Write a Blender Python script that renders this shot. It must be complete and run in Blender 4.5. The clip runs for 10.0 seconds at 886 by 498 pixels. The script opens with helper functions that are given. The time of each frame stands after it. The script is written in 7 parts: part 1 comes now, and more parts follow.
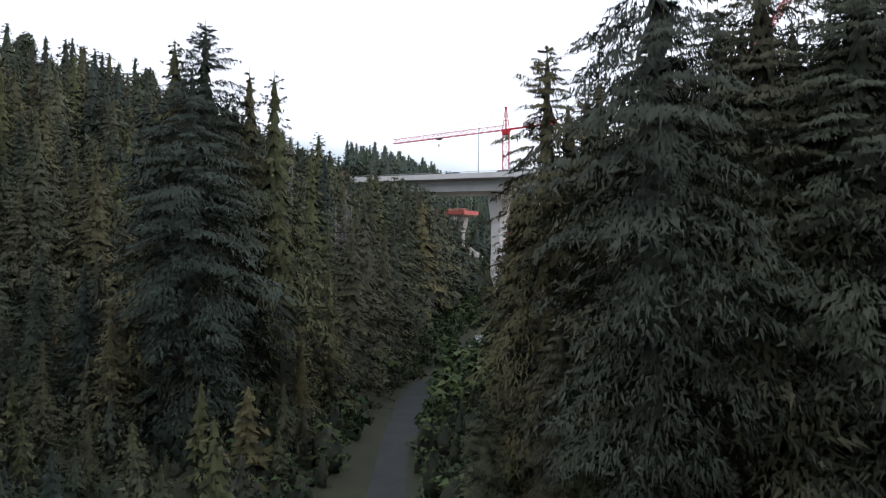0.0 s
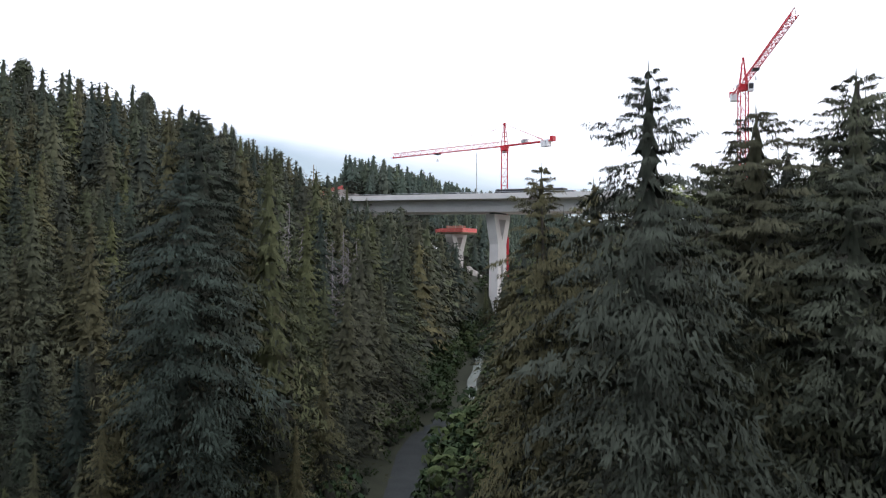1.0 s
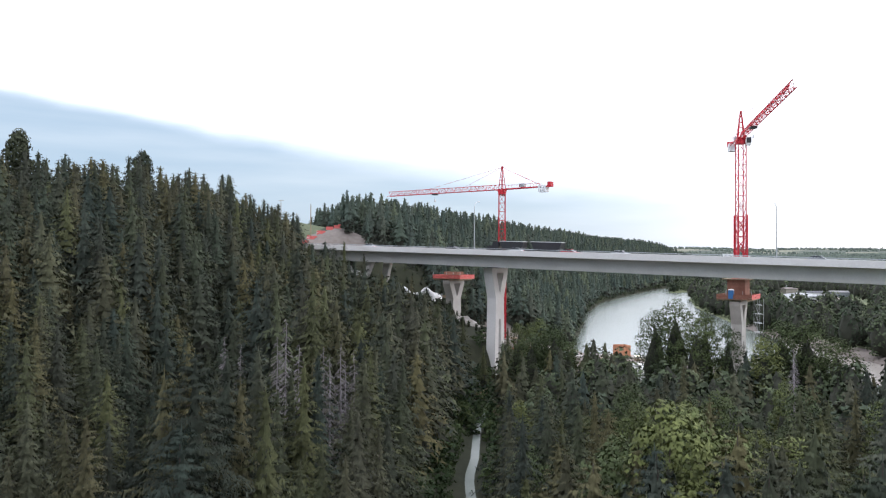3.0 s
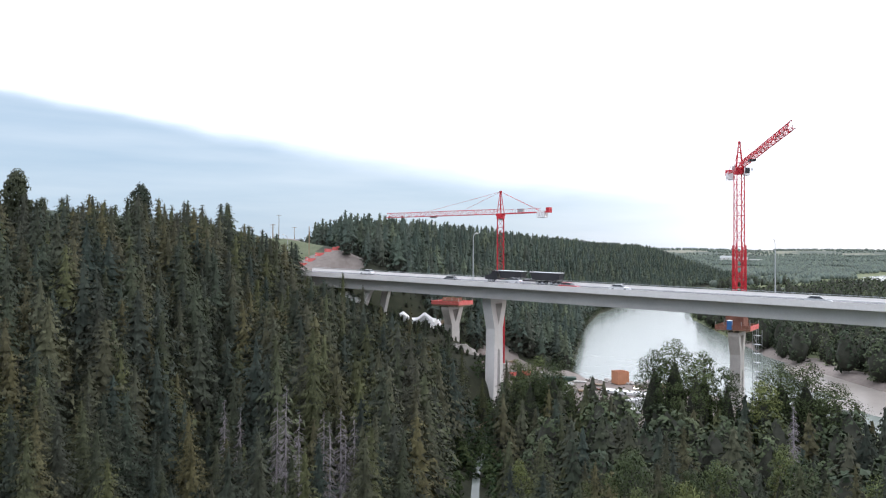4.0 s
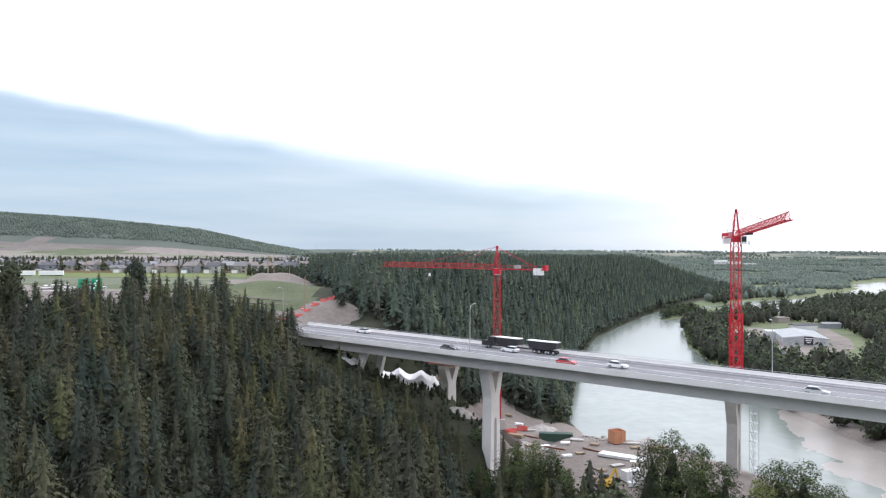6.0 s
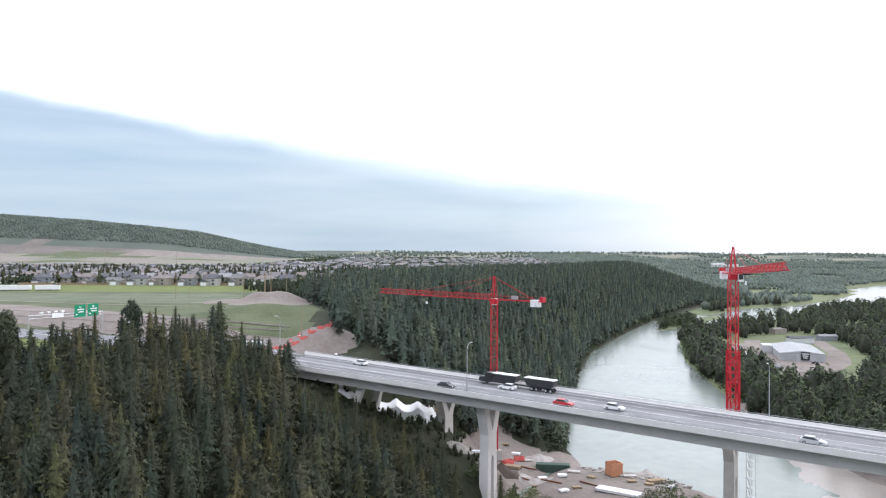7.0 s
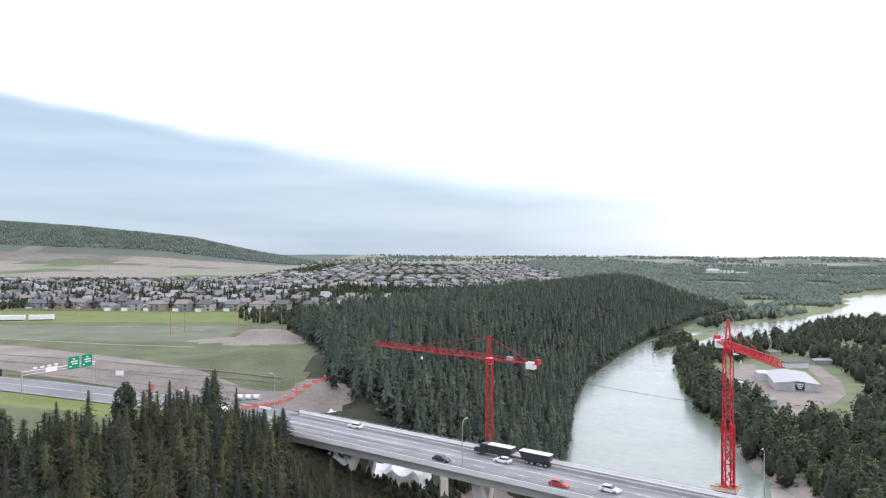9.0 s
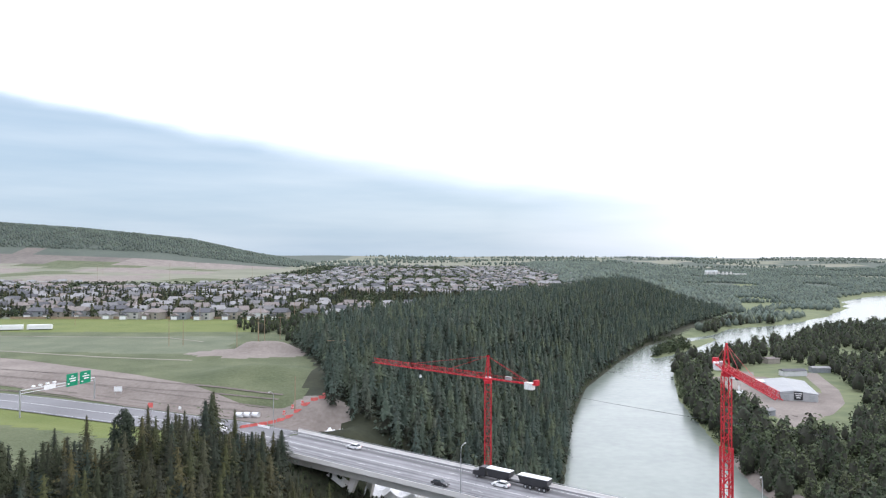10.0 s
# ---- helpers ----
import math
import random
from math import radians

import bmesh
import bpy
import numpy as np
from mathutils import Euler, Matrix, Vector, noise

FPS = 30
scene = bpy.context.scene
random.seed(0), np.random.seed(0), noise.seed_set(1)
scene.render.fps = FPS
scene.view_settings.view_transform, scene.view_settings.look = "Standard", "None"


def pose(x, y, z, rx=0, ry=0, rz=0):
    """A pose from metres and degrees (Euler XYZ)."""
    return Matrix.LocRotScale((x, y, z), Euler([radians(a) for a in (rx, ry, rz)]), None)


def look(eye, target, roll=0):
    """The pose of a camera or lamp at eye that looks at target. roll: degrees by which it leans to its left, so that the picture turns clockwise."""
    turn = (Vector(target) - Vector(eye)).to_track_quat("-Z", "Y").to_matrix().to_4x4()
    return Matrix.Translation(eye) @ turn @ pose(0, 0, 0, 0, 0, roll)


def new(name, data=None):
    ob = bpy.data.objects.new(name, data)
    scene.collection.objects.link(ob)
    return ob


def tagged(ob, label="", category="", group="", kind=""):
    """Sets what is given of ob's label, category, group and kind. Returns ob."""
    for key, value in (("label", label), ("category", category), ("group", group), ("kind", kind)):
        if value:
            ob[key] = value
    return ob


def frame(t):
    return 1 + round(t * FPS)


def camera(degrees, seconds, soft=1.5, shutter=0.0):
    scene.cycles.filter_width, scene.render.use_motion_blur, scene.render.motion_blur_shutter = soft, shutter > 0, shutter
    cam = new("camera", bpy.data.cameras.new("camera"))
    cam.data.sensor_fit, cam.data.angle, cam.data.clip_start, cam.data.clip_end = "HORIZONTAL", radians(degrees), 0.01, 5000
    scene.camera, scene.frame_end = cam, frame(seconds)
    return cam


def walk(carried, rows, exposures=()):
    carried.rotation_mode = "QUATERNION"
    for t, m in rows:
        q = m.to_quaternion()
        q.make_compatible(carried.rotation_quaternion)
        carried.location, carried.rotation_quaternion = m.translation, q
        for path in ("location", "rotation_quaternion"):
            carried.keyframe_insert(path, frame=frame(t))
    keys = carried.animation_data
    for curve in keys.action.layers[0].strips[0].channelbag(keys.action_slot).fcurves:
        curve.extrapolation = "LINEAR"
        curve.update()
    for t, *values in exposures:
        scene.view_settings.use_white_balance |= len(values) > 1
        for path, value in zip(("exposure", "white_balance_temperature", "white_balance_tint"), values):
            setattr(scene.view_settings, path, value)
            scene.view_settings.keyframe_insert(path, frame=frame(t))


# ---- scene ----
cam = camera(61.3, 10.0, soft=1.2, shutter=0.3)
# seconds, place, then pitch above level, lean and turn in degrees: a drone that climbs straight up
PATH = [
    (0.0, 0.411, -0.564, 13.000, 0.611, -0.272, 0.000),
    (0.5, 0.516, -0.500, 15.351, 0.608, -0.275, -0.025),
    (1.0, 0.624, -0.423, 18.013, 0.612, -0.277, -0.054),
    (1.5, 0.566, -0.292, 20.931, 0.614, -0.277, -0.079),
    (2.0, 0.528, -0.226, 24.183, 0.624, -0.275, -0.120),
    (2.5, 0.552, -0.189, 27.675, 0.635, -0.270, -0.181),
    (4.0, 0.136, -0.208, 38.803, 0.614, -0.248, -0.457),
    (4.5, -0.063, -0.118, 42.843, 0.604, -0.231, -0.550),
    (5.0, -0.240, -0.007, 47.010, 0.594, -0.215, -0.647),
    (5.5, -0.385, 0.113, 51.317, 0.587, -0.205, -0.748),
    (7.0, -0.360, 0.346, 65.035, 0.574, -0.254, -1.059),
    (7.5, -0.408, 0.415, 69.620, 0.591, -0.253, -1.142),
    (8.0, -0.437, 0.465, 74.178, 0.612, -0.243, -1.222),
    (8.5, -0.387, 0.477, 78.644, 0.631, -0.230, -1.310),
    (9.0, -0.300, 0.457, 82.836, 0.653, -0.219, -1.397),
    (9.5, -0.271, 0.418, 86.370, 0.668, -0.213, -1.461),
    (10.0, -0.306, 0.355, 88.821, 0.648, -0.210, -1.501),
]
walk(cam, [(t, pose(x, y, z, 90 + pitch, roll, yaw)) for t, x, y, z, pitch, roll, yaw in PATH],
     [(0, -0.30, 6250, 10), (1, -0.16, 6250, 10), (2.5, 0.0, 6250, 10), (10.0, 0.0, 6250, 10)])

# ---- world, sun ----
world = bpy.data.worlds.new("world")
scene.world = world
world.use_nodes = True
SUN_AZ, SUN_EL = radians(62), radians(24)      # clockwise from straight ahead; the bright side of the sky


def build_world():
    nt = world.node_tree
    nt.nodes.clear()
    N, L = nt.nodes.new, nt.links.new
    out, bg = N("ShaderNodeOutputWorld"), N("ShaderNodeBackground")
    sky = N("ShaderNodeTexSky")
    sky.sky_type, sky.sun_disc = "NISHITA", False
    sky.sun_elevation, sky.sun_rotation = SUN_EL, SUN_AZ
    sky.air_density, sky.dust_density = 1.0, 2.0
    co = N("ShaderNodeTexCoord")
    sep = N("ShaderNodeSeparateXYZ")
    L(co.outputs["Generated"], sep.inputs[0])

    def math_(op, a, b=None, clamp=False):
        n = N("ShaderNodeMath")
        n.operation, n.use_clamp = op, clamp
        for i, v in enumerate((a, b)):
            if v is None:
                continue
            if isinstance(v, (int, float)):
                n.inputs[i].default_value = v
            else:
                L(v, n.inputs[i])
        return n.outputs[0]
    x, y, z = sep.outputs
    horiz = math_("SQRT", math_("ADD", math_("MULTIPLY", x, x), math_("MULTIPLY", y, y)))
    elev = math_("DIVIDE", z, math_("MAXIMUM", horiz, 0.05))
    side = math_("ARCTAN2", x, y)              # azimuth, right is plus
    # a high cloud sheet whose lower edge falls from left to right; clear blue-grey under it
    nz = N("ShaderNodeTexNoise")
    nz.inputs["Scale"].default_value, nz.inputs["Detail"].default_value = 5.0, 6.0
    mp = N("ShaderNodeMapping")
    mp.inputs["Scale"].default_value = (1, 1, 4)
    L(co.outputs["Generated"], mp.inputs[0])
    L(mp.outputs[0], nz.inputs["Vector"])
    wob = math_("MULTIPLY", math_("SUBTRACT", nz.outputs["Fac"], 0.5), 0.035)
    edge = math_("ADD", math_("MULTIPLY", side, -0.125), 0.128)
    above = math_("ADD", math_("SUBTRACT", elev, edge), wob)
    above = math_("DIVIDE", above, math_("ADD", math_("MULTIPLY", math_("MAXIMUM", math_("ADD", side, 0.34), 0.0), 4.0), 1.0))
    r = N("ShaderNodeMapRange")
    r.interpolation_type = "SMOOTHERSTEP"
    r.inputs["From Min"].default_value, r.inputs["From Max"].default_value = -0.022, 0.014
    L(above, r.inputs["Value"])
    # towards the bright side the gap closes
    r2 = N("ShaderNodeMapRange")
    r2.inputs["From Min"].default_value, r2.inputs["From Max"].default_value = 0.1, 0.5
    L(side, r2.inputs["Value"])
    cover = math_("MAXIMUM", r.outputs[0], math_("MULTIPLY", r2.outputs[0], 0.72))
    # faint streaks of low cloud near the horizon
    st = N("ShaderNodeTexNoise")
    st.inputs["Scale"].default_value, st.inputs["Detail"].default_value = 3.0, 5.0
    mp2 = N("ShaderNodeMapping")
    mp2.inputs["Scale"].default_value = (1, 1, 9)
    L(co.outputs["Generated"], mp2.inputs[0])
    L(mp2.outputs[0], st.inputs["Vector"])
    blue = N("ShaderNodeValToRGB")
    blue.color_ramp.elements[0].position, blue.color_ramp.elements[0].color = 0.30, (0.43, 0.555, 0.69, 1)
    blue.color_ramp.elements[1].position, blue.color_ramp.elements[1].color = 0.85, (0.66, 0.74, 0.83, 1)
    L(st.outputs["Fac"], blue.inputs[0])
    mix = N("ShaderNodeMixRGB")
    L(cover, mix.inputs[0])
    L(blue.outputs[0], mix.inputs[1])
    # the cloud grows brighter towards the zenith
    up = math_("ADD", math_("MULTIPLY", math_("MAXIMUM", z, 0.0), 0.9), 1.0)
    white = N("ShaderNodeMixRGB")
    white.blend_type, white.inputs[0].default_value, white.inputs[1].default_value = "MULTIPLY", 1.0, (1.24, 1.255, 1.36, 1)
    L(up, white.inputs[2])
    L(white.outputs[0], mix.inputs[2])
    # the clear sky's own colour comes through a little everywhere
    add = N("ShaderNodeMixRGB")
    add.blend_type = "ADD"
    add.inputs[0].default_value = 0.03
    L(mix.outputs[0], add.inputs[1])
    L(sky.outputs[0], add.inputs[2])
    L(add.outputs[0], bg.inputs[0])
    bg.inputs[1].default_value = 1.0
    L(bg.outputs[0], out.inputs[0])


build_world()
sun_data = bpy.data.lights.new("sun", "SUN")
sun_data.energy, sun_data.angle, sun_data.color = 0.7, radians(25), (1.0, 0.94, 0.86)
sun = new("sun", sun_data)
sun.matrix_world = look((300 * math.sin(SUN_AZ), 300 * math.cos(SUN_AZ), 300 * math.tan(SUN_EL)), (0, 0, 0))

# ---- materials ----


def material(name, dark, light, scale=1.0, rough=0.8, bump=0.0, bump_scale=None, fine=8.0, per_piece=0.0, metal=0.0, spec=0.3, space="world", island=False):
    """A noise-varied surface: dark and light are the two base colours, scale the size of the patches per metre, fine the finer grain."""
    m = bpy.data.materials.new(name)
    m.use_nodes = True
    nt = m.node_tree
    N, L = nt.nodes.new, nt.links.new
    b = nt.nodes["Principled BSDF"]
    b.inputs["Roughness"].default_value, b.inputs["Metallic"].default_value = rough, metal
    b.inputs["Specular IOR Level"].default_value = spec
    if space == "world":
        vec = N("ShaderNodeNewGeometry").outputs["Position"]
    else:
        vec = N("ShaderNodeTexCoord").outputs["Object"]
    n1, n2 = N("ShaderNodeTexNoise"), N("ShaderNodeTexNoise")
    n1.inputs["Scale"].default_value, n1.inputs["Detail"].default_value = scale, 4.0
    n2.inputs["Scale"].default_value, n2.inputs["Detail"].default_value = scale * fine, 5.0
    for n in (n1, n2):
        L(vec, n.inputs["Vector"])
    avg = N("ShaderNodeMath")
    avg.operation = "MULTIPLY_ADD"
    L(n1.outputs["Fac"], avg.inputs[0])
    avg.inputs[1].default_value = 0.6
    half = N("ShaderNodeMath")
    half.operation = "MULTIPLY"
    L(n2.outputs["Fac"], half.inputs[0])
    half.inputs[1].default_value = 0.4
    L(half.outputs[0], avg.inputs[2])
    fac = avg.outputs[0]
    if per_piece:
        if island:
            at = N("ShaderNodeAttribute")
            at.attribute_name = "tint"             # one value for each tree of a wood
            src = at.outputs["Fac"]
        else:
            src = N("ShaderNodeObjectInfo").outputs["Random"]
        pp = N("ShaderNodeMath")
        pp.operation = "MULTIPLY_ADD"
        L(src, pp.inputs[0])
        pp.inputs[1].default_value = per_piece
        off = N("ShaderNodeMath")
        off.operation = "SUBTRACT"
        L(fac, off.inputs[0])
        off.inputs[1].default_value = per_piece / 2
        L(off.outputs[0], pp.inputs[2])
        fac = pp.outputs[0]
    ramp = N("ShaderNodeValToRGB")
    ramp.color_ramp.elements[0].position, ramp.color_ramp.elements[0].color = 0.32, (*dark, 1)
    ramp.color_ramp.elements[1].position, ramp.color_ramp.elements[1].color = 0.68, (*light, 1)
    L(fac, ramp.inputs[0])
    L(ramp.outputs[0], b.inputs["Base Color"])
    if bump:
        bm_ = N("ShaderNodeBump")
        bm_.inputs["Strength"].default_value, bm_.inputs["Distance"].default_value = min(1.0, bump * 4), bump
        n3 = N("ShaderNodeTexNoise")
        n3.inputs["Scale"].default_value, n3.inputs["Detail"].default_value = bump_scale or scale * fine, 6.0
        L(vec, n3.inputs["Vector"])
        L(n3.outputs["Fac"], bm_.inputs["Height"])
        L(bm_.outputs[0], b.inputs["Normal"])
    return m


def foliage(name, stops, scale=0.35, island=False, rough=0.8):
    """Leaves or needles: each tree takes its own colour along the stops, with lighter and darker patches."""
    m = bpy.data.materials.new(name)
    m.use_nodes = True
    nt = m.node_tree
    N, L = nt.nodes.new, nt.links.new
    b = nt.nodes["Principled BSDF"]
    b.inputs["Roughness"].default_value = rough
    b.inputs["Specular IOR Level"].default_value = 0.12
    if island:
        at = N("ShaderNodeAttribute")
        at.attribute_name = "tint"             # one value for each tree of a wood
        src = at.outputs["Fac"]
    else:
        src = N("ShaderNodeObjectInfo").outputs["Random"]
    ramp = N("ShaderNodeValToRGB")
    el = ramp.color_ramp.elements
    for i, c in enumerate(stops):
        e = el[i] if i < 2 else el.new(1.0)
        e.position = i / (len(stops) - 1)
        e.color = (*c, 1)
    L(src, ramp.inputs[0])
    vec = N("ShaderNodeNewGeometry").outputs["Position"]
    n1, n2 = N("ShaderNodeTexNoise"), N("ShaderNodeTexNoise")
    n1.inputs["Scale"].default_value, n1.inputs["Detail"].default_value = scale, 3.0
    n2.inputs["Scale"].default_value, n2.inputs["Detail"].default_value = scale * 9, 4.0
    sm = N("ShaderNodeMath")
    sm.operation = "ADD"
    for n, k in ((n1, 0), (n2, 1)):
        L(vec, n.inputs["Vector"])
        L(n.outputs["Fac"], sm.inputs[k])
    mr = N("ShaderNodeMapRange")
    mr.inputs["From Min"].default_value, mr.inputs["From Max"].default_value = 0.65, 1.35
    mr.inputs["To Min"].default_value, mr.inputs["To Max"].default_value = 0.5, 1.5
    L(sm.outputs[0], mr.inputs["Value"])
    mul = N("ShaderNodeVectorMath")
    mul.operation = "SCALE"
    L(ramp.outputs[0], mul.inputs[0])
    L(mr.outputs[0], mul.inputs["Scale"])
    L(mul.outputs[0], b.inputs["Base Color"])
    return m


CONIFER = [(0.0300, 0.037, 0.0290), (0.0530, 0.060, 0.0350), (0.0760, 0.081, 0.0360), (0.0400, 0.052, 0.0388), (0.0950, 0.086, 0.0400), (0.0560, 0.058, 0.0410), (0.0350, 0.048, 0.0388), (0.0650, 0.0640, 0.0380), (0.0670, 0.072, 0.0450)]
M_SPRUCE = foliage("spruce_needles", CONIFER, 0.35)
M_SPRUCE_FAR = foliage("spruce_wood", CONIFER, 0.12, True)
M_LEAF = foliage("broad_leaves", [(0.040, 0.054, 0.024), (0.058, 0.074, 0.029), (0.110, 0.124, 0.042)])
M_LEAF_FAR = foliage("broadleaf_wood", [(0.037, 0.050, 0.031), (0.052, 0.066, 0.037), (0.062, 0.080, 0.041), (0.080, 0.090, 0.050)], 0.1, True)
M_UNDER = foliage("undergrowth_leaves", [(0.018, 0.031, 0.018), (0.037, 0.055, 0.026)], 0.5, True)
# far foliage, its base colour paled and blued to imitate haze
M_FARWOOD = foliage("hazed_distant_wood", [(0.078, 0.100, 0.086), (0.094, 0.116, 0.096), (0.112, 0.132, 0.100)], 0.02, True)
M_SHRUB = foliage("shrub_leaves", [(0.024, 0.043, 0.020), (0.043, 0.063, 0.027), (0.068, 0.088, 0.033)], 0.5, True)
# inner boughs, coloured dark to stand in for the shade inside crowns
M_INNER_SHADE = material("shade_dark_inner_boughs", (0.020, 0.023, 0.016), (0.038, 0.039, 0.027), 0.8, 0.95)
# lighter blue-grey copy of the spruce colours, with haze put into the colour
M_RIDGE = foliage("hazed_spruce_needles", [(0.052, 0.074, 0.060), (0.080, 0.102, 0.074), (0.062, 0.084, 0.070), (0.104, 0.124, 0.076), (0.058, 0.078, 0.066), (0.088, 0.100, 0.074)], 0.12, True)
M_BARK = material("bark", (0.05, 0.042, 0.035), (0.12, 0.10, 0.085), 3.0, 0.95, 0.02)
M_DEAD = material("dead_twigs", (0.15, 0.132, 0.138), (0.26, 0.235, 0.242), 2.0, 0.95)
M_CONCRETE = material("concrete", (0.60, 0.575, 0.555), (0.72, 0.695, 0.675), 0.25, 0.85, 0.01, 6.0, 12)
M_CONCRETE_NEW = material("raw_concrete", (0.36, 0.34, 0.32), (0.50, 0.48, 0.45), 0.4, 0.85, 0.01, 6.0, 10)
M_RED = material("crane_red", (0.42, 0.018, 0.03), (0.58, 0.03, 0.045), 0.6, 0.5, per_piece=0.1)
M_ORANGE = material("formwork_orange", (0.55, 0.10, 0.09), (0.72, 0.19, 0.17), 0.8, 0.7)
M_WHITE = material("white_paint", (0.70, 0.70, 0.70), (0.82, 0.82, 0.82), 0.8, 0.6)
M_STEEL = material("galvanised_steel", (0.36, 0.37, 0.38), (0.5, 0.51, 0.52), 2.0, 0.45, metal=0.6)
M_DARK = material("dark_metal", (0.02, 0.02, 0.022), (0.05, 0.05, 0.052), 2.0, 0.5)
M_TIMBER = material("weathered_timber", (0.20, 0.15, 0.10), (0.36, 0.27, 0.18), 1.5, 0.85, 0.01)

# ---- mesh building ----


class Build:
    """Collects boxes, beams, tubes and plates into one mesh."""

    def __init__(self):
        self.v, self.f = [], []

    def add(self, verts, faces):
        n = len(self.v)
        self.v.extend(tuple(p) for p in verts)
        self.f.extend(tuple(i + n for i in q) for q in faces)
        return self

    def box(self, c, s, rz=0.0, taper=1.0):
        ca, sa = math.cos(rz), math.sin(rz)
        vs = []
        for k in (-1, 1):
            t = taper if k > 0 else 1.0
            for i, j in ((-1, -1), (1, -1), (1, 1), (-1, 1)):
                x, y = i * s[0] / 2 * t, j * s[1] / 2 * t
                vs.append((c[0] + x * ca - y * sa, c[1] + x * sa + y * ca, c[2] + k * s[2] / 2))
        return self.add(vs, [(3, 2, 1, 0), (4, 5, 6, 7), (0, 1, 5, 4), (1, 2, 6, 5), (2, 3, 7, 6), (3, 0, 4, 7)])

    def tube(self, p, q, r0, r1=None, n=8, caps=True):
        p, q = Vector(p), Vector(q)
        r1 = r0 if r1 is None else r1
        d = (q - p).normalized()
        a = d.orthogonal().normalized()
        b = d.cross(a)
        vs = []
        for o, r in ((p, r0), (q, r1)):
            for i in range(n):
                w = 2 * math.pi * i / n
                vs.append(o + (a * math.cos(w) + b * math.sin(w)) * r)
        fs = [(i, (i + 1) % n, n + (i + 1) % n, n + i) for i in range(n)]
        if caps:
            fs += [tuple(range(n - 1, -1, -1)), tuple(range(n, 2 * n))]
        return self.add(vs, fs)

    def beam(self, p, q, w, h=None):
        """A square bar from p to q."""
        return self.tube(p, q, w * 0.7071, None, 4)

    def prism(self, poly, m=None, depth=1.0):
        """A polygon in xz, pushed along y by depth about the middle, then moved by m."""
        n = len(poly)
        vs = [Vector((x, -depth / 2, z)) for x, z in poly] + [Vector((x, depth / 2, z)) for x, z in poly]
        if m is not None:
            vs = [m @ p for p in vs]
        fs = [tuple(range(n)), tuple(range(2 * n - 1, n - 1, -1))]
        fs += [(i, i + n, (i + 1) % n + n, (i + 1) % n) for i in range(n)]
        return self.add(vs, fs)

    def mesh(self, name, mat, smooth=False):
        me = bpy.data.meshes.new(name)
        me.from_pydata(self.v, [], self.f)
        me.validate()
        bm = bmesh.new()
        bm.from_mesh(me)
        bmesh.ops.recalc_face_normals(bm, faces=bm.faces)
        bm.to_mesh(me)
        bm.free()
        me.materials.append(mat)
        if smooth:
            me.shade_smooth()
        return me


def part(name, b, mat, parent=None, label="", smooth=False):
    ob = new(name, b.mesh(name, mat, smooth) if isinstance(b, Build) else b)
    if parent is not None:
        ob.parent = parent
    if label:
        ob["label"] = label
    return ob


def empty(name, place=(0, 0, 0), rz=0.0):
    ob = new(name)
    ob.matrix_world = Matrix.Translation(place) @ Matrix.Rotation(rz, 4, "Z")
    ob.empty_display_size = 0.5
    return ob


def big_mesh(name, verts, faces, mat):
    """A mesh from arrays: faces is an n x 3 or n x 4 array."""
    me = bpy.data.meshes.new(name)
    verts = np.asarray(verts, np.float32)
    faces = np.asarray(faces, np.int32)
    k = faces.shape[1]
    me.vertices.add(len(verts))
    me.vertices.foreach_set("co", verts.ravel())
    me.loops.add(faces.size)
    me.loops.foreach_set("vertex_index", faces.ravel())
    me.polygons.add(len(faces))
    me.polygons.foreach_set("loop_start", np.arange(0, faces.size, k, dtype=np.int32))
    me.update(calc_edges=True)
    me.materials.append(mat)
    return me

# ---- the lie of the land ----


TOE_Y = [-400, 0, 60, 140, 180, 215, 250, 299, 408, 503, 629, 746, 900, 1150, 1500, 2000, 2600, 6000]
TOE_X = [-14, -12, -10, -8, 5, 22, 44, 53, 76, 104, 158, 214, 300, 470, 600, 700, 900, 2600]
CREST_X = [-66, -64, -62, -62, -60, -46, -34, -24, 10, 40, 84, 128, 180, 300, 380, 420, 500, 1600]
WATER_Z = 1.0
# the river's banks, as a closed outline
RIVER = [(-2200, -2600), (260, -320), (150, 20), (108, 120), (82, 186), (66, 216), (46, 226), (45, 250), (56, 299), (81, 408), (109, 503), (165, 629), (223, 746),
         (268, 800), (330, 850), (381, 925), (479, 984), (596, 1105), (727, 1274), (880, 1560), (1020, 1700), (1500, 2100), (3200, 2500),
         (3200, 2150), (1700, 1650), (1000, 1180), (577, 941), (480, 890), (363, 747), (290, 690), (214, 626), (187, 555), (159, 461), (143, 373), (128, 289),
         (126, 215), (150, 150), (220, 40), (420, -300), (-1500, -2900)]
ISLAND = [(199, 661), (205, 650), (233, 680), (268, 724), (316, 795), (322, 828), (276, 782), (230, 720)]
CREEK = [(5.4, 78), (4.6, 90), (4.7, 104), (6, 114), (7.3, 133), (11.7, 161), (20, 195), (36, 224)]
TRAIL = [(-14, -30), (-5, 10), (-2.6, 36), (-2.75, 50), (-1.8, 63), (-0.9, 70), (0.9, 77), (3.0, 82)]


def inside(poly, x, y):
    hit = np.zeros(np.shape(x), bool)
    n = len(poly)
    for i in range(n):
        (x0, y0), (x1, y1) = poly[i], poly[(i + 1) % n]
        if y0 == y1:
            continue
        c = (y0 > y) != (y1 > y)
        hit ^= c & (x < (x1 - x0) * (y - y0) / (y1 - y0) + x0)
    return hit


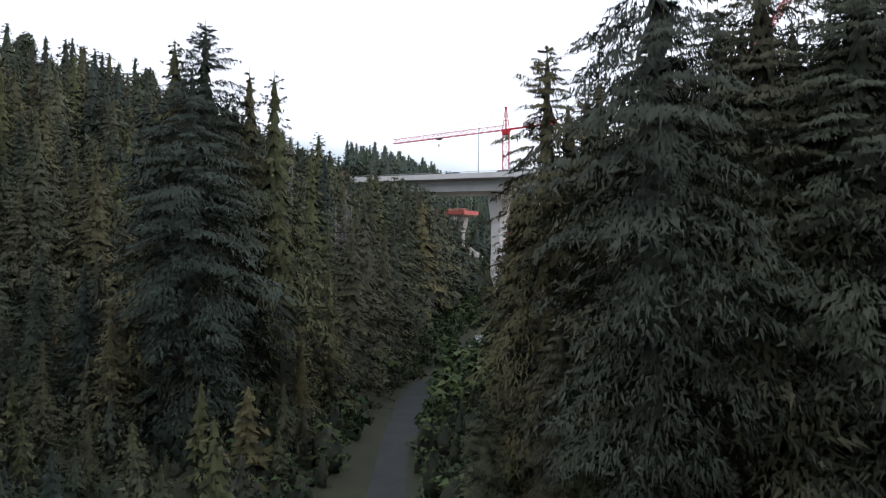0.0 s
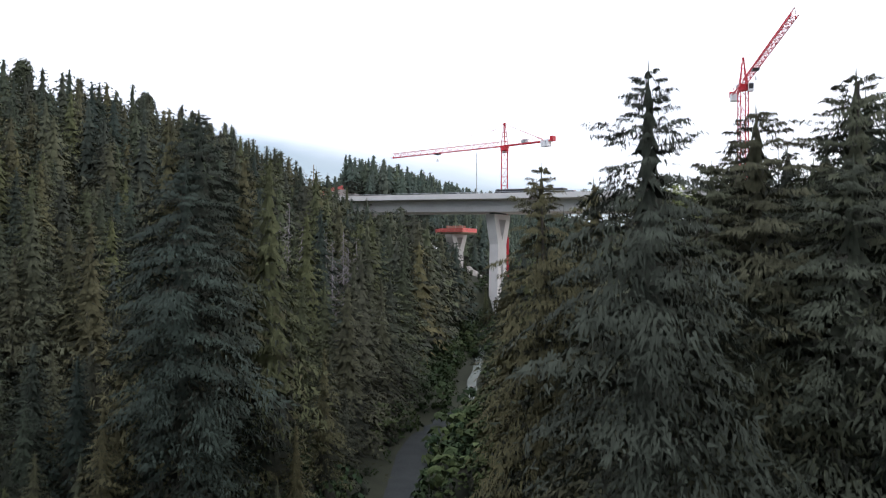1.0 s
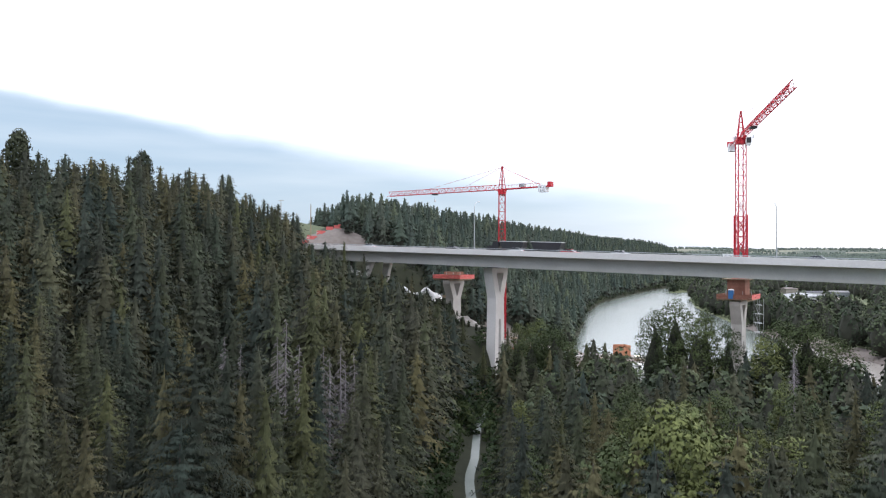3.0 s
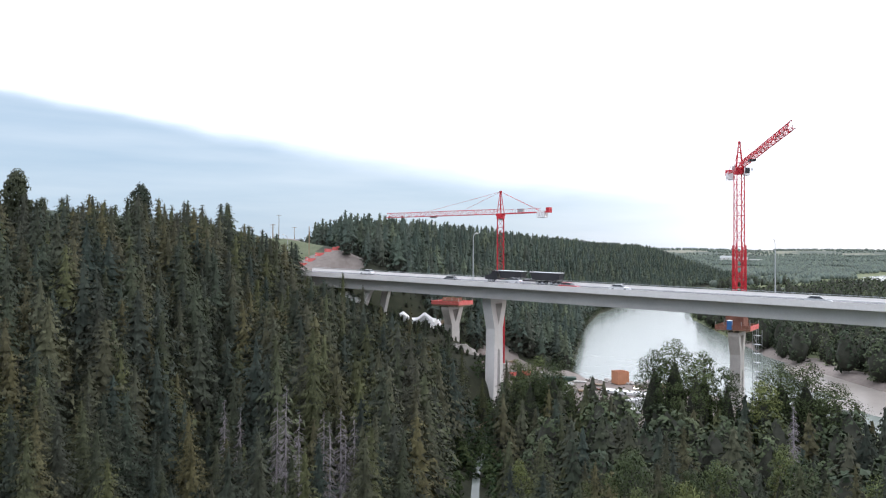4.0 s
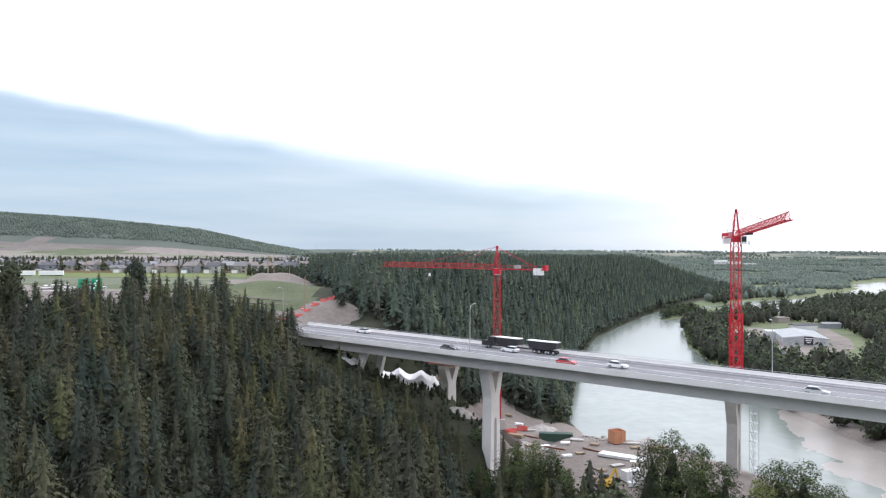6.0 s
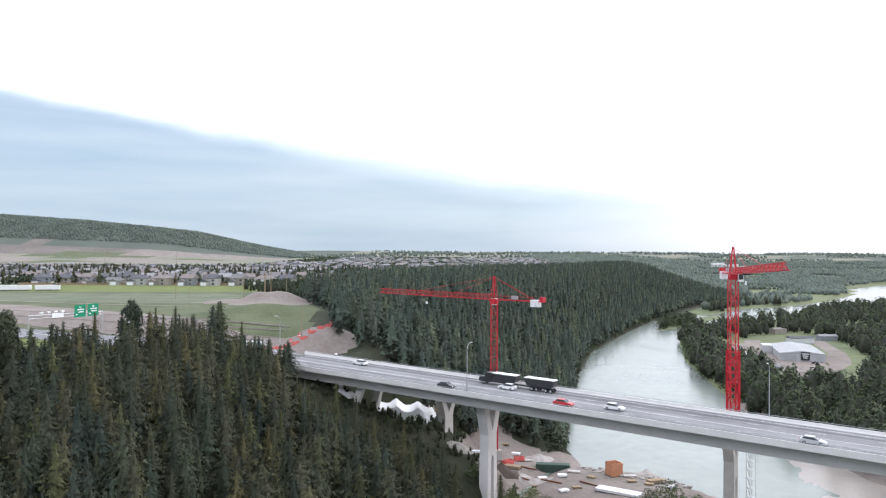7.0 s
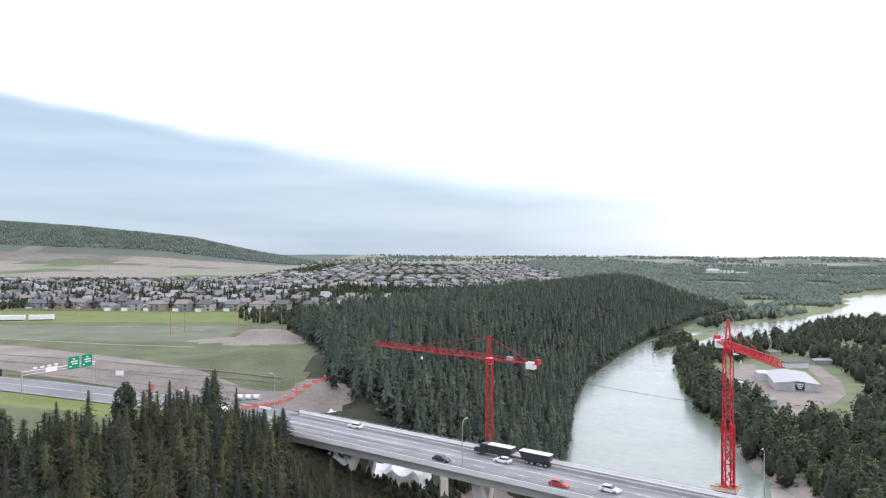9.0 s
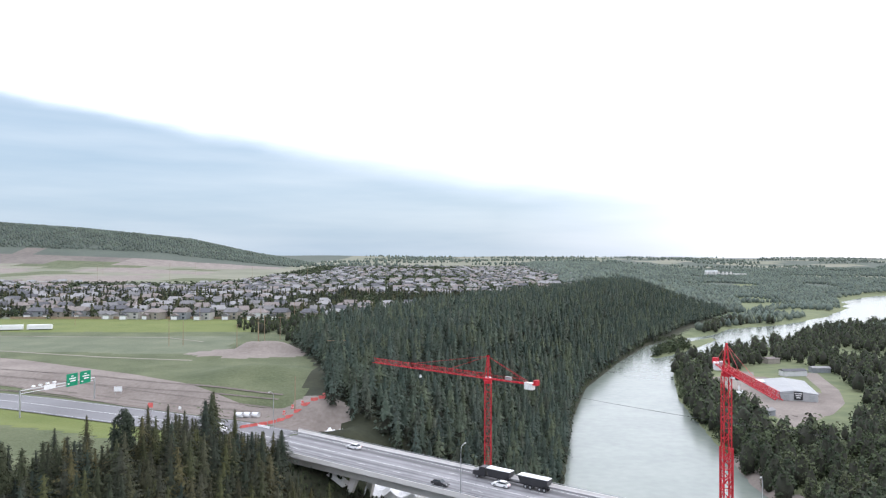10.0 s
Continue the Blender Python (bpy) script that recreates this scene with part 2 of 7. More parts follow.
def away(line, x, y, closed=False):
    """The distance from a line of points."""
    best = np.full(np.shape(x), 1e9)
    n = len(line)
    for i in range(n if closed else n - 1):
        (x0, y0), (x1, y1) = line[i], line[(i + 1) % n]
        dx, dy = x1 - x0, y1 - y0
        t = np.clip(((x - x0) * dx + (y - y0) * dy) / (dx * dx + dy * dy), 0, 1)
        best = np.minimum(best, np.hypot(x - x0 - t * dx, y - y0 - t * dy))
    return best


def smooth01(t):
    t = np.clip(t, 0, 1)
    return t * t * (3 - 2 * t)


def waves(x, y, size, seed=0):
    """A cheap rolling unevenness between -1 and 1."""
    r = np.random.default_rng(seed)
    s = 0
    for k in range(6):
        a, p = r.uniform(0, 6.28), r.uniform(0, 6.28)
        q = size * r.uniform(0.6, 1.6)
        s = s + np.sin((x * np.cos(a) + y * np.sin(a)) * 6.28 / q + p)
    return s / 6


# the road: its middle line, with the height of the pavement
ROAD = [(-900, 420, 41.5), (-420, 345, 41.0), (-250, 305, 39.2), (-140, 268.5, 37.0), (-94, 251, 35.6), (-62, 238, 34.7), (-44.9, 227.2, 34.25)]


def along_road(x, y):
    """Distance from the road's middle line, and the road's height there."""
    best, hz = np.full(np.shape(x), 1e9), np.zeros(np.shape(x))
    for (x0, y0, z0), (x1, y1, z1) in zip(ROAD, ROAD[1:]):
        dx, dy = x1 - x0, y1 - y0
        t = np.clip(((x - x0) * dx + (y - y0) * dy) / (dx * dx + dy * dy), 0, 1)
        d = np.hypot(x - x0 - t * dx, y - y0 - t * dy)
        near = d < best
        best, hz = np.where(near, d, best), np.where(near, z0 + t * (z1 - z0), hz)
    return best, hz


def height(x, y):
    x, y = np.asarray(x, float), np.asarray(y, float)
    floor = 2.6 + 0.5 * waves(x, y, 60, 1) + np.clip(np.hypot(x - 300, y) / 900 - 0.6, 0, 3) * 2.0
    far = np.clip((y - 1500) / 3000, 0, 1.3)
    floor = floor + 84 * smooth01(far * 0.9) + 9 * waves(x, y, 900, 2) * smooth01((y - 1500) / 900)
    plateau = np.interp(y, [-400, 30, 60, 100, 140, 170, 228, 300, 420, 560, 1500, 3000, 4800, 8000], [13, 15, 21, 29.5, 35, 36.5, 38, 41.5, 42.5, 43, 46, 66, 92, 110])
    plateau = plateau + 1.0 * waves(x, y, 120, 3) * smooth01((y - 560) / 300 + smooth01((180 - y) / 50)) + 5 * waves(x, y, 1200, 4) * smooth01((y - 1500) / 1200)
    # the long wooded hill beyond the town
    ridge = np.interp(x, [-4000, -1600, -1250, -1050, -850, -700, -560, -430], [156, 147, 124, 106, 86, 52, 24, 0])
    plateau = plateau + ridge * np.exp(-((y - 2750) / 420) ** 2)
    xt, xc = np.interp(y, TOE_Y, TOE_X), np.interp(y, TOE_Y, CREST_X)
    s = (xt - x) / (xt - xc)
    s = s + 0.06 * waves(x, y, 45, 5)
    h = floor + (np.maximum(plateau, floor) - floor) * smooth01(s)
    # river bed and banks
    d = away(RIVER, x, y, True)
    wet = inside(RIVER, x, y)
    h = np.where(wet, np.minimum(h, WATER_Z - np.clip(d * 0.25, 0, 2.0)), np.where(d < 150, np.minimum(h, WATER_Z + 0.15 + d * 0.7), h))
    di = away(ISLAND, x, y, True)
    h = np.where(inside(ISLAND, x, y), WATER_Z + np.clip(di * 0.15, 0, 1.4), h)
    dc = away(CREEK, x, y)
    h = np.where(dc < 14, np.minimum(h, 0.35 + np.maximum(dc - 1.2, 0) * 0.55), h)
    # the trail's bench, the road's bed and the graded strip beside it
    dt = away(TRAIL, x, y)
    k = smooth01((5.0 - dt) / 3.0)
    h = h * (1 - k) + 0.9 * k
    dr, hr = along_road(x, y)
    sb, ab_ = x * 0.8192 - (y - 183.3) * 0.5735, x * 0.5735 + (y - 183.3) * 0.8192
    k = smooth01((34 - dr) / 16) * smooth01((-52 - sb) / 10)
    h = h * (1 - k) + (hr - 0.25) * k
    # the grassed mound beside the road and the heap of spoil on the field
    h = h + 4.5 * np.exp(-((x + 66) / 20) ** 2 - ((y - 300) / 17) ** 2)
    h = h + 5.5 * np.exp(-((x + 77) / 14) ** 4 - ((y - 370) / 8) ** 2) + 2.2 * np.exp(-((x + 96) / 13) ** 2 - ((y - 357) / 9) ** 2) + 0.7 * waves(x, y, 9, 80) * np.exp(-((x + 84) / 24) ** 4 - ((y - 366) / 14) ** 4)
    h = h + 3.5 * np.exp(-((x + 36) / 9) ** 2 - ((y - 252) / 8) ** 2)
    h = h - 5.0 * np.exp(-((x + 29) / 6) ** 2 - ((y - 243) / 6) ** 2)
    # the slope is cut back under the bridge's end
    cut = 32.6 - 0.027 * sb - 4.4 + np.maximum(np.abs(ab_ - 10.25) - 12, 0) * 0.75 + np.maximum(-57 - sb, 0) * 1.6
    h = np.where((sb > -66) & (sb < 10), np.minimum(h, cut), h)
    fill = 29.6 - np.maximum(sb + 40, 0) * 0.42 - np.maximum(np.abs(ab_ - 10) - 10.5, 0) * 1.7
    h = np.where((sb > -60) & (sb < 10), np.maximum(h, fill), h)
    k = smooth01((1.5 - np.hypot((x + 8.5) / 13, (y - 220) / 10)) / 0.5)
    h = h * (1 - k) + 18.0 * k
    return h


def ground_mesh():
    def steps(a, b, fine, lo, hi, grow):
        out, p, s = [lo], lo, fine
        while p < hi:
            p += fine
            out.append(p)
        s = fine
        while p < b:
            s *= grow
            p += s
            out.append(p)
        p, s, left = lo, fine, []
        while p > a:
            s *= grow
            p -= s
            left.append(p)
        return np.array(left[::-1] + out)
    xs = steps(-6000, 6000, 3.0, -330, 330, 1.07)
    ys = steps(-3000, 7000, 3.0, -20, 620, 1.05)
    X, Y = np.meshgrid(xs, ys)
    Z = height(X, Y)
    nx, ny = len(xs), len(ys)
    i = np.arange(nx * ny).reshape(ny, nx)
    f = np.stack([i[:-1, :-1], i[:-1, 1:], i[1:, 1:], i[1:, :-1]], -1).reshape(-1, 4)
    return np.stack([X, Y, Z], -1).reshape(-1, 3), f


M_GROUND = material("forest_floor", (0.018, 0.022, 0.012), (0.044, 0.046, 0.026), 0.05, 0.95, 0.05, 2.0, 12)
M_FIELD = material("meadow_grass", (0.054, 0.070, 0.032), (0.130, 0.142, 0.078), 0.05, 0.95, 0.4, 0.8, 24)
M_LAWN = material("suburb_ground", (0.10, 0.125, 0.07), (0.22, 0.22, 0.18), 0.02, 0.95, 0.03, 2.0, 10)
M_EARTH = material("graded_earth", (0.152, 0.128, 0.113), (0.255, 0.222, 0.198), 0.05, 0.95, 0.3, 0.6, 14)
M_PRAIRIE = material("dry_prairie", (0.12, 0.135, 0.085), (0.22, 0.21, 0.165), 0.004, 0.95, 0, None, 6)
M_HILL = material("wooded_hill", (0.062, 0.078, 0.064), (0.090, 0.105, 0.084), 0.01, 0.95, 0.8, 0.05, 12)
M_VALE = material("valley_meadow", (0.081, 0.103, 0.052), (0.172, 0.190, 0.098), 0.01, 0.95, 0, None, 10)
M_BURNT = material("ploughed_slope", (0.10, 0.085, 0.08), (0.17, 0.15, 0.13), 0.01, 0.95, 0, None, 8)
gv, gf = ground_mesh()
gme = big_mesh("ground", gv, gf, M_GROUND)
M_BRIGHT = material("bright_meadow", (0.099, 0.125, 0.033), (0.146, 0.168, 0.052), 0.05, 0.95, 0.3, 0.8, 22)
M_PALE = material("pale_turf", (0.084, 0.101, 0.063), (0.154, 0.167, 0.110), 0.05, 0.95, 0.35, 0.8, 24)
for m in (M_FIELD, M_LAWN, M_EARTH, M_PRAIRIE, M_HILL, M_VALE, M_BURNT, M_BRIGHT, M_PALE):
    gme.materials.append(m)
c = gv[gf].mean(1)
cx, cy = c[:, 0], c[:, 1]
toe, crest = np.interp(cy, TOE_Y, TOE_X), np.interp(cy, TOE_Y, CREST_X)
zone = np.zeros(len(gf), np.int32)
zone[(cx > toe + 25) & (cy > 100)] = 6
town = (cy > 552) & (cx < crest - 12) & (cy < 2300)
zone[town] = 2
BROW = lambda x: np.interp(x, [-400, -125, -90, -75, -62, -45, -30], [120, 150, 160, 174, 198, 214, 226])
zone[(cx < -40) & (cy > BROW(cx)) & (cy < 552) & (cx < np.interp(cy, [150, 225, 330, 400, 480, 552], [-40, -40, -47, -72, -64, -36]))] = 1
wob_ = 6 * waves(cx, cy, 90, 27)
zone[(zone == 1) & (cy > 462 + wob_) & (cx < -95)] = 8
zone[(zone == 1) & (cy > 352 + wob_ - 0.1 * cx) & (cy < 440 + wob_) & (cx < -104 + wob_)] = 9
rough = 90 * waves(cx, cy, 700, 21)
patch = waves(cx + 0.3 * cy, 1.6 * cy, 420, 61)
west = (cx < -360 + 0.08 * (cy - 1150)) & (cy > 1150 + rough)
zone[west & (cy < 2250)] = 4
zone[west & (cy < 2250) & (patch > 0.02)] = 3
zone[west & (cy < 2150) & (patch < -0.28)] = 1
zone[(cy > 1550 + rough) & (cy < 2250) & (cx >= -500) & (cx < -250)] = 4
zone[(cy > 2150 + 0.4 * rough) & (cx < -420)] = 7
zone[(cy > 2150 + 0.4 * rough) & (cx < -420) & (patch < -0.12)] = 1
zone[(cy > 2150 + 0.4 * rough) & (cx > -900) & (cx < -420)] = 3
zone[(cy > 2330 + 0.7 * rough + 120 * waves(cx, cy, 260, 62)) & (cx < -430)] = 5
zone[(cy >= 2300) & (cx > -430)] = 4
zone[(cy >= 1900) & (cx > crest + 60) & (waves(cx, cy, 500, 22) > -0.1)] = 5
zone[((cx - 400) / 60) ** 2 + ((cy - 1400 - 3 * (cx - 400)) / 230) ** 2 < 1] = 1
SITE = [(26, 158), (40, 146), (54, 140), (66, 150), (84, 170), (66, 232), (24, 246), (16, 238), (9, 226), (9, 207), (20, 172)]
ragged = 3 * waves(cx, cy, 14, 23)
zone[inside(SITE, cx + ragged, cy - ragged)] = 3
zone[((cx + 85 + ragged) / 29) ** 2 + ((cy - 364 - ragged) / 17) ** 2 < 1] = 3
zone[((cx + 38) / 13) ** 2 + ((cy - 250 + ragged) / 14) ** 2 < 1] = 3
verge_d, verge_h = along_road(cx, cy)
zone[(zone == 1) & (verge_d < 32) & (cy < np.interp(cx, [p[0] for p in ROAD], [p[1] for p in ROAD])) & (cx < -62)] = 8
GOLF = [(420, 1080), (470, 1090), (560, 1240), (690, 1350), (660, 1400), (540, 1390), (480, 1250)]
zone[inside(GOLF, cx + 2 * ragged, cy)] = 6
zone[inside([(700, 1500), (760, 1500), (860, 1760), (800, 1800)], cx + 2 * ragged, cy)] = 6
bank = away(RIVER, cx, cy, True)
zone[inside([(206, 540), (200, 470), (190, 380), (204, 388), (220, 404), (252, 455), (268, 495), (256, 470), (250, 540)], cx, cy)] = 3
zone[(bank < 8 + 2 * ragged) & (cx > 100) & (cy > 120) & (cy < 330)] = 3
gme.polygons.foreach_set("material_index", zone)
gme.shade_smooth()
ground = tagged(new("ground", gme), "grassy valley and plateau ground with wooded slopes", "ground", kind="structure")
M_WATER = material("river_water", (0.165, 0.192, 0.168), (0.225, 0.25, 0.218), 0.03, 0.2, 0.06, 0.35, 8, spec=0.35)
wv = [(x, y, WATER_Z) for x, y in RIVER]
tagged(new("water", big_mesh("water", wv, [tuple(range(len(wv)))], M_WATER)), "calm pale grey-green river water reflecting the sky", "river", kind="structure")


def ribbon(line, width, lift=0.0, across=3, step=4.0, z_of=None):
    """A strip along a line of points, draped on the ground unless z_of gives heights by the distance run."""
    pts = [Vector(p[:2]) for p in line]
    run = [0.0]
    for a, b in zip(pts, pts[1:]):
        run.append(run[-1] + (b - a).length)
    n = int(run[-1] / step) + 2
    V, F = [], []
    for i in range(n):
        s = run[-1] * i / (n - 1)
        x, y = np.interp(s, run, [p.x for p in pts]), np.interp(s, run, [p.y for p in pts])
        e = min(s + 3, run[-1])
        g = max(s - 3, 0)
        d = Vector((np.interp(e, run, [p.x for p in pts]) - np.interp(g, run, [p.x for p in pts]), np.interp(e, run, [p.y for p in pts]) - np.interp(g, run, [p.y for p in pts]))).normalized()
        w = width(s) if callable(width) else (-width / 2, width / 2)
        for j in range(across + 1):
            o = w[0] + (w[1] - w[0]) * j / across
            px, py = x - d.y * o, y + d.x * o
            V.append((px, py, z_of(s) if z_of else 0.0))
    V = np.array(V)
    if z_of is None:
        V[:, 2] = height(V[:, 0], V[:, 1]) + lift
    for i in range(n - 1):
        for j in range(across):
            a = i * (across + 1) + j
            F.append((a, a + across + 1, a + across + 2, a + 1))
    return V, F


creek_v, creek_f = ribbon(CREEK, 1.3, 0, 1, 4.0, lambda s: 0.66)
tagged(new("creek", big_mesh("creek", creek_v, creek_f, M_WATER)), "narrow creek winding through the trees", "creek", kind="structure")
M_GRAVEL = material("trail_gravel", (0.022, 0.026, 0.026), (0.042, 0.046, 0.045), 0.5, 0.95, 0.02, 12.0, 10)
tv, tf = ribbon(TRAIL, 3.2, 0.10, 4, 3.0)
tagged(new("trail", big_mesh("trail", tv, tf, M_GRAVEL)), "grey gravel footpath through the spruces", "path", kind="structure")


# ---- the sandbar along the outer bank ----
M_SAND = material("wet_sand", (0.25, 0.225, 0.20), (0.35, 0.315, 0.28), 0.08, 0.3, 0.12, 0.7, 10, spec=0.4)


def sandbar():
    V, F = [], []
    n, m = 60, 12
    for i in range(n + 1):
        y = 128 + (268 - 128) * i / n
        xo = float(np.interp(y, [128, 150, 180, 208, 235, 268], [168, 152, 138, 130, 128, 130]))
        xi = float(np.interp(y, [128, 150, 166, 196, 232, 268], [112, 98, 93, 97, 108, 122]))
        for j in range(m + 1):
            f = j / m
            x = xi + (xo - xi) * f
            w = 0.05 * float(waves(x, y, 16, 71)) + 0.02 * float(waves(x, 2 * y, 4, 72))
            V.append((x, y, WATER_Z - 0.06 + 0.26 * f + w))
    for i in range(n):
        for j in range(m):
            a = i * (m + 1) + j
            F.append((a, a + 1, a + m + 2, a + m + 1))
    ob = part("sandbar", Build().add(V, F), M_SAND, None, "", True)
    return tagged(ob, "rippled wet sandbar in the river's shallows", "sandbar", kind="structure")


sandbar()

# ---- the bridge ----
AX = Vector((1, -0.70, 0)).normalized()          # along the bridge
NX = Vector((-AX.y, AX.x, 0))                    # across it, away from the near side
EDGE0 = Vector((0, 183.3, 0))                    # a point of the near edge
WIDTH = 20.5
YAW = math.atan2(AX.y, AX.x)


def deck_z(s):
    """The pavement's height at s metres along the bridge from EDGE0."""
    return 32.6 - 0.027 * s


def on_deck(s, across, z=0.0):
    p = EDGE0 + AX * s + NX * across
    return Vector((p.x, p.y, deck_z(s) + z))


def sweep(b, profile, s0, s1, step=8.0):
    """A profile of (across, up) swept along the bridge."""
    n = max(2, int((s1 - s0) / step) + 1)
    vs, fs, k = [], [], len(profile)
    for i in range(n):
        s = s0 + (s1 - s0) * i / (n - 1)
        vs += [on_deck(s, a, z) for a, z in profile]
    for i in range(n - 1):
        for j in range(k):
            fs.append((i * k + j, i * k + (j + 1) % k, (i + 1) * k + (j + 1) % k, (i + 1) * k + j))
    fs += [tuple(range(k)), tuple(range((n - 1) * k, n * k))]
    return b.add(vs, fs)


# pavement worn along the wheel tracks: bands that run with the bridge
def lane_asphalt():
    m = material("worn_lanes", (0.15, 0.148, 0.155), (0.235, 0.232, 0.24), 0.12, 0.85, 0.004, 20.0, 10)
    nt = m.node_tree
    N, L = nt.nodes.new, nt.links.new
    geo = N("ShaderNodeNewGeometry")
    dot = N("ShaderNodeVectorMath")
    dot.operation = "DOT_PRODUCT"
    dot.inputs[1].default_value = NX
    L(geo.outputs["Position"], dot.inputs[0])
    dot2 = N("ShaderNodeVectorMath")
    dot2.operation = "DOT_PRODUCT"
    dot2.inputs[1].default_value = AX * 0.01
    L(geo.outputs["Position"], dot2.inputs[0])
    comb = N("ShaderNodeCombineXYZ")
    L(dot.outputs["Value"], comb.inputs[0])
    L(dot2.outputs["Value"], comb.inputs[1])
    n = N("ShaderNodeTexNoise")
    n.inputs["Scale"].default_value, n.inputs["Detail"].default_value = 0.55, 3.0
    L(comb.outputs[0], n.inputs["Vector"])
    r = N("ShaderNodeValToRGB")
    r.color_ramp.elements[0].position, r.color_ramp.elements[0].color = 0.35, (0.55, 0.55, 0.55, 1)
    r.color_ramp.elements[1].position, r.color_ramp.elements[1].color = 0.65, (1.25, 1.25, 1.25, 1)
    L(n.outputs["Fac"], r.inputs[0])
    mul = N("ShaderNodeMixRGB")
    mul.blend_type, mul.inputs[0].default_value = "MULTIPLY", 1.0
    b = nt.nodes["Principled BSDF"]
    old = b.inputs["Base Color"].links[0].from_socket
    L(old, mul.inputs[1])
    L(r.outputs[0], mul.inputs[2])
    L(mul.outputs[0], b.inputs["Base Color"])
    return m


M_LANES = lane_asphalt()
S0, S1 = -62, 190
bridge = tagged(empty("road_bridge"), "pale grey concrete box girder highway bridge over the river valley", "bridge")
part("girder", sweep(Build(), [(0, -0.35), (0, -0.42), (2.6, -0.62), (3.1, -3.3), (17.4, -3.3), (17.9, -0.62), (20.5, -0.42), (20.5, -0.35)], S0, S1), M_CONCRETE, bridge)
part("pavement", sweep(Build(), [(0.45, -0.346), (0.45, 0), (20.05, 0), (20.05, -0.346)], S0, S1), M_LANES, bridge, "worn grey asphalt carriageway")
for side in (0, 1):
    pr = [(0, -0.346), (0, 0.85), (0.22, 0.85), (0.30, 0.3), (0.446, 0.1), (0.446, -0.346)]
    if side:
        pr = [(WIDTH - a, z) for a, z in pr]
    bar = part("barrier", sweep(Build(), pr, S0, S1), M_CONCRETE, bridge)
    b = Build()
    a = 0.11 if not side else WIDTH - 0.11
    b.beam(on_deck(S0, a, 1.15), on_deck(S1, a, 1.15), 0.09)
    for k in range(int((S1 - S0) / 3)):
        b.beam(on_deck(S0 + 1 + 3 * k, a, 0.82), on_deck(S0 + 1 + 3 * k, a, 1.15), 0.06)
    part("hand_rail", b, M_STEEL, bar, "galvanised steel rail on posts")
M_LINE = material("road_paint", (0.5, 0.5, 0.48), (0.72, 0.72, 0.70), 0.4, 0.7)
for a in (2.2, 10.1, 10.45, 18.3):
    part("lane_line", sweep(Build(), [(a - 0.06, 0.001), (a - 0.06, 0.008), (a + 0.06, 0.008), (a + 0.06, 0.001)], S0, S1), M_LINE, bridge)
dash = sweep(Build(), [(-0.06, 0.001), (-0.06, 0.008), (0.06, 0.008), (0.06, 0.001)], 0, 3, 3).mesh("lane_dash", M_LINE)
for a in (6.1, 14.3):
    for k in range(int((S1 - S0) / 12)):
        o = part("lane_dash", dash, M_LINE, bridge)
        o.location = AX * (S0 + 12 * k) + NX * a + Vector((0, 0, -0.027 * (S0 + 12 * k)))
for s in (-60.5,):
    part("expansion_joint", sweep(Build(), [(0.6, 0.002), (0.6, 0.012), (19.9, 0.012), (19.9, 0.002)], s, s + 0.5, 0.5), M_DARK, bridge)


def pier(name, label, s, across, top, foot, mat, w=1.0):
    """A forked pier: a triangular window under the head and a tall slot between the legs."""
    p = EDGE0 + AX * s + NX * across
    e = tagged(empty(name, (p.x, p.y, 0)), label, "bridge pier")
    m = Matrix.Rotation(YAW + math.pi / 2, 4, "Z")
    h = top - foot

    def z(f):
        return foot + f * h
    th = 2.5 * w
    b = Build()
    b.prism([(-3.8 * w, top), (-3.72 * w, z(0.955)), (3.72 * w, z(0.955)), (3.8 * w, top)], m, th)
    b.prism([(-3.72 * w, z(0.955)), (-1.95 * w, z(0.735)), (0, z(0.735)), (0, z(0.765)), (-1.7 * w, z(0.955))], m, th)
    b.prism([(3.72 * w, z(0.955)), (1.7 * w, z(0.955)), (0, z(0.765)), (0, z(0.735)), (1.95 * w, z(0.735))], m, th)
    b.prism([(-1.95 * w, z(0.735)), (-2.05 * w, z(0.56)), (2.05 * w, z(0.56)), (1.95 * w, z(0.735))], m, th)
    b.prism([(-2.05 * w, z(0.56)), (-2.6 * w, foot), (-0.75 * w, foot), (-0.6 * w, z(0.51)), (-0.4 * w, z(0.545)), (0, z(0.56))], m, th)
    b.prism([(2.05 * w, z(0.56)), (0, z(0.56)), (0.4 * w, z(0.545)), (0.6 * w, z(0.51)), (0.75 * w, foot), (2.6 * w, foot)], m, th)
    part("column", b, mat, e)
    f = Build()
    f.box((0, 0, foot - 0.5), (4.5, 8.0, 1.6), YAW)
    part("footing", f, mat, e)
    return e


p1 = pier("bridge_pier", "forked pale concrete bridge pier with a triangular opening", 10.5, 10.25, deck_z(10.5) - 3.7, 0.6, M_CONCRETE)
part("bearing", Build().box((0, 0, deck_z(10.5) - 3.5), (1.6, 5.5, 0.42), YAW), M_DARK, p1)
p2 = pier("bridge_pier", "forked pale concrete bridge pier beside the river", 120, 10.25, deck_z(120) - 3.7, 0.6, M_CONCRETE)
part("bearing", Build().box((0, 0, deck_z(120) - 3.5), (1.6, 5.5, 0.42), YAW), M_DARK, p2)
ab = tagged(empty("bridge_abutment", on_deck(-60, 10.25, -3.3)), "concrete abutment where the bridge meets the bluff", "abutment")
part("seat_wall", Build().box((0, 0, -3.1), (3.0, 15, 6.0), YAW), M_CONCRETE, ab)
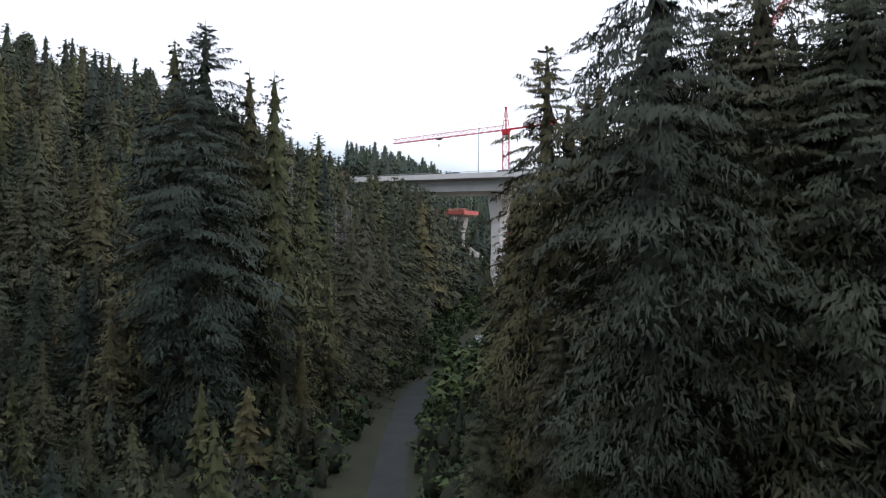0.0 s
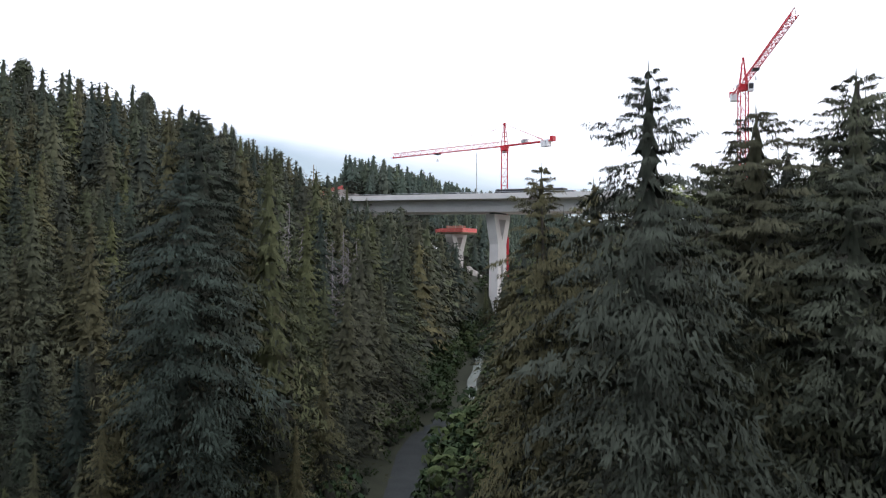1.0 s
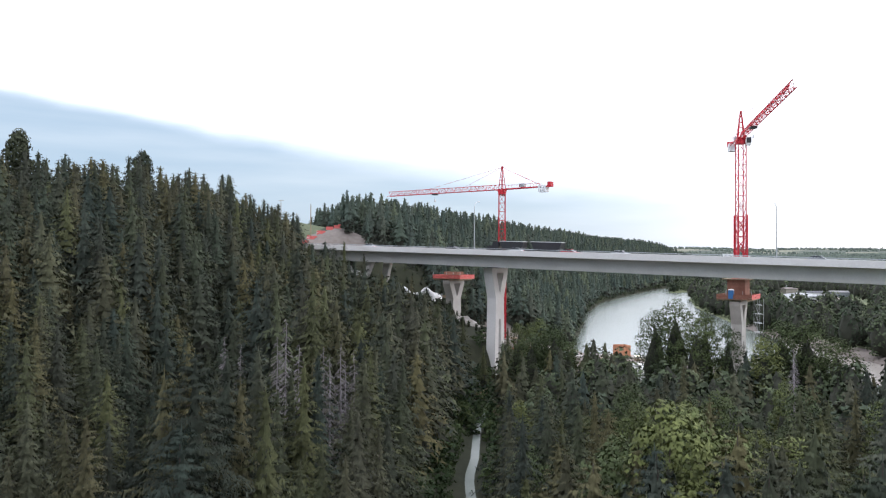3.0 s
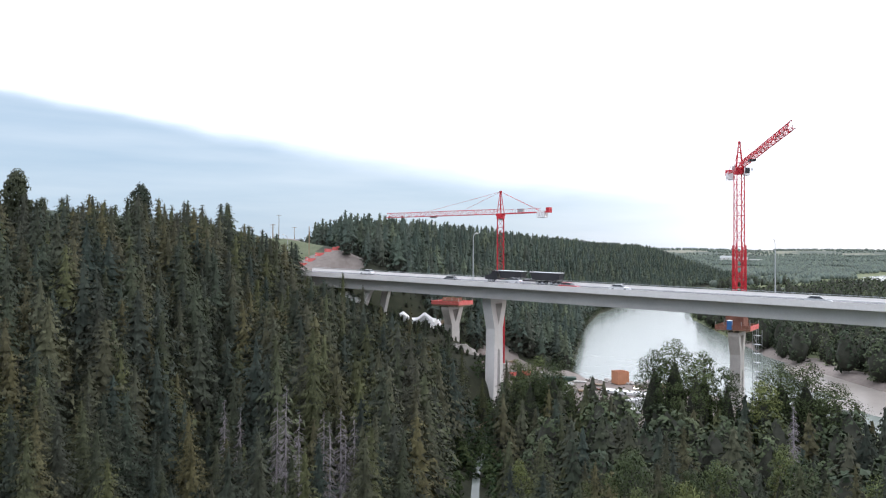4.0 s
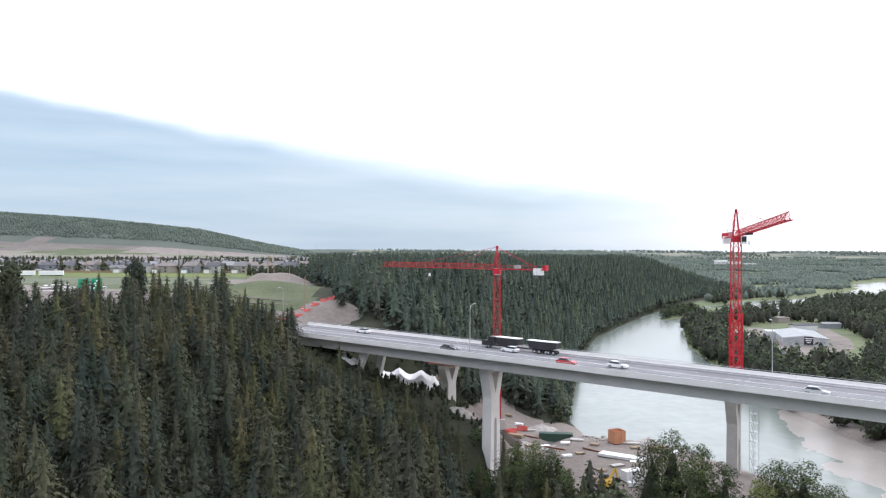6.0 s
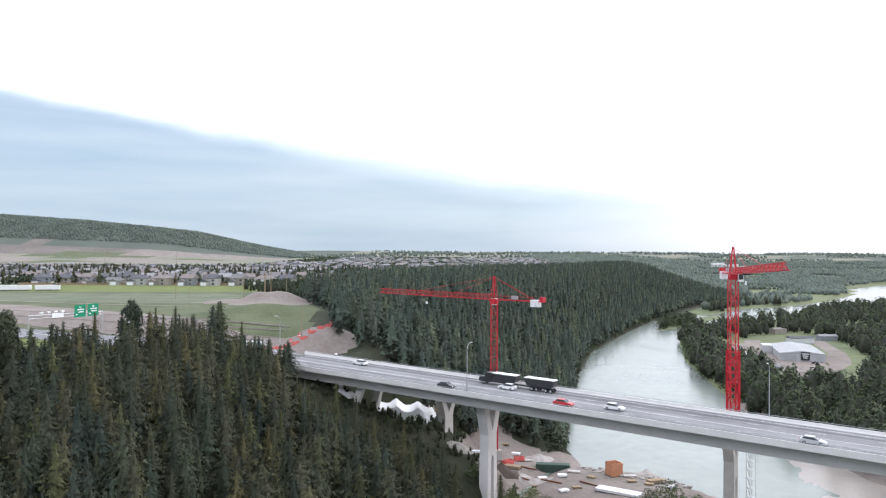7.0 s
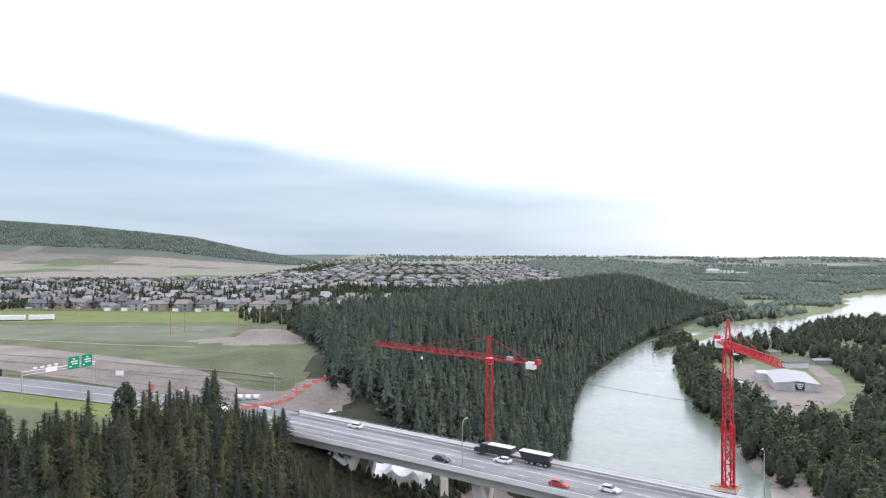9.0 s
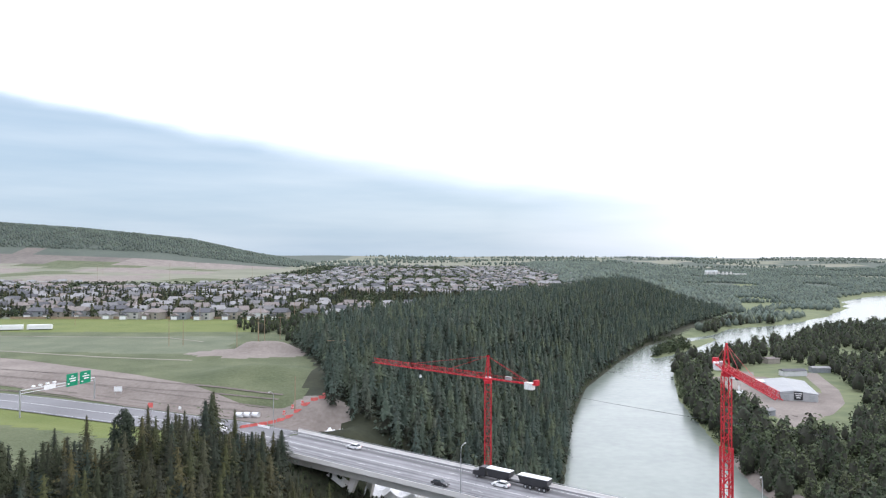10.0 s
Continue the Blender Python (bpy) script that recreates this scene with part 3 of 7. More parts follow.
for k in (-1, 1):
    o = on_deck(-60, 10.25 + 9.4 * k, -3.3) - ab.location
    part("wing_wall", Build().box((o.x, o.y, -0.6), (6.0, 0.6, 6.5), YAW), M_CONCRETE, ab)
for k in (5.8, 13.6):
    foot_at = on_deck(-27, k)
    g0 = float(height(foot_at.x, foot_at.y))
    top0 = deck_z(-27) - 3.25
    prop = tagged(empty("bridge_prop", (foot_at.x, foot_at.y, g0), YAW), "slanted pale concrete prop under the girder's end span", "bridge prop", "bridge props")
    part("strut", Build().prism([(-2.8, -1.0), (-1.5, -1.0), (1.6, top0 - g0 - 0.5), (1.8, top0 - g0), (-0.6, top0 - g0)], None, 1.3), M_CONCRETE, prop)
    part("footing", Build().box((-2.4, 0, -0.4), (3.4, 2.6, 1.4)), M_CONCRETE_NEW, prop)


def street_lamp(s, across, inward):
    p = on_deck(s, across, 0.84)
    e = tagged(empty("street_lamp", p, YAW), "tall galvanised street lamp with a curved arm on the bridge parapet", "street lamp", "bridge street lamps")
    b = Build().tube((0, 0, 0), (0, 0, 9.6), 0.13, 0.085, 8)
    pts = [(0, 9.6), (0.12, 10.4), (0.5, 11.0), (1.1, 11.35), (1.7, 11.45)]
    for (a0, z0), (a1, z1) in zip(pts, pts[1:]):
        b.tube((0, a0 * inward, z0), (0, a1 * inward, z1), 0.075, 0.065, 6)
    part("pole", b, M_STEEL, e)
    part("lantern", Build().box((0, 1.95 * inward, 11.42), (0.32, 0.75, 0.16), 0, 0.7), M_STEEL, e)
    part("base_plate", Build().box((0, 0, 0.02), (0.4, 0.4, 0.05)), M_STEEL, e)
    return e


street_lamp(10.5, 0.22, 1)
street_lamp(73.5, WIDTH - 0.22, -1)
far_lamp = street_lamp(-73.0, WIDTH - 0.22, -1)
far_lamp.location.z = float(height(far_lamp.location.x, far_lamp.location.y))
street_lamp(128, 0.22, 1)

# ---- the approach road on the bluff ----
M_ROAD = material("highway_asphalt", (0.14, 0.138, 0.145), (0.21, 0.208, 0.215), 0.03, 0.85, 0.005, 15.0, 30)
road_run = [0.0]
for a, b_ in zip(ROAD, ROAD[1:]):
    road_run.append(road_run[-1] + math.hypot(b_[0] - a[0], b_[1] - a[1]))


def road_height(s):
    return float(np.interp(s, road_run, [p[2] for p in ROAD]))


rv, rf = ribbon(ROAD, 20.5, 0, 4, 5.0, road_height)
road = tagged(new("road", big_mesh("road", rv, rf, M_ROAD)), "grey asphalt highway leading onto the bridge", "road", kind="structure")
for o in (-9.0, -0.2, 0.2, 9.0):
    lv, lf = ribbon(ROAD, lambda s, o=o: (o - 0.07, o + 0.07), 0, 1, 5.0, lambda s: road_height(s) + 0.02)
    part("lane_line", big_mesh("lane_line", lv, lf, M_LINE), M_LINE, road)


def graded(s):
    x = np.interp(s, road_run, [p[0] for p in ROAD])
    return (float(np.interp(x, [-420, -199, -110, -45], [30, 26, 11.5, 11.5])), float(np.interp(x, [-420, -199, -128, -70, -45], [80, 58, 40, 24, 26])))


gv2, gf2 = ribbon([(p[0], p[1]) for p in ROAD[1:]], lambda s: graded(s + road_run[1]), 0.12, 8, 5.0)
tagged(new("graded_strip", big_mesh("graded_strip", gv2, gf2, M_EARTH)), "bare graded earth strip for the new carriageway", "earthworks", kind="structure")

M_RUT = material("wheel_ruts", (0.105, 0.088, 0.078), (0.19, 0.162, 0.145), 0.3, 0.95, 0.05, 2.0, 8)
for o, w, m in ((14.5, 0.7, 0), (17.0, 0.7, 0), (21.5, 1.2, 1), (26.0, 0.6, 0), (28.3, 0.6, 0), (33.0, 0.9, 1)):
    hv, hf = ribbon([(p[0], p[1]) for p in ROAD[1:-1]], lambda q, o=o, w=w: (o + 1.2 * math.sin(q / 37 + o) - w / 2, o + 1.2 * math.sin(q / 37 + o) + w / 2), 0.17, 1, 4.0)
    tagged(new("wheel_track", big_mesh("wheel_track", hv, hf, M_RUT)), "wheel track pressed into the graded earth", "track", kind="structure")
M_TRACK = material("dry_track", (0.17, 0.16, 0.125), (0.25, 0.235, 0.19), 0.2, 0.95, 0.02, 3.0, 8)
for line, w in (([(-330, 420), (-207.8, 373.2), (-150, 352), (-104.4, 341)], 2.4), ([(-320, 452), (-243.9, 437.9), (-144.4, 429.7), (-119.6, 410.2)], 1.8), ([(-360, 590), (-300, 566), (-268, 562), (-252, 575)], 9)):
    kv, kf = ribbon(line, w, 0.12, 2, 4.0)
    tagged(new("track", big_mesh("track", kv, kf, M_TRACK)), "pale dry vehicle track across the field", "track", kind="structure")

# ---- tower cranes ----


def lattice(b, p, q, w, h, bay, chord=0.09, brace=0.05, kind="square", up=Vector((0, 0, 1))):
    """A lattice girder from p to q: square in section, or a triangle with one chord on top."""
    p, q = Vector(p), Vector(q)
    d = (q - p).normalized()
    side = d.cross(up).normalized()
    top = side.cross(d).normalized()
    if kind == "square":
        offs = [side * (i * w / 2) + top * (j * h / 2) for i, j in ((-1, -1), (1, -1), (1, 1), (-1, 1))]
        faces = [(0, 1), (1, 2), (2, 3), (3, 0)]
    else:
        offs = [side * (-w / 2), side * (w / 2), top * h]
        faces = [(0, 1), (1, 2), (2, 0)]
    for o in offs:
        b.beam(p + o, q + o, chord)
    n = max(1, round((q - p).length / bay))
    for k in range(n):
        a, e = p.lerp(q, k / n), p.lerp(q, (k + 1) / n)
        for f, (i, j) in enumerate(faces):
            b.beam(a + offs[i], a + offs[j], brace)
            if k % 2:
                i, j = j, i
            b.beam(a + offs[i], e + offs[j], brace)
    return b


def tower_crane(x, y, foot, slew, peak, azim, jib, tail, label, lower=0.0, rise=0.0, hook=0.35, cab_side=1.55):
    """azim: the jib's direction, anticlockwise from east."""
    e = tagged(empty("tower_crane", (x, y, 0)), label, "tower crane", "tower cranes")
    b = Build()
    lattice(b, (0, 0, foot), (0, 0, slew), 1.9, 1.9, 2.6, 0.2, 0.1, up=Vector((1, 0, 0)))
    mast = part("mast", b, M_RED, e)
    if lower > foot:
        b = Build()
        lattice(b, (0, 0, foot), (0, 0, lower), 2.35, 2.35, 2.6, 0.24, 0.13, up=Vector((1, 0, 0)))
        part("mast_sleeve", b, M_RED, mast)
    if foot < 10:
        part("base_block", Build().box((0, 0, foot - 0.4), (6, 6, 1.6)), M_CONCRETE_NEW, e, "concrete crane base")
    else:
        part("base_frame", Build().box((0, 0, foot), (4.4, 0.5, 0.5)).box((0, 0, foot + 0.01), (0.5, 4.4, 0.5)), M_RED, e)
    r = Matrix.Rotation(azim, 4, "Z")
    b = Build().tube((0, 0, slew), (0, 0, slew + 0.9), 1.25, 1.25, 14)
    b.box((0, 0, slew + 1.2), (2.2, 1.9, 0.7), azim)
    part("slewing_ring", b, M_RED, e)
    b = Build()
    z0 = slew + 1.6
    for i, j in ((-1, -1), (1, -1), (1, 1), (-1, 1)):
        b.beam(r @ Vector((i * 0.75, j * 0.75, z0)), r @ Vector((i * 0.12, j * 0.12, peak)), 0.2)
    for k in range(1, 5):
        f, g = k / 5, 0.75 * (1 - k / 5) + 0.12 * k / 5
        zz = z0 + (peak - z0) * f
        c4 = [r @ Vector((i * g, j * g, zz)) for i, j in ((-1, -1), (1, -1), (1, 1), (-1, 1))]
        for i in range(4):
            b.beam(c4[i], c4[(i + 1) % 4], 0.1)
    b.box((0, 0, peak), (0.7, 0.5, 0.4), azim)
    part("tower_head", b, M_RED, e)
    b = Build()
    tip = r @ Vector((jib, 0, z0 - 0.2 + rise))
    root = r @ Vector((0.9, 0, z0 - 0.2))
    lattice(b, root, tip, 1.35, 1.5, 1.6, 0.15, 0.075, "tri")
    jb = part("jib", b, M_RED, e)
    b = Build()
    end = r @ Vector((-tail, 0, z0))
    for k in (-0.6, 0.6):
        b.beam(r @ Vector((-0.8, k, z0 - 0.15)), r @ Vector((-tail, k, z0 - 0.15)), 0.3)
    for k in range(int(tail / 1.5)):
        b.beam(r @ Vector((-1 - 1.5 * k, -0.6, z0 - 0.1)), r @ Vector((-1 - 1.5 * k, 0.6, z0 - 0.1)), 0.1)
    for k in (-0.75, 0.75):
        b.beam(r @ Vector((-1, k, z0 + 1.0)), r @ Vector((-tail + 4, k, z0 + 1.0)), 0.05)
        for q in range(int(tail / 2) - 2):
            b.beam(r @ Vector((-1 - 2 * q, k, z0)), r @ Vector((-1 - 2 * q, k, z0 + 1.0)), 0.05)
    cj = part("counter_jib", b, M_RED, e)
    for k in range(3):
        o = r @ Vector((-tail + 2.0 + 0.95 * k, 0, z0 - 0.75))
        part("counterweight", Build().box(o, (0.8, 1.7, 2.0), azim), M_WHITE, cj, "white concrete counterweight slab")
    o = r @ Vector((-tail + 0.6, 0, z0 + 0.4))
    part("winch", Build().box(o, (1.1, 1.6, 1.5), azim), M_RED, cj)
    o = r @ Vector((-tail * 0.42, 0, z0 + 0.65))
    part("control_cabinet", Build().box(o, (2.0, 0.9, 1.0), azim), M_STEEL, cj)
    o = r @ Vector((0.9, cab_side, slew + 0.6))
    cab = part("cab", Build().box(o, (1.7, 1.25, 2.0), azim), M_WHITE, e, "white operator's cab")
    o = r @ Vector((1.78, cab_side, slew + 0.75))
    part("cab_window", Build().box(o, (0.05, 1.05, 1.3), azim), M_DARK, cab, "dark glass window")
    o2 = r @ Vector((1.1, cab_side + math.copysign(0.64, cab_side), slew + 0.85))
    part("cab_window", Build().box(o2, (1.1, 0.05, 1.0), azim), M_DARK, cab, "dark glass window")
    b = Build()
    pk = Vector((0, 0, peak - 0.1))
    b.tube(pk, r @ Vector((jib * 0.62, 0, z0 + 1.35 + rise * 0.62)), 0.045, 0.045, 5)
    b.tube(pk, r @ Vector((jib * 0.3, 0, z0 + 1.35 + rise * 0.3)), 0.045, 0.045, 5)
    for k in (-0.6, 0.6):
        b.tube(pk, r @ Vector((-tail + 3, k, z0)), 0.05, 0.05, 5)
    part("pendant_bars", b, M_RED, e)
    b = Build()
    t = r @ Vector((jib * hook, 0, z0 - 0.5 + rise * hook))
    part("trolley", Build().box(t, (1.6, 1.5, 0.45), azim), M_DARK, jb)
    for k in (-0.25, 0.25):
        b.tube(t + Vector((k, 0, 0)), t + Vector((k, 0, -1.6)), 0.02, 0.02, 4)
    part("hoist_rope", b, M_DARK, jb)
    part("hook_block", Build().box(t + Vector((0, 0, -2.0)), (0.7, 0.4, 0.9), azim, 0.6), M_WHITE, jb)
    return e


tower_crane(19.5, 228, 2.5, 50.6, 58.9, math.atan2(0.66, -0.75), 49, 18, "tall red lattice tower crane with a level jib behind the bridge", 24, 0.4, 0.56, -1.55)
tower_crane(75.0, 184.4, 26.35, 59.6, 67.6, math.atan2(-47.7, -9.7), 48.7, 15, "tall red lattice tower crane beside the new river pier", 42, 1.8, 0.3)

# ---- the new piers and their falsework ----


def edge_board(b, p, q, z, h=1.0, t=0.08):
    p, q = Vector(p), Vector(q)
    d = q - p
    c = (p + q) / 2
    b.box((c.x, c.y, z + h / 2), (d.length, t, h), math.atan2(d.y, d.x))


def falsework(x, y, z, lx, ly, label, tower=0.0):
    e = tagged(empty("formwork_platform", (x, y, z), YAW), label, "formwork")
    part("deck", Build().box((0, 0, -0.1), (lx, ly, 0.18)), M_TIMBER, e, "timber deck")
    for k in range(int(lx / 1.4) + 1):
        part("joist", Build().box((-lx / 2 + 0.2 + 1.4 * k, 0, -0.38), (0.14, ly - 0.2, 0.36)), M_TIMBER, e)
    for sx, sy in ((0, -1), (0, 1), (-1, 0), (1, 0)):
        b = Build()
        for r in range(3):
            if sy:
                b.box((0, sy * ly / 2, 0.12 + 0.38 * r), (lx, 0.07, 0.33))
            else:
                b.box((sx * lx / 2, 0, 0.12 + 0.38 * r), (0.07, ly - 0.16, 0.33))
        part("edge_board", b, M_FORM if tower and sx != 1 else M_ORANGE, e, "rust-brown edge boards" if tower and sx != 1 else "orange-red edge boards")
    for i in range(5):
        for j in (-1, 1):
            b = Build().beam((-lx / 2 + lx * i / 4 * 0.98 + 0.1, j * (ly / 2 - 0.14), 0), (-lx / 2 + lx * i / 4 * 0.98 + 0.1, j * (ly / 2 - 0.14), 1.9), 0.07)
            part("guard_post", b, M_STEEL, e)
    if tower:
        for i in (-1, 1):
            part("form_panel", Build().box((i * 2.0, 0, tower / 2 + 0.1), (0.12, 4.6, tower)), M_FORM, e, "rust-brown form panel")
            part("form_panel", Build().box((0, i * 2.36, tower / 2 + 0.1), (4.1, 0.12, tower)), M_FORM, e, "rust-brown form panel")
        for k in range(6):
            for i in (-1, 1):
                part("waler", Build().box((i * 2.13, 0, 0.5 + k * (tower - 0.7) / 5), (0.14, 4.8, 0.16)), M_FORM, e)
                part("waler", Build().box((0, i * 2.5, 0.5 + k * (tower - 0.7) / 5), (4.3, 0.14, 0.16)), M_FORM, e)
        b = Build().box((0, 0, tower + 0.15), (6.2, 6.6, 0.12))
        for i in range(4):
            b.box((-3 + 2 * i, -3.25, tower + 0.65), (0.08, 0.08, 1.0))
        b.box((0, -3.25, tower + 1.1), (6.2, 0.05, 0.15))
        b.box((3.05, 0, tower + 1.1), (0.05, 6.5, 0.15))
        part("upper_deck", b, M_TIMBER, e)
    else:
        for k in range(3):
            part("form_panel", Build().box((-2.2 + 2.2 * k, 0, 1.0), (0.1, 3.6, 1.8)), M_FORM, e, "rust-brown form panel")
    return e


M_FORM = material("form_plywood", (0.16, 0.07, 0.05), (0.28, 0.13, 0.09), 0.7, 0.8)


def new_pier(x, y, top, foot, lab):
    s = (Vector((x, y, 0)) - EDGE0).dot(AX)
    a = (Vector((x, y, 0)) - EDGE0).dot(NX)
    return pier("new_pier", lab, s, a, top, foot, M_CONCRETE_NEW, 1.0)


new_pier(4.6, 216.5, 24.6, 5.0, "unfinished grey concrete pier on the construction site")
falsework(4.6, 216.5, 25.2, 9.4, 7.6, "orange-edged formwork platform on top of the unfinished pier")
new_pier(74.2, 183.8, 20.8, -0.5, "unfinished grey concrete pier standing at the water's edge")
falsework(74.2, 183.8, 21.5, 8.2, 9.2, "formwork tower with orange edge boards on the river pier", 4.6)
b = Build()
st = tagged(empty("stair_tower", (77.6, 180.6, 0)), "thin scaffold stair tower beside the river pier", "scaffold")
for i, j in ((0, 0), (1.4, 0), (1.4, 2.2), (0, 2.2)):
    part("standard", Build().tube((i, j, 0.5), (i, j, 21.5), 0.05, 0.05, 5), M_STEEL, st)
for k in range(9):
    bb = Build().box((0.7, 1.1, 2.4 + 2.2 * k), (1.4, 2.2, 0.06))
    bb.beam((0.2, 0.1, 0.4 + 2.2 * k), (0.2, 2.1, 2.4 + 2.2 * k), 0.09)
    part("landing", bb, M_STEEL, st)
tb = tagged(empty("portable_toilet", on_deck(0, 0)), "blue portable toilet on the formwork platform", "portable toilet")
tb.matrix_world = Matrix.Translation((71.2, 180.8, 21.52)) @ Matrix.Rotation(YAW, 4, "Z")
M_BLUE = material("blue_plastic", (0.03, 0.11, 0.28), (0.05, 0.16, 0.38), 1.0, 0.5)
part("cabin", Build().box((0, 0, 1.05), (1.1, 1.1, 2.1)), M_BLUE, tb)
part("roof", Build().box((0, 0, 2.2), (1.2, 1.2, 0.18), 0, 0.7), M_WHITE, tb)

# ---- trees ----


def unit(v):
    return v / (np.linalg.norm(v, axis=-1, keepdims=True) + 1e-9)


def tufts(p, d, n, ln, wd):
    """Small pointed pads of needles or leaves: at p, along d, facing n, of length ln and breadth wd."""
    side = unit(np.cross(n, d)) * wd[:, None] * 0.5
    along = unit(np.cross(np.cross(n, d), n)) * ln[:, None]
    return flagged(np.stack([p - along * 0.35 + side, p - along * 0.35 - side, p + along * 0.65], 1), 0.0)


def flagged(t, inner):
    """Adds to each corner whether it takes the shade-dark colour of a crown's inside."""
    return np.concatenate([t, np.full(t.shape[:2] + (1,), inner)], 2)


def rounded(t, n):
    """Adds to each corner the normal of the crown's form there, and turns each pad to face that way."""
    n = np.broadcast_to(n, t.shape[:2] + (3,)).copy() if n.ndim == 3 else np.repeat(n[:, None, :], 3, 1)
    g = np.cross(t[:, 1, :3] - t[:, 0, :3], t[:, 2, :3] - t[:, 0, :3])
    back = (g * n.mean(1)).sum(1) < 0
    t = t.copy()
    t[back, 1], t[back, 2] = t[back, 2].copy(), t[back, 1].copy()
    return np.concatenate([t, unit(n)], 2)


def bough_tris(seed, h, r, whorls, per, pads, size, slim=0.6, base=0.05, shape=0.62, droop=0.4, ragged=0.25, core=0.5, lobes=0.18, hang=0.25):
    """A spruce crown, n x 3 x 7: uneven whorls of drooping boughs, each a spray of pads, about an inner cone partly
    coloured dark as shade.
    """
    g = np.random.default_rng(seed)
    w = np.repeat(np.arange(whorls), per)
    nb = len(w)
    f = np.clip(base + (0.985 - base) * ((w + g.uniform(-0.5, 0.5, nb)) / whorls) ** 0.92, base * 0.6, 0.985)
    az = w * 2.4 + 6.283 * np.tile(np.arange(per), whorls) / per + g.normal(0, 0.3, nb)
    lump = 1 + lobes * np.sin(az * 2 + g.uniform(0, 6)) * np.sin(f * g.uniform(9, 15) + g.uniform(0, 6)) + lobes * np.sin(az + f * 7 + g.uniform(0, 6))
    full = r * np.minimum(1.0, (1 - f) / shape) ** 0.88 * (0.75 + 0.25 * np.minimum(1, f / 0.3)) * lump
    ln = np.clip(full * (1 + g.normal(0, ragged, nb)), 0.25 * full, 1.5 * full) + 0.012 * r
    dr = droop * (1.1 - 0.7 * f) * g.uniform(0.5, 1.5, nb)
    rise = np.where(f > 0.86, 0.5, 0.1)
    m = np.maximum(3, (pads * (0.5 + 0.5 * np.minimum(ln / r, 1))).astype(int))
    j = np.repeat(np.arange(nb), m)
    N = len(j)
    t = 0.3 + 0.7 * g.uniform(0, 1, N) ** 0.75
    out = np.stack([np.cos(az), np.sin(az), 0 * az], 1)[j]
    side = np.stack([-np.sin(az), np.cos(az), 0 * az], 1)[j]
    L = ln[j]
    lat = g.normal(0, 0.17, N) * L * (1.2 - 0.6 * t)
    p = out * (L * t)[:, None] + side * lat[:, None]
    p[:, 2] += h * f[j] + L * (rise[j] * t - dr[j] * t * t) - 0.2 * np.abs(lat)
    s = size * (0.42 + 0.58 * L / r) * g.uniform(0.6, 1.4, N)
    fan = np.clip(lat / (0.2 * L), -1.3, 1.3)
    d = out * np.cos(fan)[:, None] + side * np.sin(fan)[:, None]
    low = g.uniform(0, 1, N) < hang
    d[:, 2] += np.where(low, -g.uniform(0.8, 2.2, N), g.uniform(-0.6, 0.15, N))
    n = unit(out * np.where(low, 0.9, 0.55)[:, None] + np.array([0, 0, 0.42]) + g.normal(0, 0.38, (N, 3)))
    pads_ = tufts(p, d, n, s, s * slim * g.uniform(0.7, 1.3, N))
    # pads near the trunk get the painted shade colour
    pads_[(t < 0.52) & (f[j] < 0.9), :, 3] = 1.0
    form = unit(out * (0.45 + 0.55 * t)[:, None] + np.array([0, 0, 0.5]) + n * 0.45 + np.where(t > 0.8, 0.25, 0.0)[:, None] * np.array([0, 0, 1.0]))
    tr = [rounded(pads_, form)]
    # inner skirts of closed boughs, and the leader
    tiers, sides = max(6, int(whorls * 0.75)), 8 if whorls < 20 else 14
    ft = base + (0.96 - base) * np.arange(tiers) / tiers
    R = core * r * np.minimum(1.0, (1 - ft) / shape) ** 0.9
    a = g.uniform(0, 6.28, (tiers, 1)) + 6.283 * np.arange(sides)[None, :] / sides
    q = R[:, None] * np.where(np.arange(sides)[None, :] % 2, g.uniform(0.85, 1.35, (tiers, sides)), g.uniform(0.4, 0.7, (tiers, sides)))
    rim = np.stack([np.cos(a) * q, np.sin(a) * q, h * ft[:, None] - 0.45 * q + g.normal(0, 0.008, (tiers, sides)) * h], -1)
    apex = np.zeros((tiers, sides, 3))
    apex[:, :, 2] = (h * ft + h * (0.96 - base) / tiers * 1.3)[:, None]
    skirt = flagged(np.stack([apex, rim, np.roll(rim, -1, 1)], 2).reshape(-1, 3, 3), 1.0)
    # only the low skirts keep the painted shade
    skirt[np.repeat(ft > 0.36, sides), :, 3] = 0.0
    radial = skirt[:, 1, :3] + skirt[:, 2, :3]
    radial[:, 2] = 0
    tr.append(rounded(skirt, unit(unit(radial) + np.array([0, 0, 0.5]))))
    a = np.array([0, 2.1, 4.2])
    o = np.stack([np.cos(a), np.sin(a), 0 * a], 1) * 0.02 * r
    top, lo = np.zeros((3, 3)), np.zeros((3, 3))
    top[:, 2], lo[:, 2] = h, h * 0.94
    tr.append(rounded(flagged(np.stack([top, lo + o, lo + np.roll(o, -1, 0)], 1), 0.0), unit(o + np.roll(o, -1, 0) + np.array([0, 0, 0.01 * r]))))
    return np.concatenate(tr)


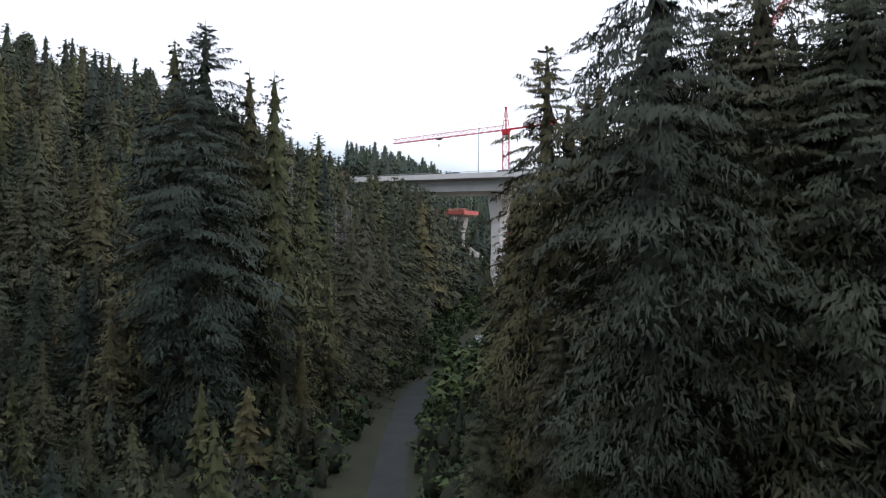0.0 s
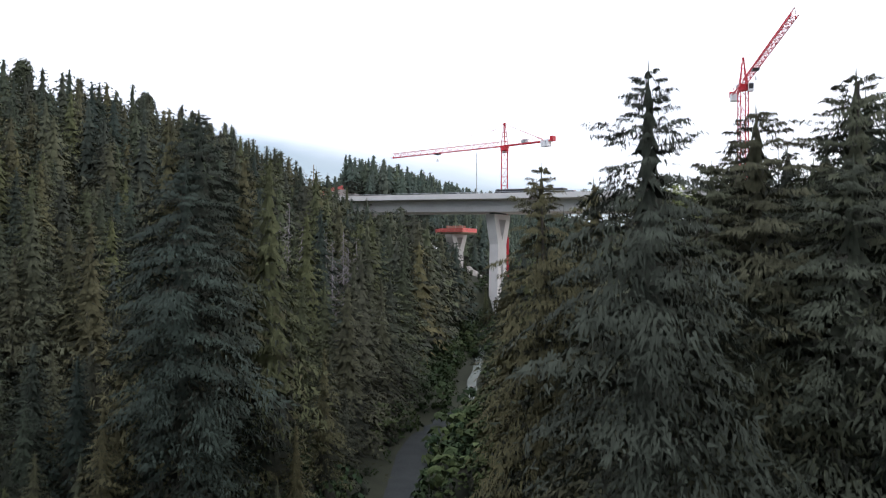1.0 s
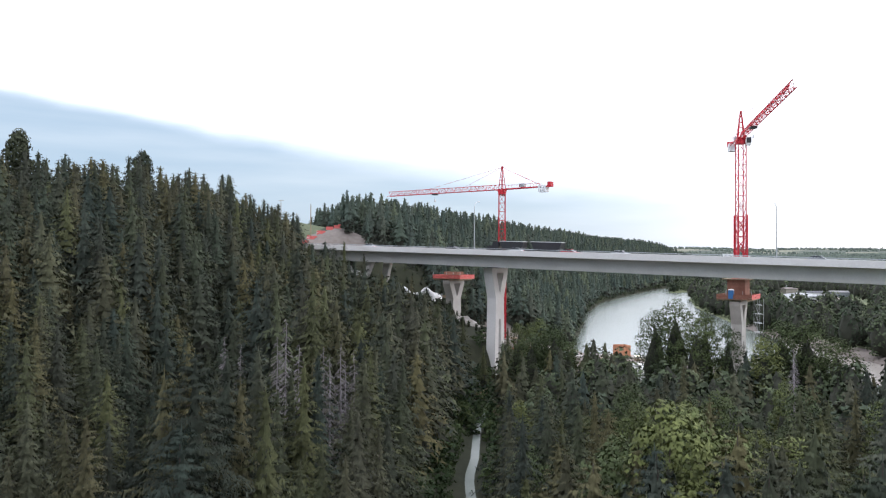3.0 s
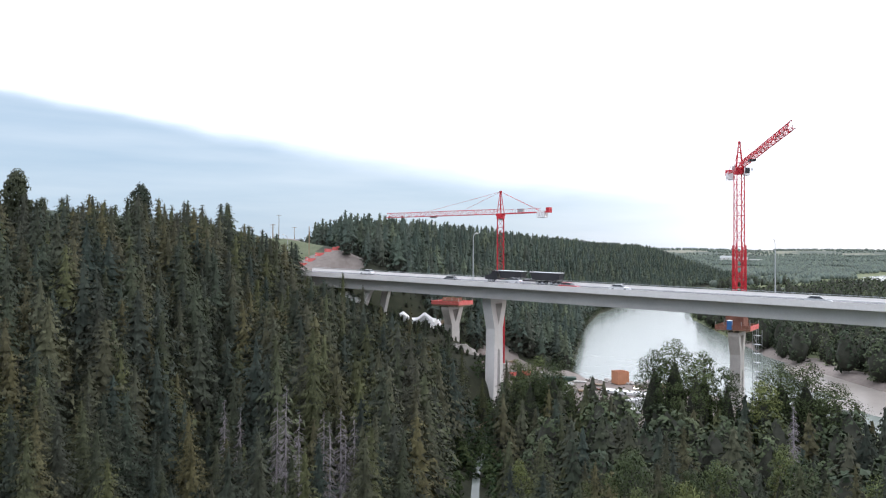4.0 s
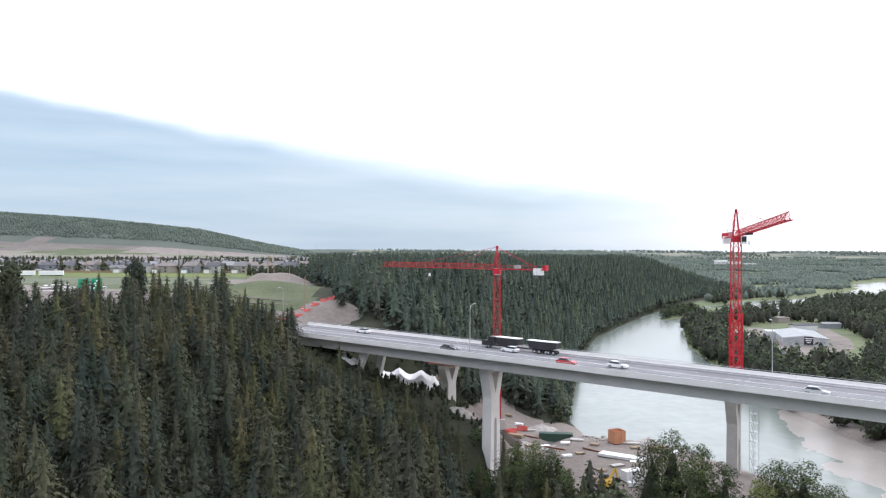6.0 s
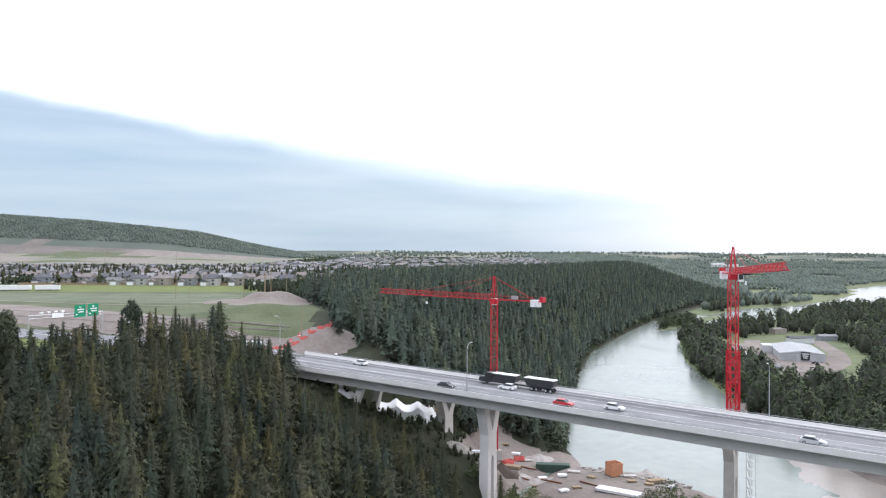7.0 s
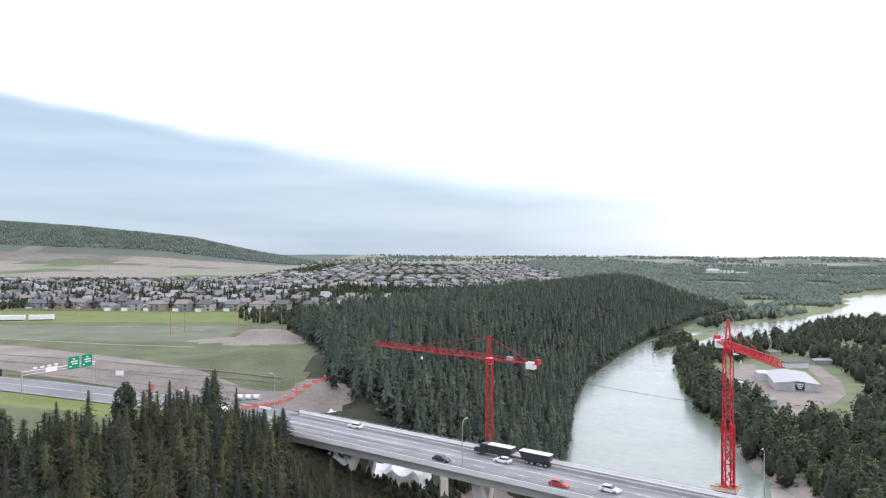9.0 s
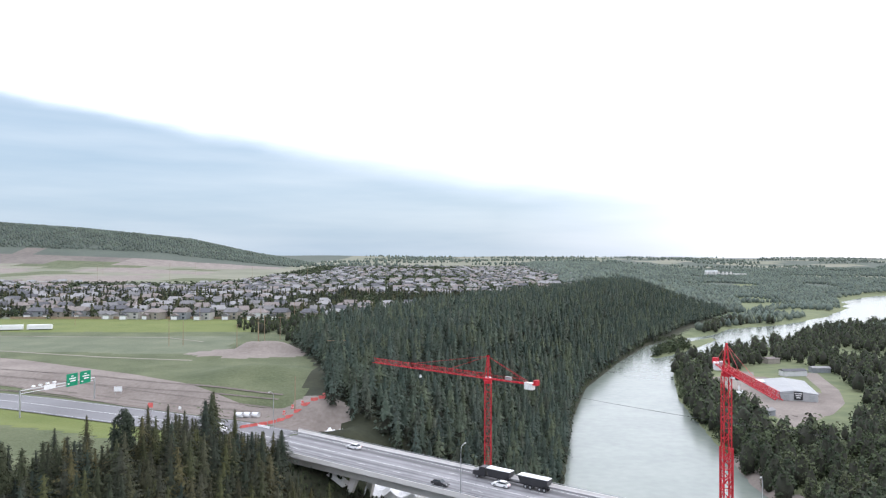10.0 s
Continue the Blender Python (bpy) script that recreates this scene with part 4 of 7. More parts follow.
def leaf_tris(seed, h, r, clumps, leaves, size, base=0.3, tall=0.75):
    """A broadleaf crown: clumps of small leaf pads about limb ends, facing outwards and up, with gaps."""
    g = np.random.default_rng(seed)
    f = base + (1 - base) * (np.arange(clumps) + 0.5) / clumps
    prof = np.sin(np.pi * np.minimum(1, (f - base) / (1 - base) * 0.80 + 0.18)) ** tall
    a = np.arange(clumps) * 2.4 + g.uniform(-0.6, 0.6, clumps)
    q = r * prof * np.sqrt(g.uniform(0.12, 0.9, clumps))
    cen = np.stack([np.cos(a) * q, np.sin(a) * q, h * f * g.uniform(0.93, 1.0, clumps)], 1)
    cr = r * g.uniform(0.26, 0.46, clumps)
    cen, cr = np.repeat(cen, leaves, 0), np.repeat(cr, leaves)
    N = len(cr)
    d = unit(g.normal(0, 1, (N, 3)))
    d[:, 2] = np.where(d[:, 2] < -0.45, -d[:, 2], d[:, 2])
    p = cen + d * (cr * g.uniform(0.7, 1.05, N))[:, None] * np.array([1, 1, 0.85])
    n = unit(d + np.array([0, 0, 0.35]) + g.normal(0, 0.33, (N, 3)))
    s = size * g.uniform(0.6, 1.4, N)
    axis = p - np.array([0, 0, h * (base + 0.35 * (1 - base))])
    form = unit(d * 0.75 + unit(axis) * 0.5 + n * 0.3 + np.array([0, 0, 0.15]))
    return rounded(tufts(p, unit(g.normal(0, 1, (N, 3))), n, s * 1.1, s * 0.95), form)


def tri_mesh(name, t, mat, tint=None):
    n = len(t)
    me = big_mesh(name, t[:, :, :3].reshape(-1, 3), np.arange(n * 3).reshape(n, 3), mat)
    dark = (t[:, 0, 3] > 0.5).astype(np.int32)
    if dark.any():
        me.materials.append(M_INNER_SHADE)
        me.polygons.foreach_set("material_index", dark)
    me.attributes.new("custom_normal", "FLOAT_VECTOR", "POINT").data.foreach_set("vector", np.ascontiguousarray(t[:, :, 4:7], np.float32).ravel())
    if tint is not None:
        me.attributes.new("tint", "FLOAT", "FACE").data.foreach_set("value", np.asarray(tint, np.float32))
    return me


def trunk_build(h, r, seed=0, limbs=0, reach=2.0, upto=0.97, low=0.1):
    g = np.random.default_rng(seed)
    b = Build()
    n, p = 6, Vector((0, 0, -0.8))
    for i in range(n):
        f = (i + 1) / n * upto
        q = Vector((g.normal(0, 0.004) * h, g.normal(0, 0.004) * h, h * f))
        b.tube(p, q, r * (1 - i / n * upto) + 0.012, r * (1 - f) + 0.012, 6, False)
        p = q
    for i in range(limbs):
        f = low + (0.92 - low) * i / limbs
        a = i * 2.4 + g.uniform(-0.3, 0.3)
        ln = reach * (1 - f) ** 0.8 * g.uniform(0.6, 1.0)
        o = Vector((0, 0, h * f))
        b.tube(o, o + Vector((math.cos(a) * ln, math.sin(a) * ln, -0.18 * ln)), 0.035, 0.01, 3, False)
    return b


def dome_tris(seed, r, sides=5, rings=((0.15, 0.9), (0.6, 0.8)), inner=0.0):
    """A small closed crown for far woods: a rough dome of two or three rings, each a height and a breadth."""
    g = np.random.default_rng(seed)
    a = 6.283 * np.arange(sides) / sides
    row = []
    for f, w in rings:
        q = r * w * g.uniform(0.75, 1.2, sides)
        row.append(np.stack([np.cos(a) * q, np.sin(a) * q, f + g.normal(0, 0.05, sides)], 1))
    t = []
    for lo, hi in zip(row, row[1:]):
        nl, nh = np.roll(lo, -1, 0), np.roll(hi, -1, 0)
        t += [np.stack([lo, nl, hi], 1), np.stack([nl, nh, hi], 1)]
    hi = row[-1]
    t.append(np.stack([hi, np.roll(hi, -1, 0), np.broadcast_to(np.array([0, 0, 1.0]), hi.shape)], 1))
    t = np.concatenate(t)
    return rounded(flagged(t, inner), unit((t - np.array([0, 0, 0.3])) * np.array([1, 1, 0.6])))


def crown_tris(seed, r, clumps, leaves, size):
    """A closed broadleaf crown: a rough dome, coloured dark as shade, under a coat of leaf clumps."""
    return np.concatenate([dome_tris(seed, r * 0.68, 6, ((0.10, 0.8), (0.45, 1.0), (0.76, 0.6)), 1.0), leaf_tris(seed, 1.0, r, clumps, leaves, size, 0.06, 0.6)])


def poplar_tris(seed, r, clumps, leaves, size, base, tall):
    """A poplar's crown, 18 m to the top: leaf clumps over a closed dome coloured dark as shade."""
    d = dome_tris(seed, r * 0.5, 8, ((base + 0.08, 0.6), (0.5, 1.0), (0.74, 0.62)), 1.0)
    d[:, :, 2] *= 15.5
    return np.concatenate([d, leaf_tris(seed, 18, r, clumps, leaves, size, base, tall)])


SPRUCE = []
for i in range(4):
    r = (2.7, 2.5, 2.9, 2.4)[i]
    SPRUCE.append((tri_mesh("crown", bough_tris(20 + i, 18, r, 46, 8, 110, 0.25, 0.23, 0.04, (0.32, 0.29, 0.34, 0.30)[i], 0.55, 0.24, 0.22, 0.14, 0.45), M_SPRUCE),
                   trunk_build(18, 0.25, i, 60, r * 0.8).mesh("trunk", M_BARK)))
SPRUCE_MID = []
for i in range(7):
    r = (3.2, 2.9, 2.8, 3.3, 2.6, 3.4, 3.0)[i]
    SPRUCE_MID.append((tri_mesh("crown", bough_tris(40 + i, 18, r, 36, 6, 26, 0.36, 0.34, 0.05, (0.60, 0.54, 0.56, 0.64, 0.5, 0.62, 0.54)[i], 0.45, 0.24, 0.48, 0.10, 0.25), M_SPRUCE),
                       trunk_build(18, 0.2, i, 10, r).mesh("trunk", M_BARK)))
# a round-headed old pine, a broadleaf tree and a dead spruce
PINE = (tri_mesh("crown", np.concatenate([leaf_tris(71, 18, 4.2, 46, 70, 0.5, 0.60), bough_tris(72, 15.5, 2.6, 16, 6, 12, 0.9, 0.45, 0.12, 0.4)]), M_SPRUCE),
        trunk_build(18, 0.3, 9, 16, 3.2, 0.9).mesh("trunk", M_BARK))
BROAD = [(tri_mesh("crown", poplar_tris(80 + i, (4.4, 3.6, 5.0)[i], (80, 70, 90)[i], 80, 0.25, (0.16, 0.10, 0.2)[i], (0.6, 0.5, 0.7)[i]), M_LEAF),
          trunk_build(18, 0.26, 12 + i, 22, 3.6, 0.9, 0.2).mesh("trunk", M_BARK)) for i in range(3)]


def dead_spruce():
    b = trunk_build(18, 0.2, 31)
    g = np.random.default_rng(33)
    twigs = Build()
    for i in range(150):
        f = g.uniform(0.12, 0.97)
        a = g.uniform(0, 6.28)
        ln = 1.9 * (1 - f) ** 0.6 * g.uniform(0.5, 1.1) + 0.15
        o = Vector((0, 0, 18 * f))
        e = o + Vector((math.cos(a) * ln, math.sin(a) * ln, -0.45 * ln))
        twigs.tube(o, e, 0.032, 0.012, 3, False)
        for k in range(3):
            m = o.lerp(e, 0.4 + 0.2 * k)
            twigs.tube(m, m + Vector((math.cos(a + 0.9) * ln * 0.25, math.sin(a + 0.9) * ln * 0.25, -0.3 * ln)), 0.02, 0.008, 3, False)
    return twigs.mesh("twigs", M_DEAD), b.mesh("trunk", M_DEAD)


DEAD = dead_spruce()


def plant(kind, name, x, y, h, rz, label, category="tree", group="", wide=1.0, z=None):
    """A tree of two parts, with its foot in the ground."""
    z = float(height(x, y)) if z is None else z
    e = new(name)
    e.matrix_world = Matrix.Translation((x, y, z - 0.1)) @ Matrix.Rotation(rz, 4, "Z") @ Matrix.Diagonal((h / 18 * wide, h / 18 * wide, h / 18, 1))
    for nm, me in (("twigs" if kind is DEAD else "crown", kind[0]), ("trunk", kind[1])):
        o = new(nm, me)
        o.parent = e
    return tagged(e, label, category, group)


def by_tip(kind, name, x, y, tip, rz, label, group="", wide=1.0):
    return plant(kind, name, x, y, tip - float(height(x, y)), rz, label, "tree", group, wide)


TALL = "tall dark spruce with drooping boughs beside the trail"
# place, height of the tip, kind, breadth
for i, (x, y, tip, k, w) in enumerate([
        (-12.5, 37.7, 23.2, 0, 1.0), (-12.9, 41.0, 26.5, 2, 0.95), (-14.6, 41.0, 25.6, 1, 0.9), (-9.6, 43.5, 24.3, 3, 0.8), (-11.2, 44.0, 24.6, 3, 0.8),
        (-16.4, 100, 30.4, 1, 0.9), (-23.0, 45, 12.6, 1, 1.2), (-19.2, 42, 13.6, 0, 1.0), (-25.5, 52, 20.5, 2, 1.0), (-19.5, 55, 21.5, 0, 1.0), (-16.5, 60, 24.0, 3, 1.0),
        (6.3, 20.2, 23.7, 2, 0.88), (10.7, 23.6, 23.3, 0, 1.2), (13.6, 23.0, 24.3, 2, 1.25), (15.6, 26.0, 24.2, 1, 1.3), (9.2, 23.4, 21.4, 3, 1.1), (4.7, 30.4, 22.2, 3, 0.85), (6.4, 31.0, 20.4, 1, 0.8), (9.0, 30.5, 22.0, 1, 1.0), (7.4, 27.0, 20.5, 0, 0.8),
        (12.5, 31.0, 21.5, 2, 1.1), (16.5, 27.0, 22.5, 0, 1.1), (18.5, 31.0, 21.0, 1, 1.1), (6.4, 38.0, 19.0, 3, 0.85), (10.5, 40.0, 19.5, 0, 1.0), (15.0, 38.0, 19.0, 1, 1.1), (21.0, 38.0, 18.5, 2, 1.0),
        (12.2, 20.6, 21.2, 1, 1.2), (15.6, 24.8, 22.6, 3, 1.3), (17.4, 24.0, 21.8, 2, 1.1), (8.4, 25.6, 20.6, 1, 1.2), (19.5, 27.5, 22.6, 0, 1.2), (14.6, 19.8, 17.5, 0, 1.1), (4.6, 25.6, 12.0, 1, 0.8),
        (4.4, 21.0, 8.6, 0, 0.9), (6.2, 34.0, 20.6, 2, 0.9), (7.9, 35.5, 22.2, 5, 1.1), (10.4, 34.0, 22.3, 3, 1.4), (13.8, 34.5, 22.5, 1, 1.4), (17.0, 34.0, 22.5, 6, 1.4), (20.5, 33.5, 22.8, 4, 1.5), (23.5, 38.0, 22.0, 2, 1.2), (18.4, 40.0, 21.8, 0, 1.2), (12.0, 43.0, 21.0, 5, 1.2), (8.0, 44.0, 20.2, 3, 1.2), (14.2, 29.0, 22.8, 6, 1.2), (11.6, 27.4, 22.4, 4, 1.3), (17.4, 29.6, 23.4, 2, 1.2), (6.0, 47.0, 18.0, 1, 1.1), (3.0, 33.0, 8.4, 1, 1.0), (1.9, 26.0, 8.2, 3, 1.1), (-17.5, 33, 9.4, 0, 1.2), (-20.5, 36, 8.4, 2, 1.2), (-14.5, 31, 6.4, 1, 1.2), (-11.2, 31, 5.0, 4, 1.2), (-23.5, 40, 9.6, 3, 1.2), (-8.8, 34, 5.4, 5, 1.1), (-7.4, 41, 9.0, 6, 1.0), (-6.8, 47, 12.5, 2, 0.9), (-15.8, 36, 11.0, 1, 1.1), (-21.5, 31, 6.0, 2, 1.2), (16.0, 29.5, 23.0, 1, 1.3), (20.6, 30.5, 23.8, 2, 1.4), (23.0, 31.5, 24.2, 3, 1.4), (14.4, 31.4, 22.8, 4, 1.3), (22.0, 35.5, 24.0, 5, 1.4), (25.5, 37.0, 24.0, 6, 1.3), (11.2, 37.0, 22.4, 0, 1.3), (15.4, 37.0, 23.2, 1, 1.3), (19.2, 37.0, 23.4, 2, 1.3)]):
    fine = (math.hypot(x, y) < 32 and x > 0) or (-14 < x < -11.5 and y < 42)
    by_tip(SPRUCE[k % 4] if fine else SPRUCE_MID[(k + i) % 7], "spruce", x, y, tip, i * 1.37, TALL if tip - 3 > 14 else "young blue-green spruce beside the trail", "trailside spruces", w)
# old trees on the bluff's brow
by_tip(PINE, "pine", -78.0, 139.4, 54.2, 0.3, "old round-headed pine on the bluff's brow", "brow trees", 0.62)
by_tip(PINE, "pine", -66.5, 168.5, 54.4, 2.1, "old round-headed pine on the bluff's brow", "brow trees", 0.62)
for i, (x, y, tip) in enumerate([(-68.4, 188, 52.4), (-62.8, 186, 53.0), (-61.0, 193, 50.2), (-58.5, 202, 51.2), (-56.4, 205, 47.0), (-52.0, 208, 47.4), (-46.8, 205, 40.2),
                                 (-79.0, 178, 52.0), (-83.5, 172, 50.5), (-74.0, 150, 51.5), (-86, 150, 50.6), (-70, 158, 51.0)]):
    by_tip(SPRUCE_MID[(i * 2) % 5], "spruce", x, y, tip, i * 1.1, "slim pointed spruce standing out on the bluff's skyline", "skyline spruces", 0.95)
for i, (x, y, tip) in enumerate([(-22.5, 180, 35.5), (-17.5, 178, 32.5), (-13, 176, 28), (-9.5, 179, 27), (-6, 174, 27.5), (-2.5, 177, 25), (0.5, 172, 22), (3, 176, 21.5), (6, 173, 18), (-19, 172, 31),
                                 (-11, 169, 26), (-15, 165, 27), (-26, 178, 33), (-4, 166, 24), (1, 165, 20)]):
    by_tip(SPRUCE_MID[(i * 5) % 6], "spruce", x, y, tip, i * 0.8, "tall spruce close below the bridge's near side", "bridge-foot spruces", 0.85)
for i, (x, y, tip) in enumerate([(-17.0, 85, 24.8), (-13.0, 87, 21.4), (-25.0, 89, 22.2), (-12.0, 86, 20.4), (-11.0, 88, 21.6), (-15.2, 84, 22.0), (-23.4, 90, 21.2), (-10.4, 86.5, 19.6), (-18.4, 87, 22.6), (-9.6, 89, 20.8)]):
    by_tip(DEAD, "dead_spruce", x, y, tip, i * 0.9, "bare grey dead spruce with drooping twigs", "dead spruces", 0.95)


def forest_points(x0, x1, y0, y1, gap, seed, keep):
    g = np.random.default_rng(seed)
    xs, ys = np.meshgrid(np.arange(x0, x1, gap), np.arange(y0, y1, gap))
    xs = xs.ravel() + g.uniform(-0.45, 0.45, xs.size) * gap
    ys = ys.ravel() + g.uniform(-0.45, 0.45, ys.size) * gap
    k = keep(xs, ys)
    return xs[k], ys[k]




def clear(x, y):
    """Where woods may stand: off water, trail, road, bridge and building site."""
    s = (x - EDGE0.x) * AX.x + (y - EDGE0.y) * AX.y
    a = (x - EDGE0.x) * NX.x + (y - EDGE0.y) * NX.y
    ok = ~inside(RIVER, x, y) & (away(CREEK, x, y) > np.where((y > 78) & (y < 128), 5.0, 3.2)) & (away(TRAIL, x, y) > 3.6) & ~inside(SITE, x, y)
    dr, _ = along_road(x, y)
    ok &= (dr > 14) & ~((a > -2) & (a < 38) & (s > -110) & (s < 300))
    return ok


def scatter(name, kinds, xs, ys, hs, label, mat, seed=0, spread=0.2):
    """Many trees joined in one mesh, each with a tint of its own."""
    g = np.random.default_rng(seed)
    zs = height(xs, ys)
    V, tint = [], []
    which = g.integers(0, len(kinds), len(xs))
    for k, q in enumerate(kinds):
        m = np.where(which == k)[0]
        if not len(m):
            continue
        a = g.uniform(0, 6.283, len(m))
        sc, sw = hs[m], hs[m] * g.uniform(1 - spread, 1 + spread, len(m))
        ca, sa = np.cos(a) * sw, np.sin(a) * sw
        px = q[None, :, :, 0] * ca[:, None, None] - q[None, :, :, 1] * sa[:, None, None] + xs[m][:, None, None]
        py = q[None, :, :, 0] * sa[:, None, None] + q[None, :, :, 1] * ca[:, None, None] + ys[m][:, None, None]
        pz = q[None, :, :, 2] * sc[:, None, None] + zs[m][:, None, None] - 0.2
        V.append(np.stack([px, py, pz, np.broadcast_to(q[None, :, :, 3], px.shape),
                           q[None, :, :, 4] * (ca / sw)[:, None, None] - q[None, :, :, 5] * (sa / sw)[:, None, None],
                           q[None, :, :, 4] * (sa / sw)[:, None, None] + q[None, :, :, 5] * (ca / sw)[:, None, None], np.broadcast_to(q[None, :, :, 6], px.shape)], -1).reshape(-1, 3, 7))
        tint.append(np.repeat(g.uniform(0, 1, len(m)), len(q)))
    return tagged(new(name, tri_mesh(name, np.concatenate(V), mat, np.concatenate(tint))), label, "trees", kind="stuff")


NEAR_KINDS = [bough_tris(60 + i, 1.0, (0.205, 0.185, 0.17, 0.215, 0.195)[i], 13, 6, 4.5, 0.066, 0.6, 0.12, (0.5, 0.46, 0.44, 0.54, 0.48)[i], 0.45, 0.24, 0.66, 0.10, 0.2) for i in range(5)]
CLOSE_KINDS = [bough_tris(160 + i, 1.0, (0.255, 0.22, 0.205, 0.27, 0.235)[i], 17, 7, 9.5, 0.040, 0.44, 0.30, (0.62, 0.58, 0.56, 0.66, 0.60)[i], 0.5, 0.26, 0.5, 0.12, 0.25) for i in range(5)]
FAR_KINDS = [bough_tris(65 + i, 1.0, (0.205, 0.18, 0.165, 0.215)[i], 8, 5, 3, 0.088, 0.62, 0.22, (0.52, 0.48, 0.44, 0.56)[i], 0.42, 0.24, 0.66, 0.10, 0.15) for i in range(4)]
ROUND_FINE = [crown_tris(86 + i, (0.32, 0.27, 0.36)[i], 28, 15, 0.06) for i in range(3)]
ROUND_NEAR = [crown_tris(90 + i, (0.32, 0.27, 0.38)[i], 14, 10, 0.085) for i in range(3)]
ROUND_PARK = [crown_tris(190 + i, (0.36, 0.31, 0.42)[i], 12, 8, 0.10) for i in range(3)]
ROUND_FAR = [leaf_tris(95 + i, 1.0, (0.38, 0.33, 0.46)[i], 9, 11, 0.15, 0.06, 0.6) for i in range(3)]
SMALL_CONE = [bough_tris(67 + i, 1.0, (0.19, 0.16)[i], 4, 4, 3, 0.2, 0.8, 0.08, 0.6, 0.34, core=0.7) for i in range(2)]
SMALL_ROUND = [leaf_tris(98 + i, 1.0, (0.42, 0.36)[i], 5, 7, 0.27, 0.08, 0.6) for i in range(2)]
gr = np.random.default_rng(5)
taken = np.array([(o.matrix_world.translation.x, o.matrix_world.translation.y) for o in scene.objects if o.type == "EMPTY" and o.name.split(".")[0] in ("spruce", "pine", "dead_spruce")])


def apart_from(xs, ys, gap):
    d = np.min(np.hypot(xs[:, None] - taken[None, :, 0], ys[:, None] - taken[None, :, 1]), axis=1)
    return d > gap


gx, gy = forest_points(-125, 10, 34, 250, 3.3, 11, lambda x, y: clear(x, y) & (x < np.interp(y, [34, 60, 100, 140, 170, 190, 250], [-7, -5, -1, 4, 7, 6, 4])) & (x > -0.62 * y - 12) & (y < BROW(x)))
k = apart_from(gx, gy, 1.9) & ~((gx / gy > -0.215) & (gx / gy < -0.105) & (gy > 70) & (gy < 91)) & (np.hypot(gx, gy) > 38) & ((gx < -17) | (np.hypot(gx, gy) > 48))
gx, gy = gx[k], gy[k]
order = np.argsort(np.hypot(gx, gy))
# tops stay below the line of sight to the bridge's end
def under_bridge_line(x, y, h):
    q = np.asarray(x / y)
    drop = np.interp(q, [-0.28, -0.27, -0.19, -0.183, -0.138, -0.10, -0.063, -0.025, 0.012, 0.05, 0.08], [-2, 0.22, 0.22, 0.079, 0.109, 0.124, 0.143, 0.169, 0.199, 0.252, 0.252])
    eye = np.where(q < -0.186, 87.0, 50.1)
    open_view = 65.0 - np.interp(q, [-0.17, -0.139, -0.10, -0.07, -0.033, 0.0, 0.035], [0.147, 0.155, 0.178, 0.205, 0.232, 0.28, 0.30]) * y - height(x, y)
    h = np.where((q > -0.18) & (y > 150), np.minimum(h, np.maximum(open_view, 3.0)), h)
    return np.where((q > -0.27) & (y > 90), np.minimum(h, np.maximum(eye - drop * y - height(x, y), 3.0)), h)


def stand_height(x, y, lo, hi):
    """Taller spruces on the low ground left of the trail, whose tops are capped to fit the camera's view from below."""
    h = gr.uniform(lo, hi, np.shape(x))
    q = np.asarray(x / y)
    belt = (height(x, y) < 13) & (y > 62) & (y < 165) & (q > -0.24)
    line = 12.5 + np.interp(q, [-0.24, -0.14, -0.10, -0.063, -0.02, 0.012, 0.03, 0.06], [0.165, 0.150, 0.132, 0.121, 0.102, 0.088, 0.055, 0.03]) * y - height(x, y)
    return np.where(belt, np.minimum(h * 1.55, np.maximum(line, 4.0)), h)


HILL = "dense dark green spruce on the valley side"
for n, i in enumerate(order[:150]):
    plant(SPRUCE_MID[gr.integers(7)], "spruce", gx[i], gy[i], float(under_bridge_line(gx[i], gy[i], stand_height(gx[i], gy[i], 9, 16.5))) if math.hypot(gx[i], gy[i]) > 56 else gr.uniform(6, 10), gr.uniform(0, 6.28), HILL, "tree", "hillside spruces", gr.uniform(0.9, 1.25))
rest = order[150:]
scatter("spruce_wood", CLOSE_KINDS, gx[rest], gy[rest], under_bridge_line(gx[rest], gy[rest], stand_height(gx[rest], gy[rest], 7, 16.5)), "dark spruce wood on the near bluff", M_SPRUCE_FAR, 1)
# trees out of view behind and beside the camera, added to shade the near spruces
kx, ky = forest_points(-46, 46, -52, 24, 4.6, 51, lambda x, y: (np.hypot(x, y) > 9.5) & (np.abs(x) > 0.62 * y + 7) & (away(TRAIL, x, y) > 4))
scatter("spruce_wood", FAR_KINDS, kx, ky, gr.uniform(16, 23, len(kx)), "unseen dark spruces added around the camera to block sky light", M_SPRUCE_FAR, 52)
yx, yy_ = forest_points(-40, -6, 20, 52, 2.7, 63, lambda x, y: (away(TRAIL, x, y) > 3.4) & (np.hypot(x, y) > 21) & (np.abs(x) < 0.66 * y + 4))
scatter("young_spruces", NEAR_KINDS, yx, yy_, gr.uniform(2.0, 5.5, len(yx)), "young dark spruces crowding between the tall trunks", M_SPRUCE_FAR, 64, 0.3)
WEST = lambda y: np.interp(y, [215, 260, 330, 400, 480, 520, 600, 760, 1100], [-30, -33, -46, -70, -62, -34, -10, 70, 260])
fx, fy = forest_points(-110, 460, 215, 1180, 5.4, 12, lambda x, y: clear(x, y) & (x < np.interp(y, TOE_Y, TOE_X) + 12) & (x > WEST(y)) & (away(RIVER, x, y, True) > 0.5))
near = fy < 420
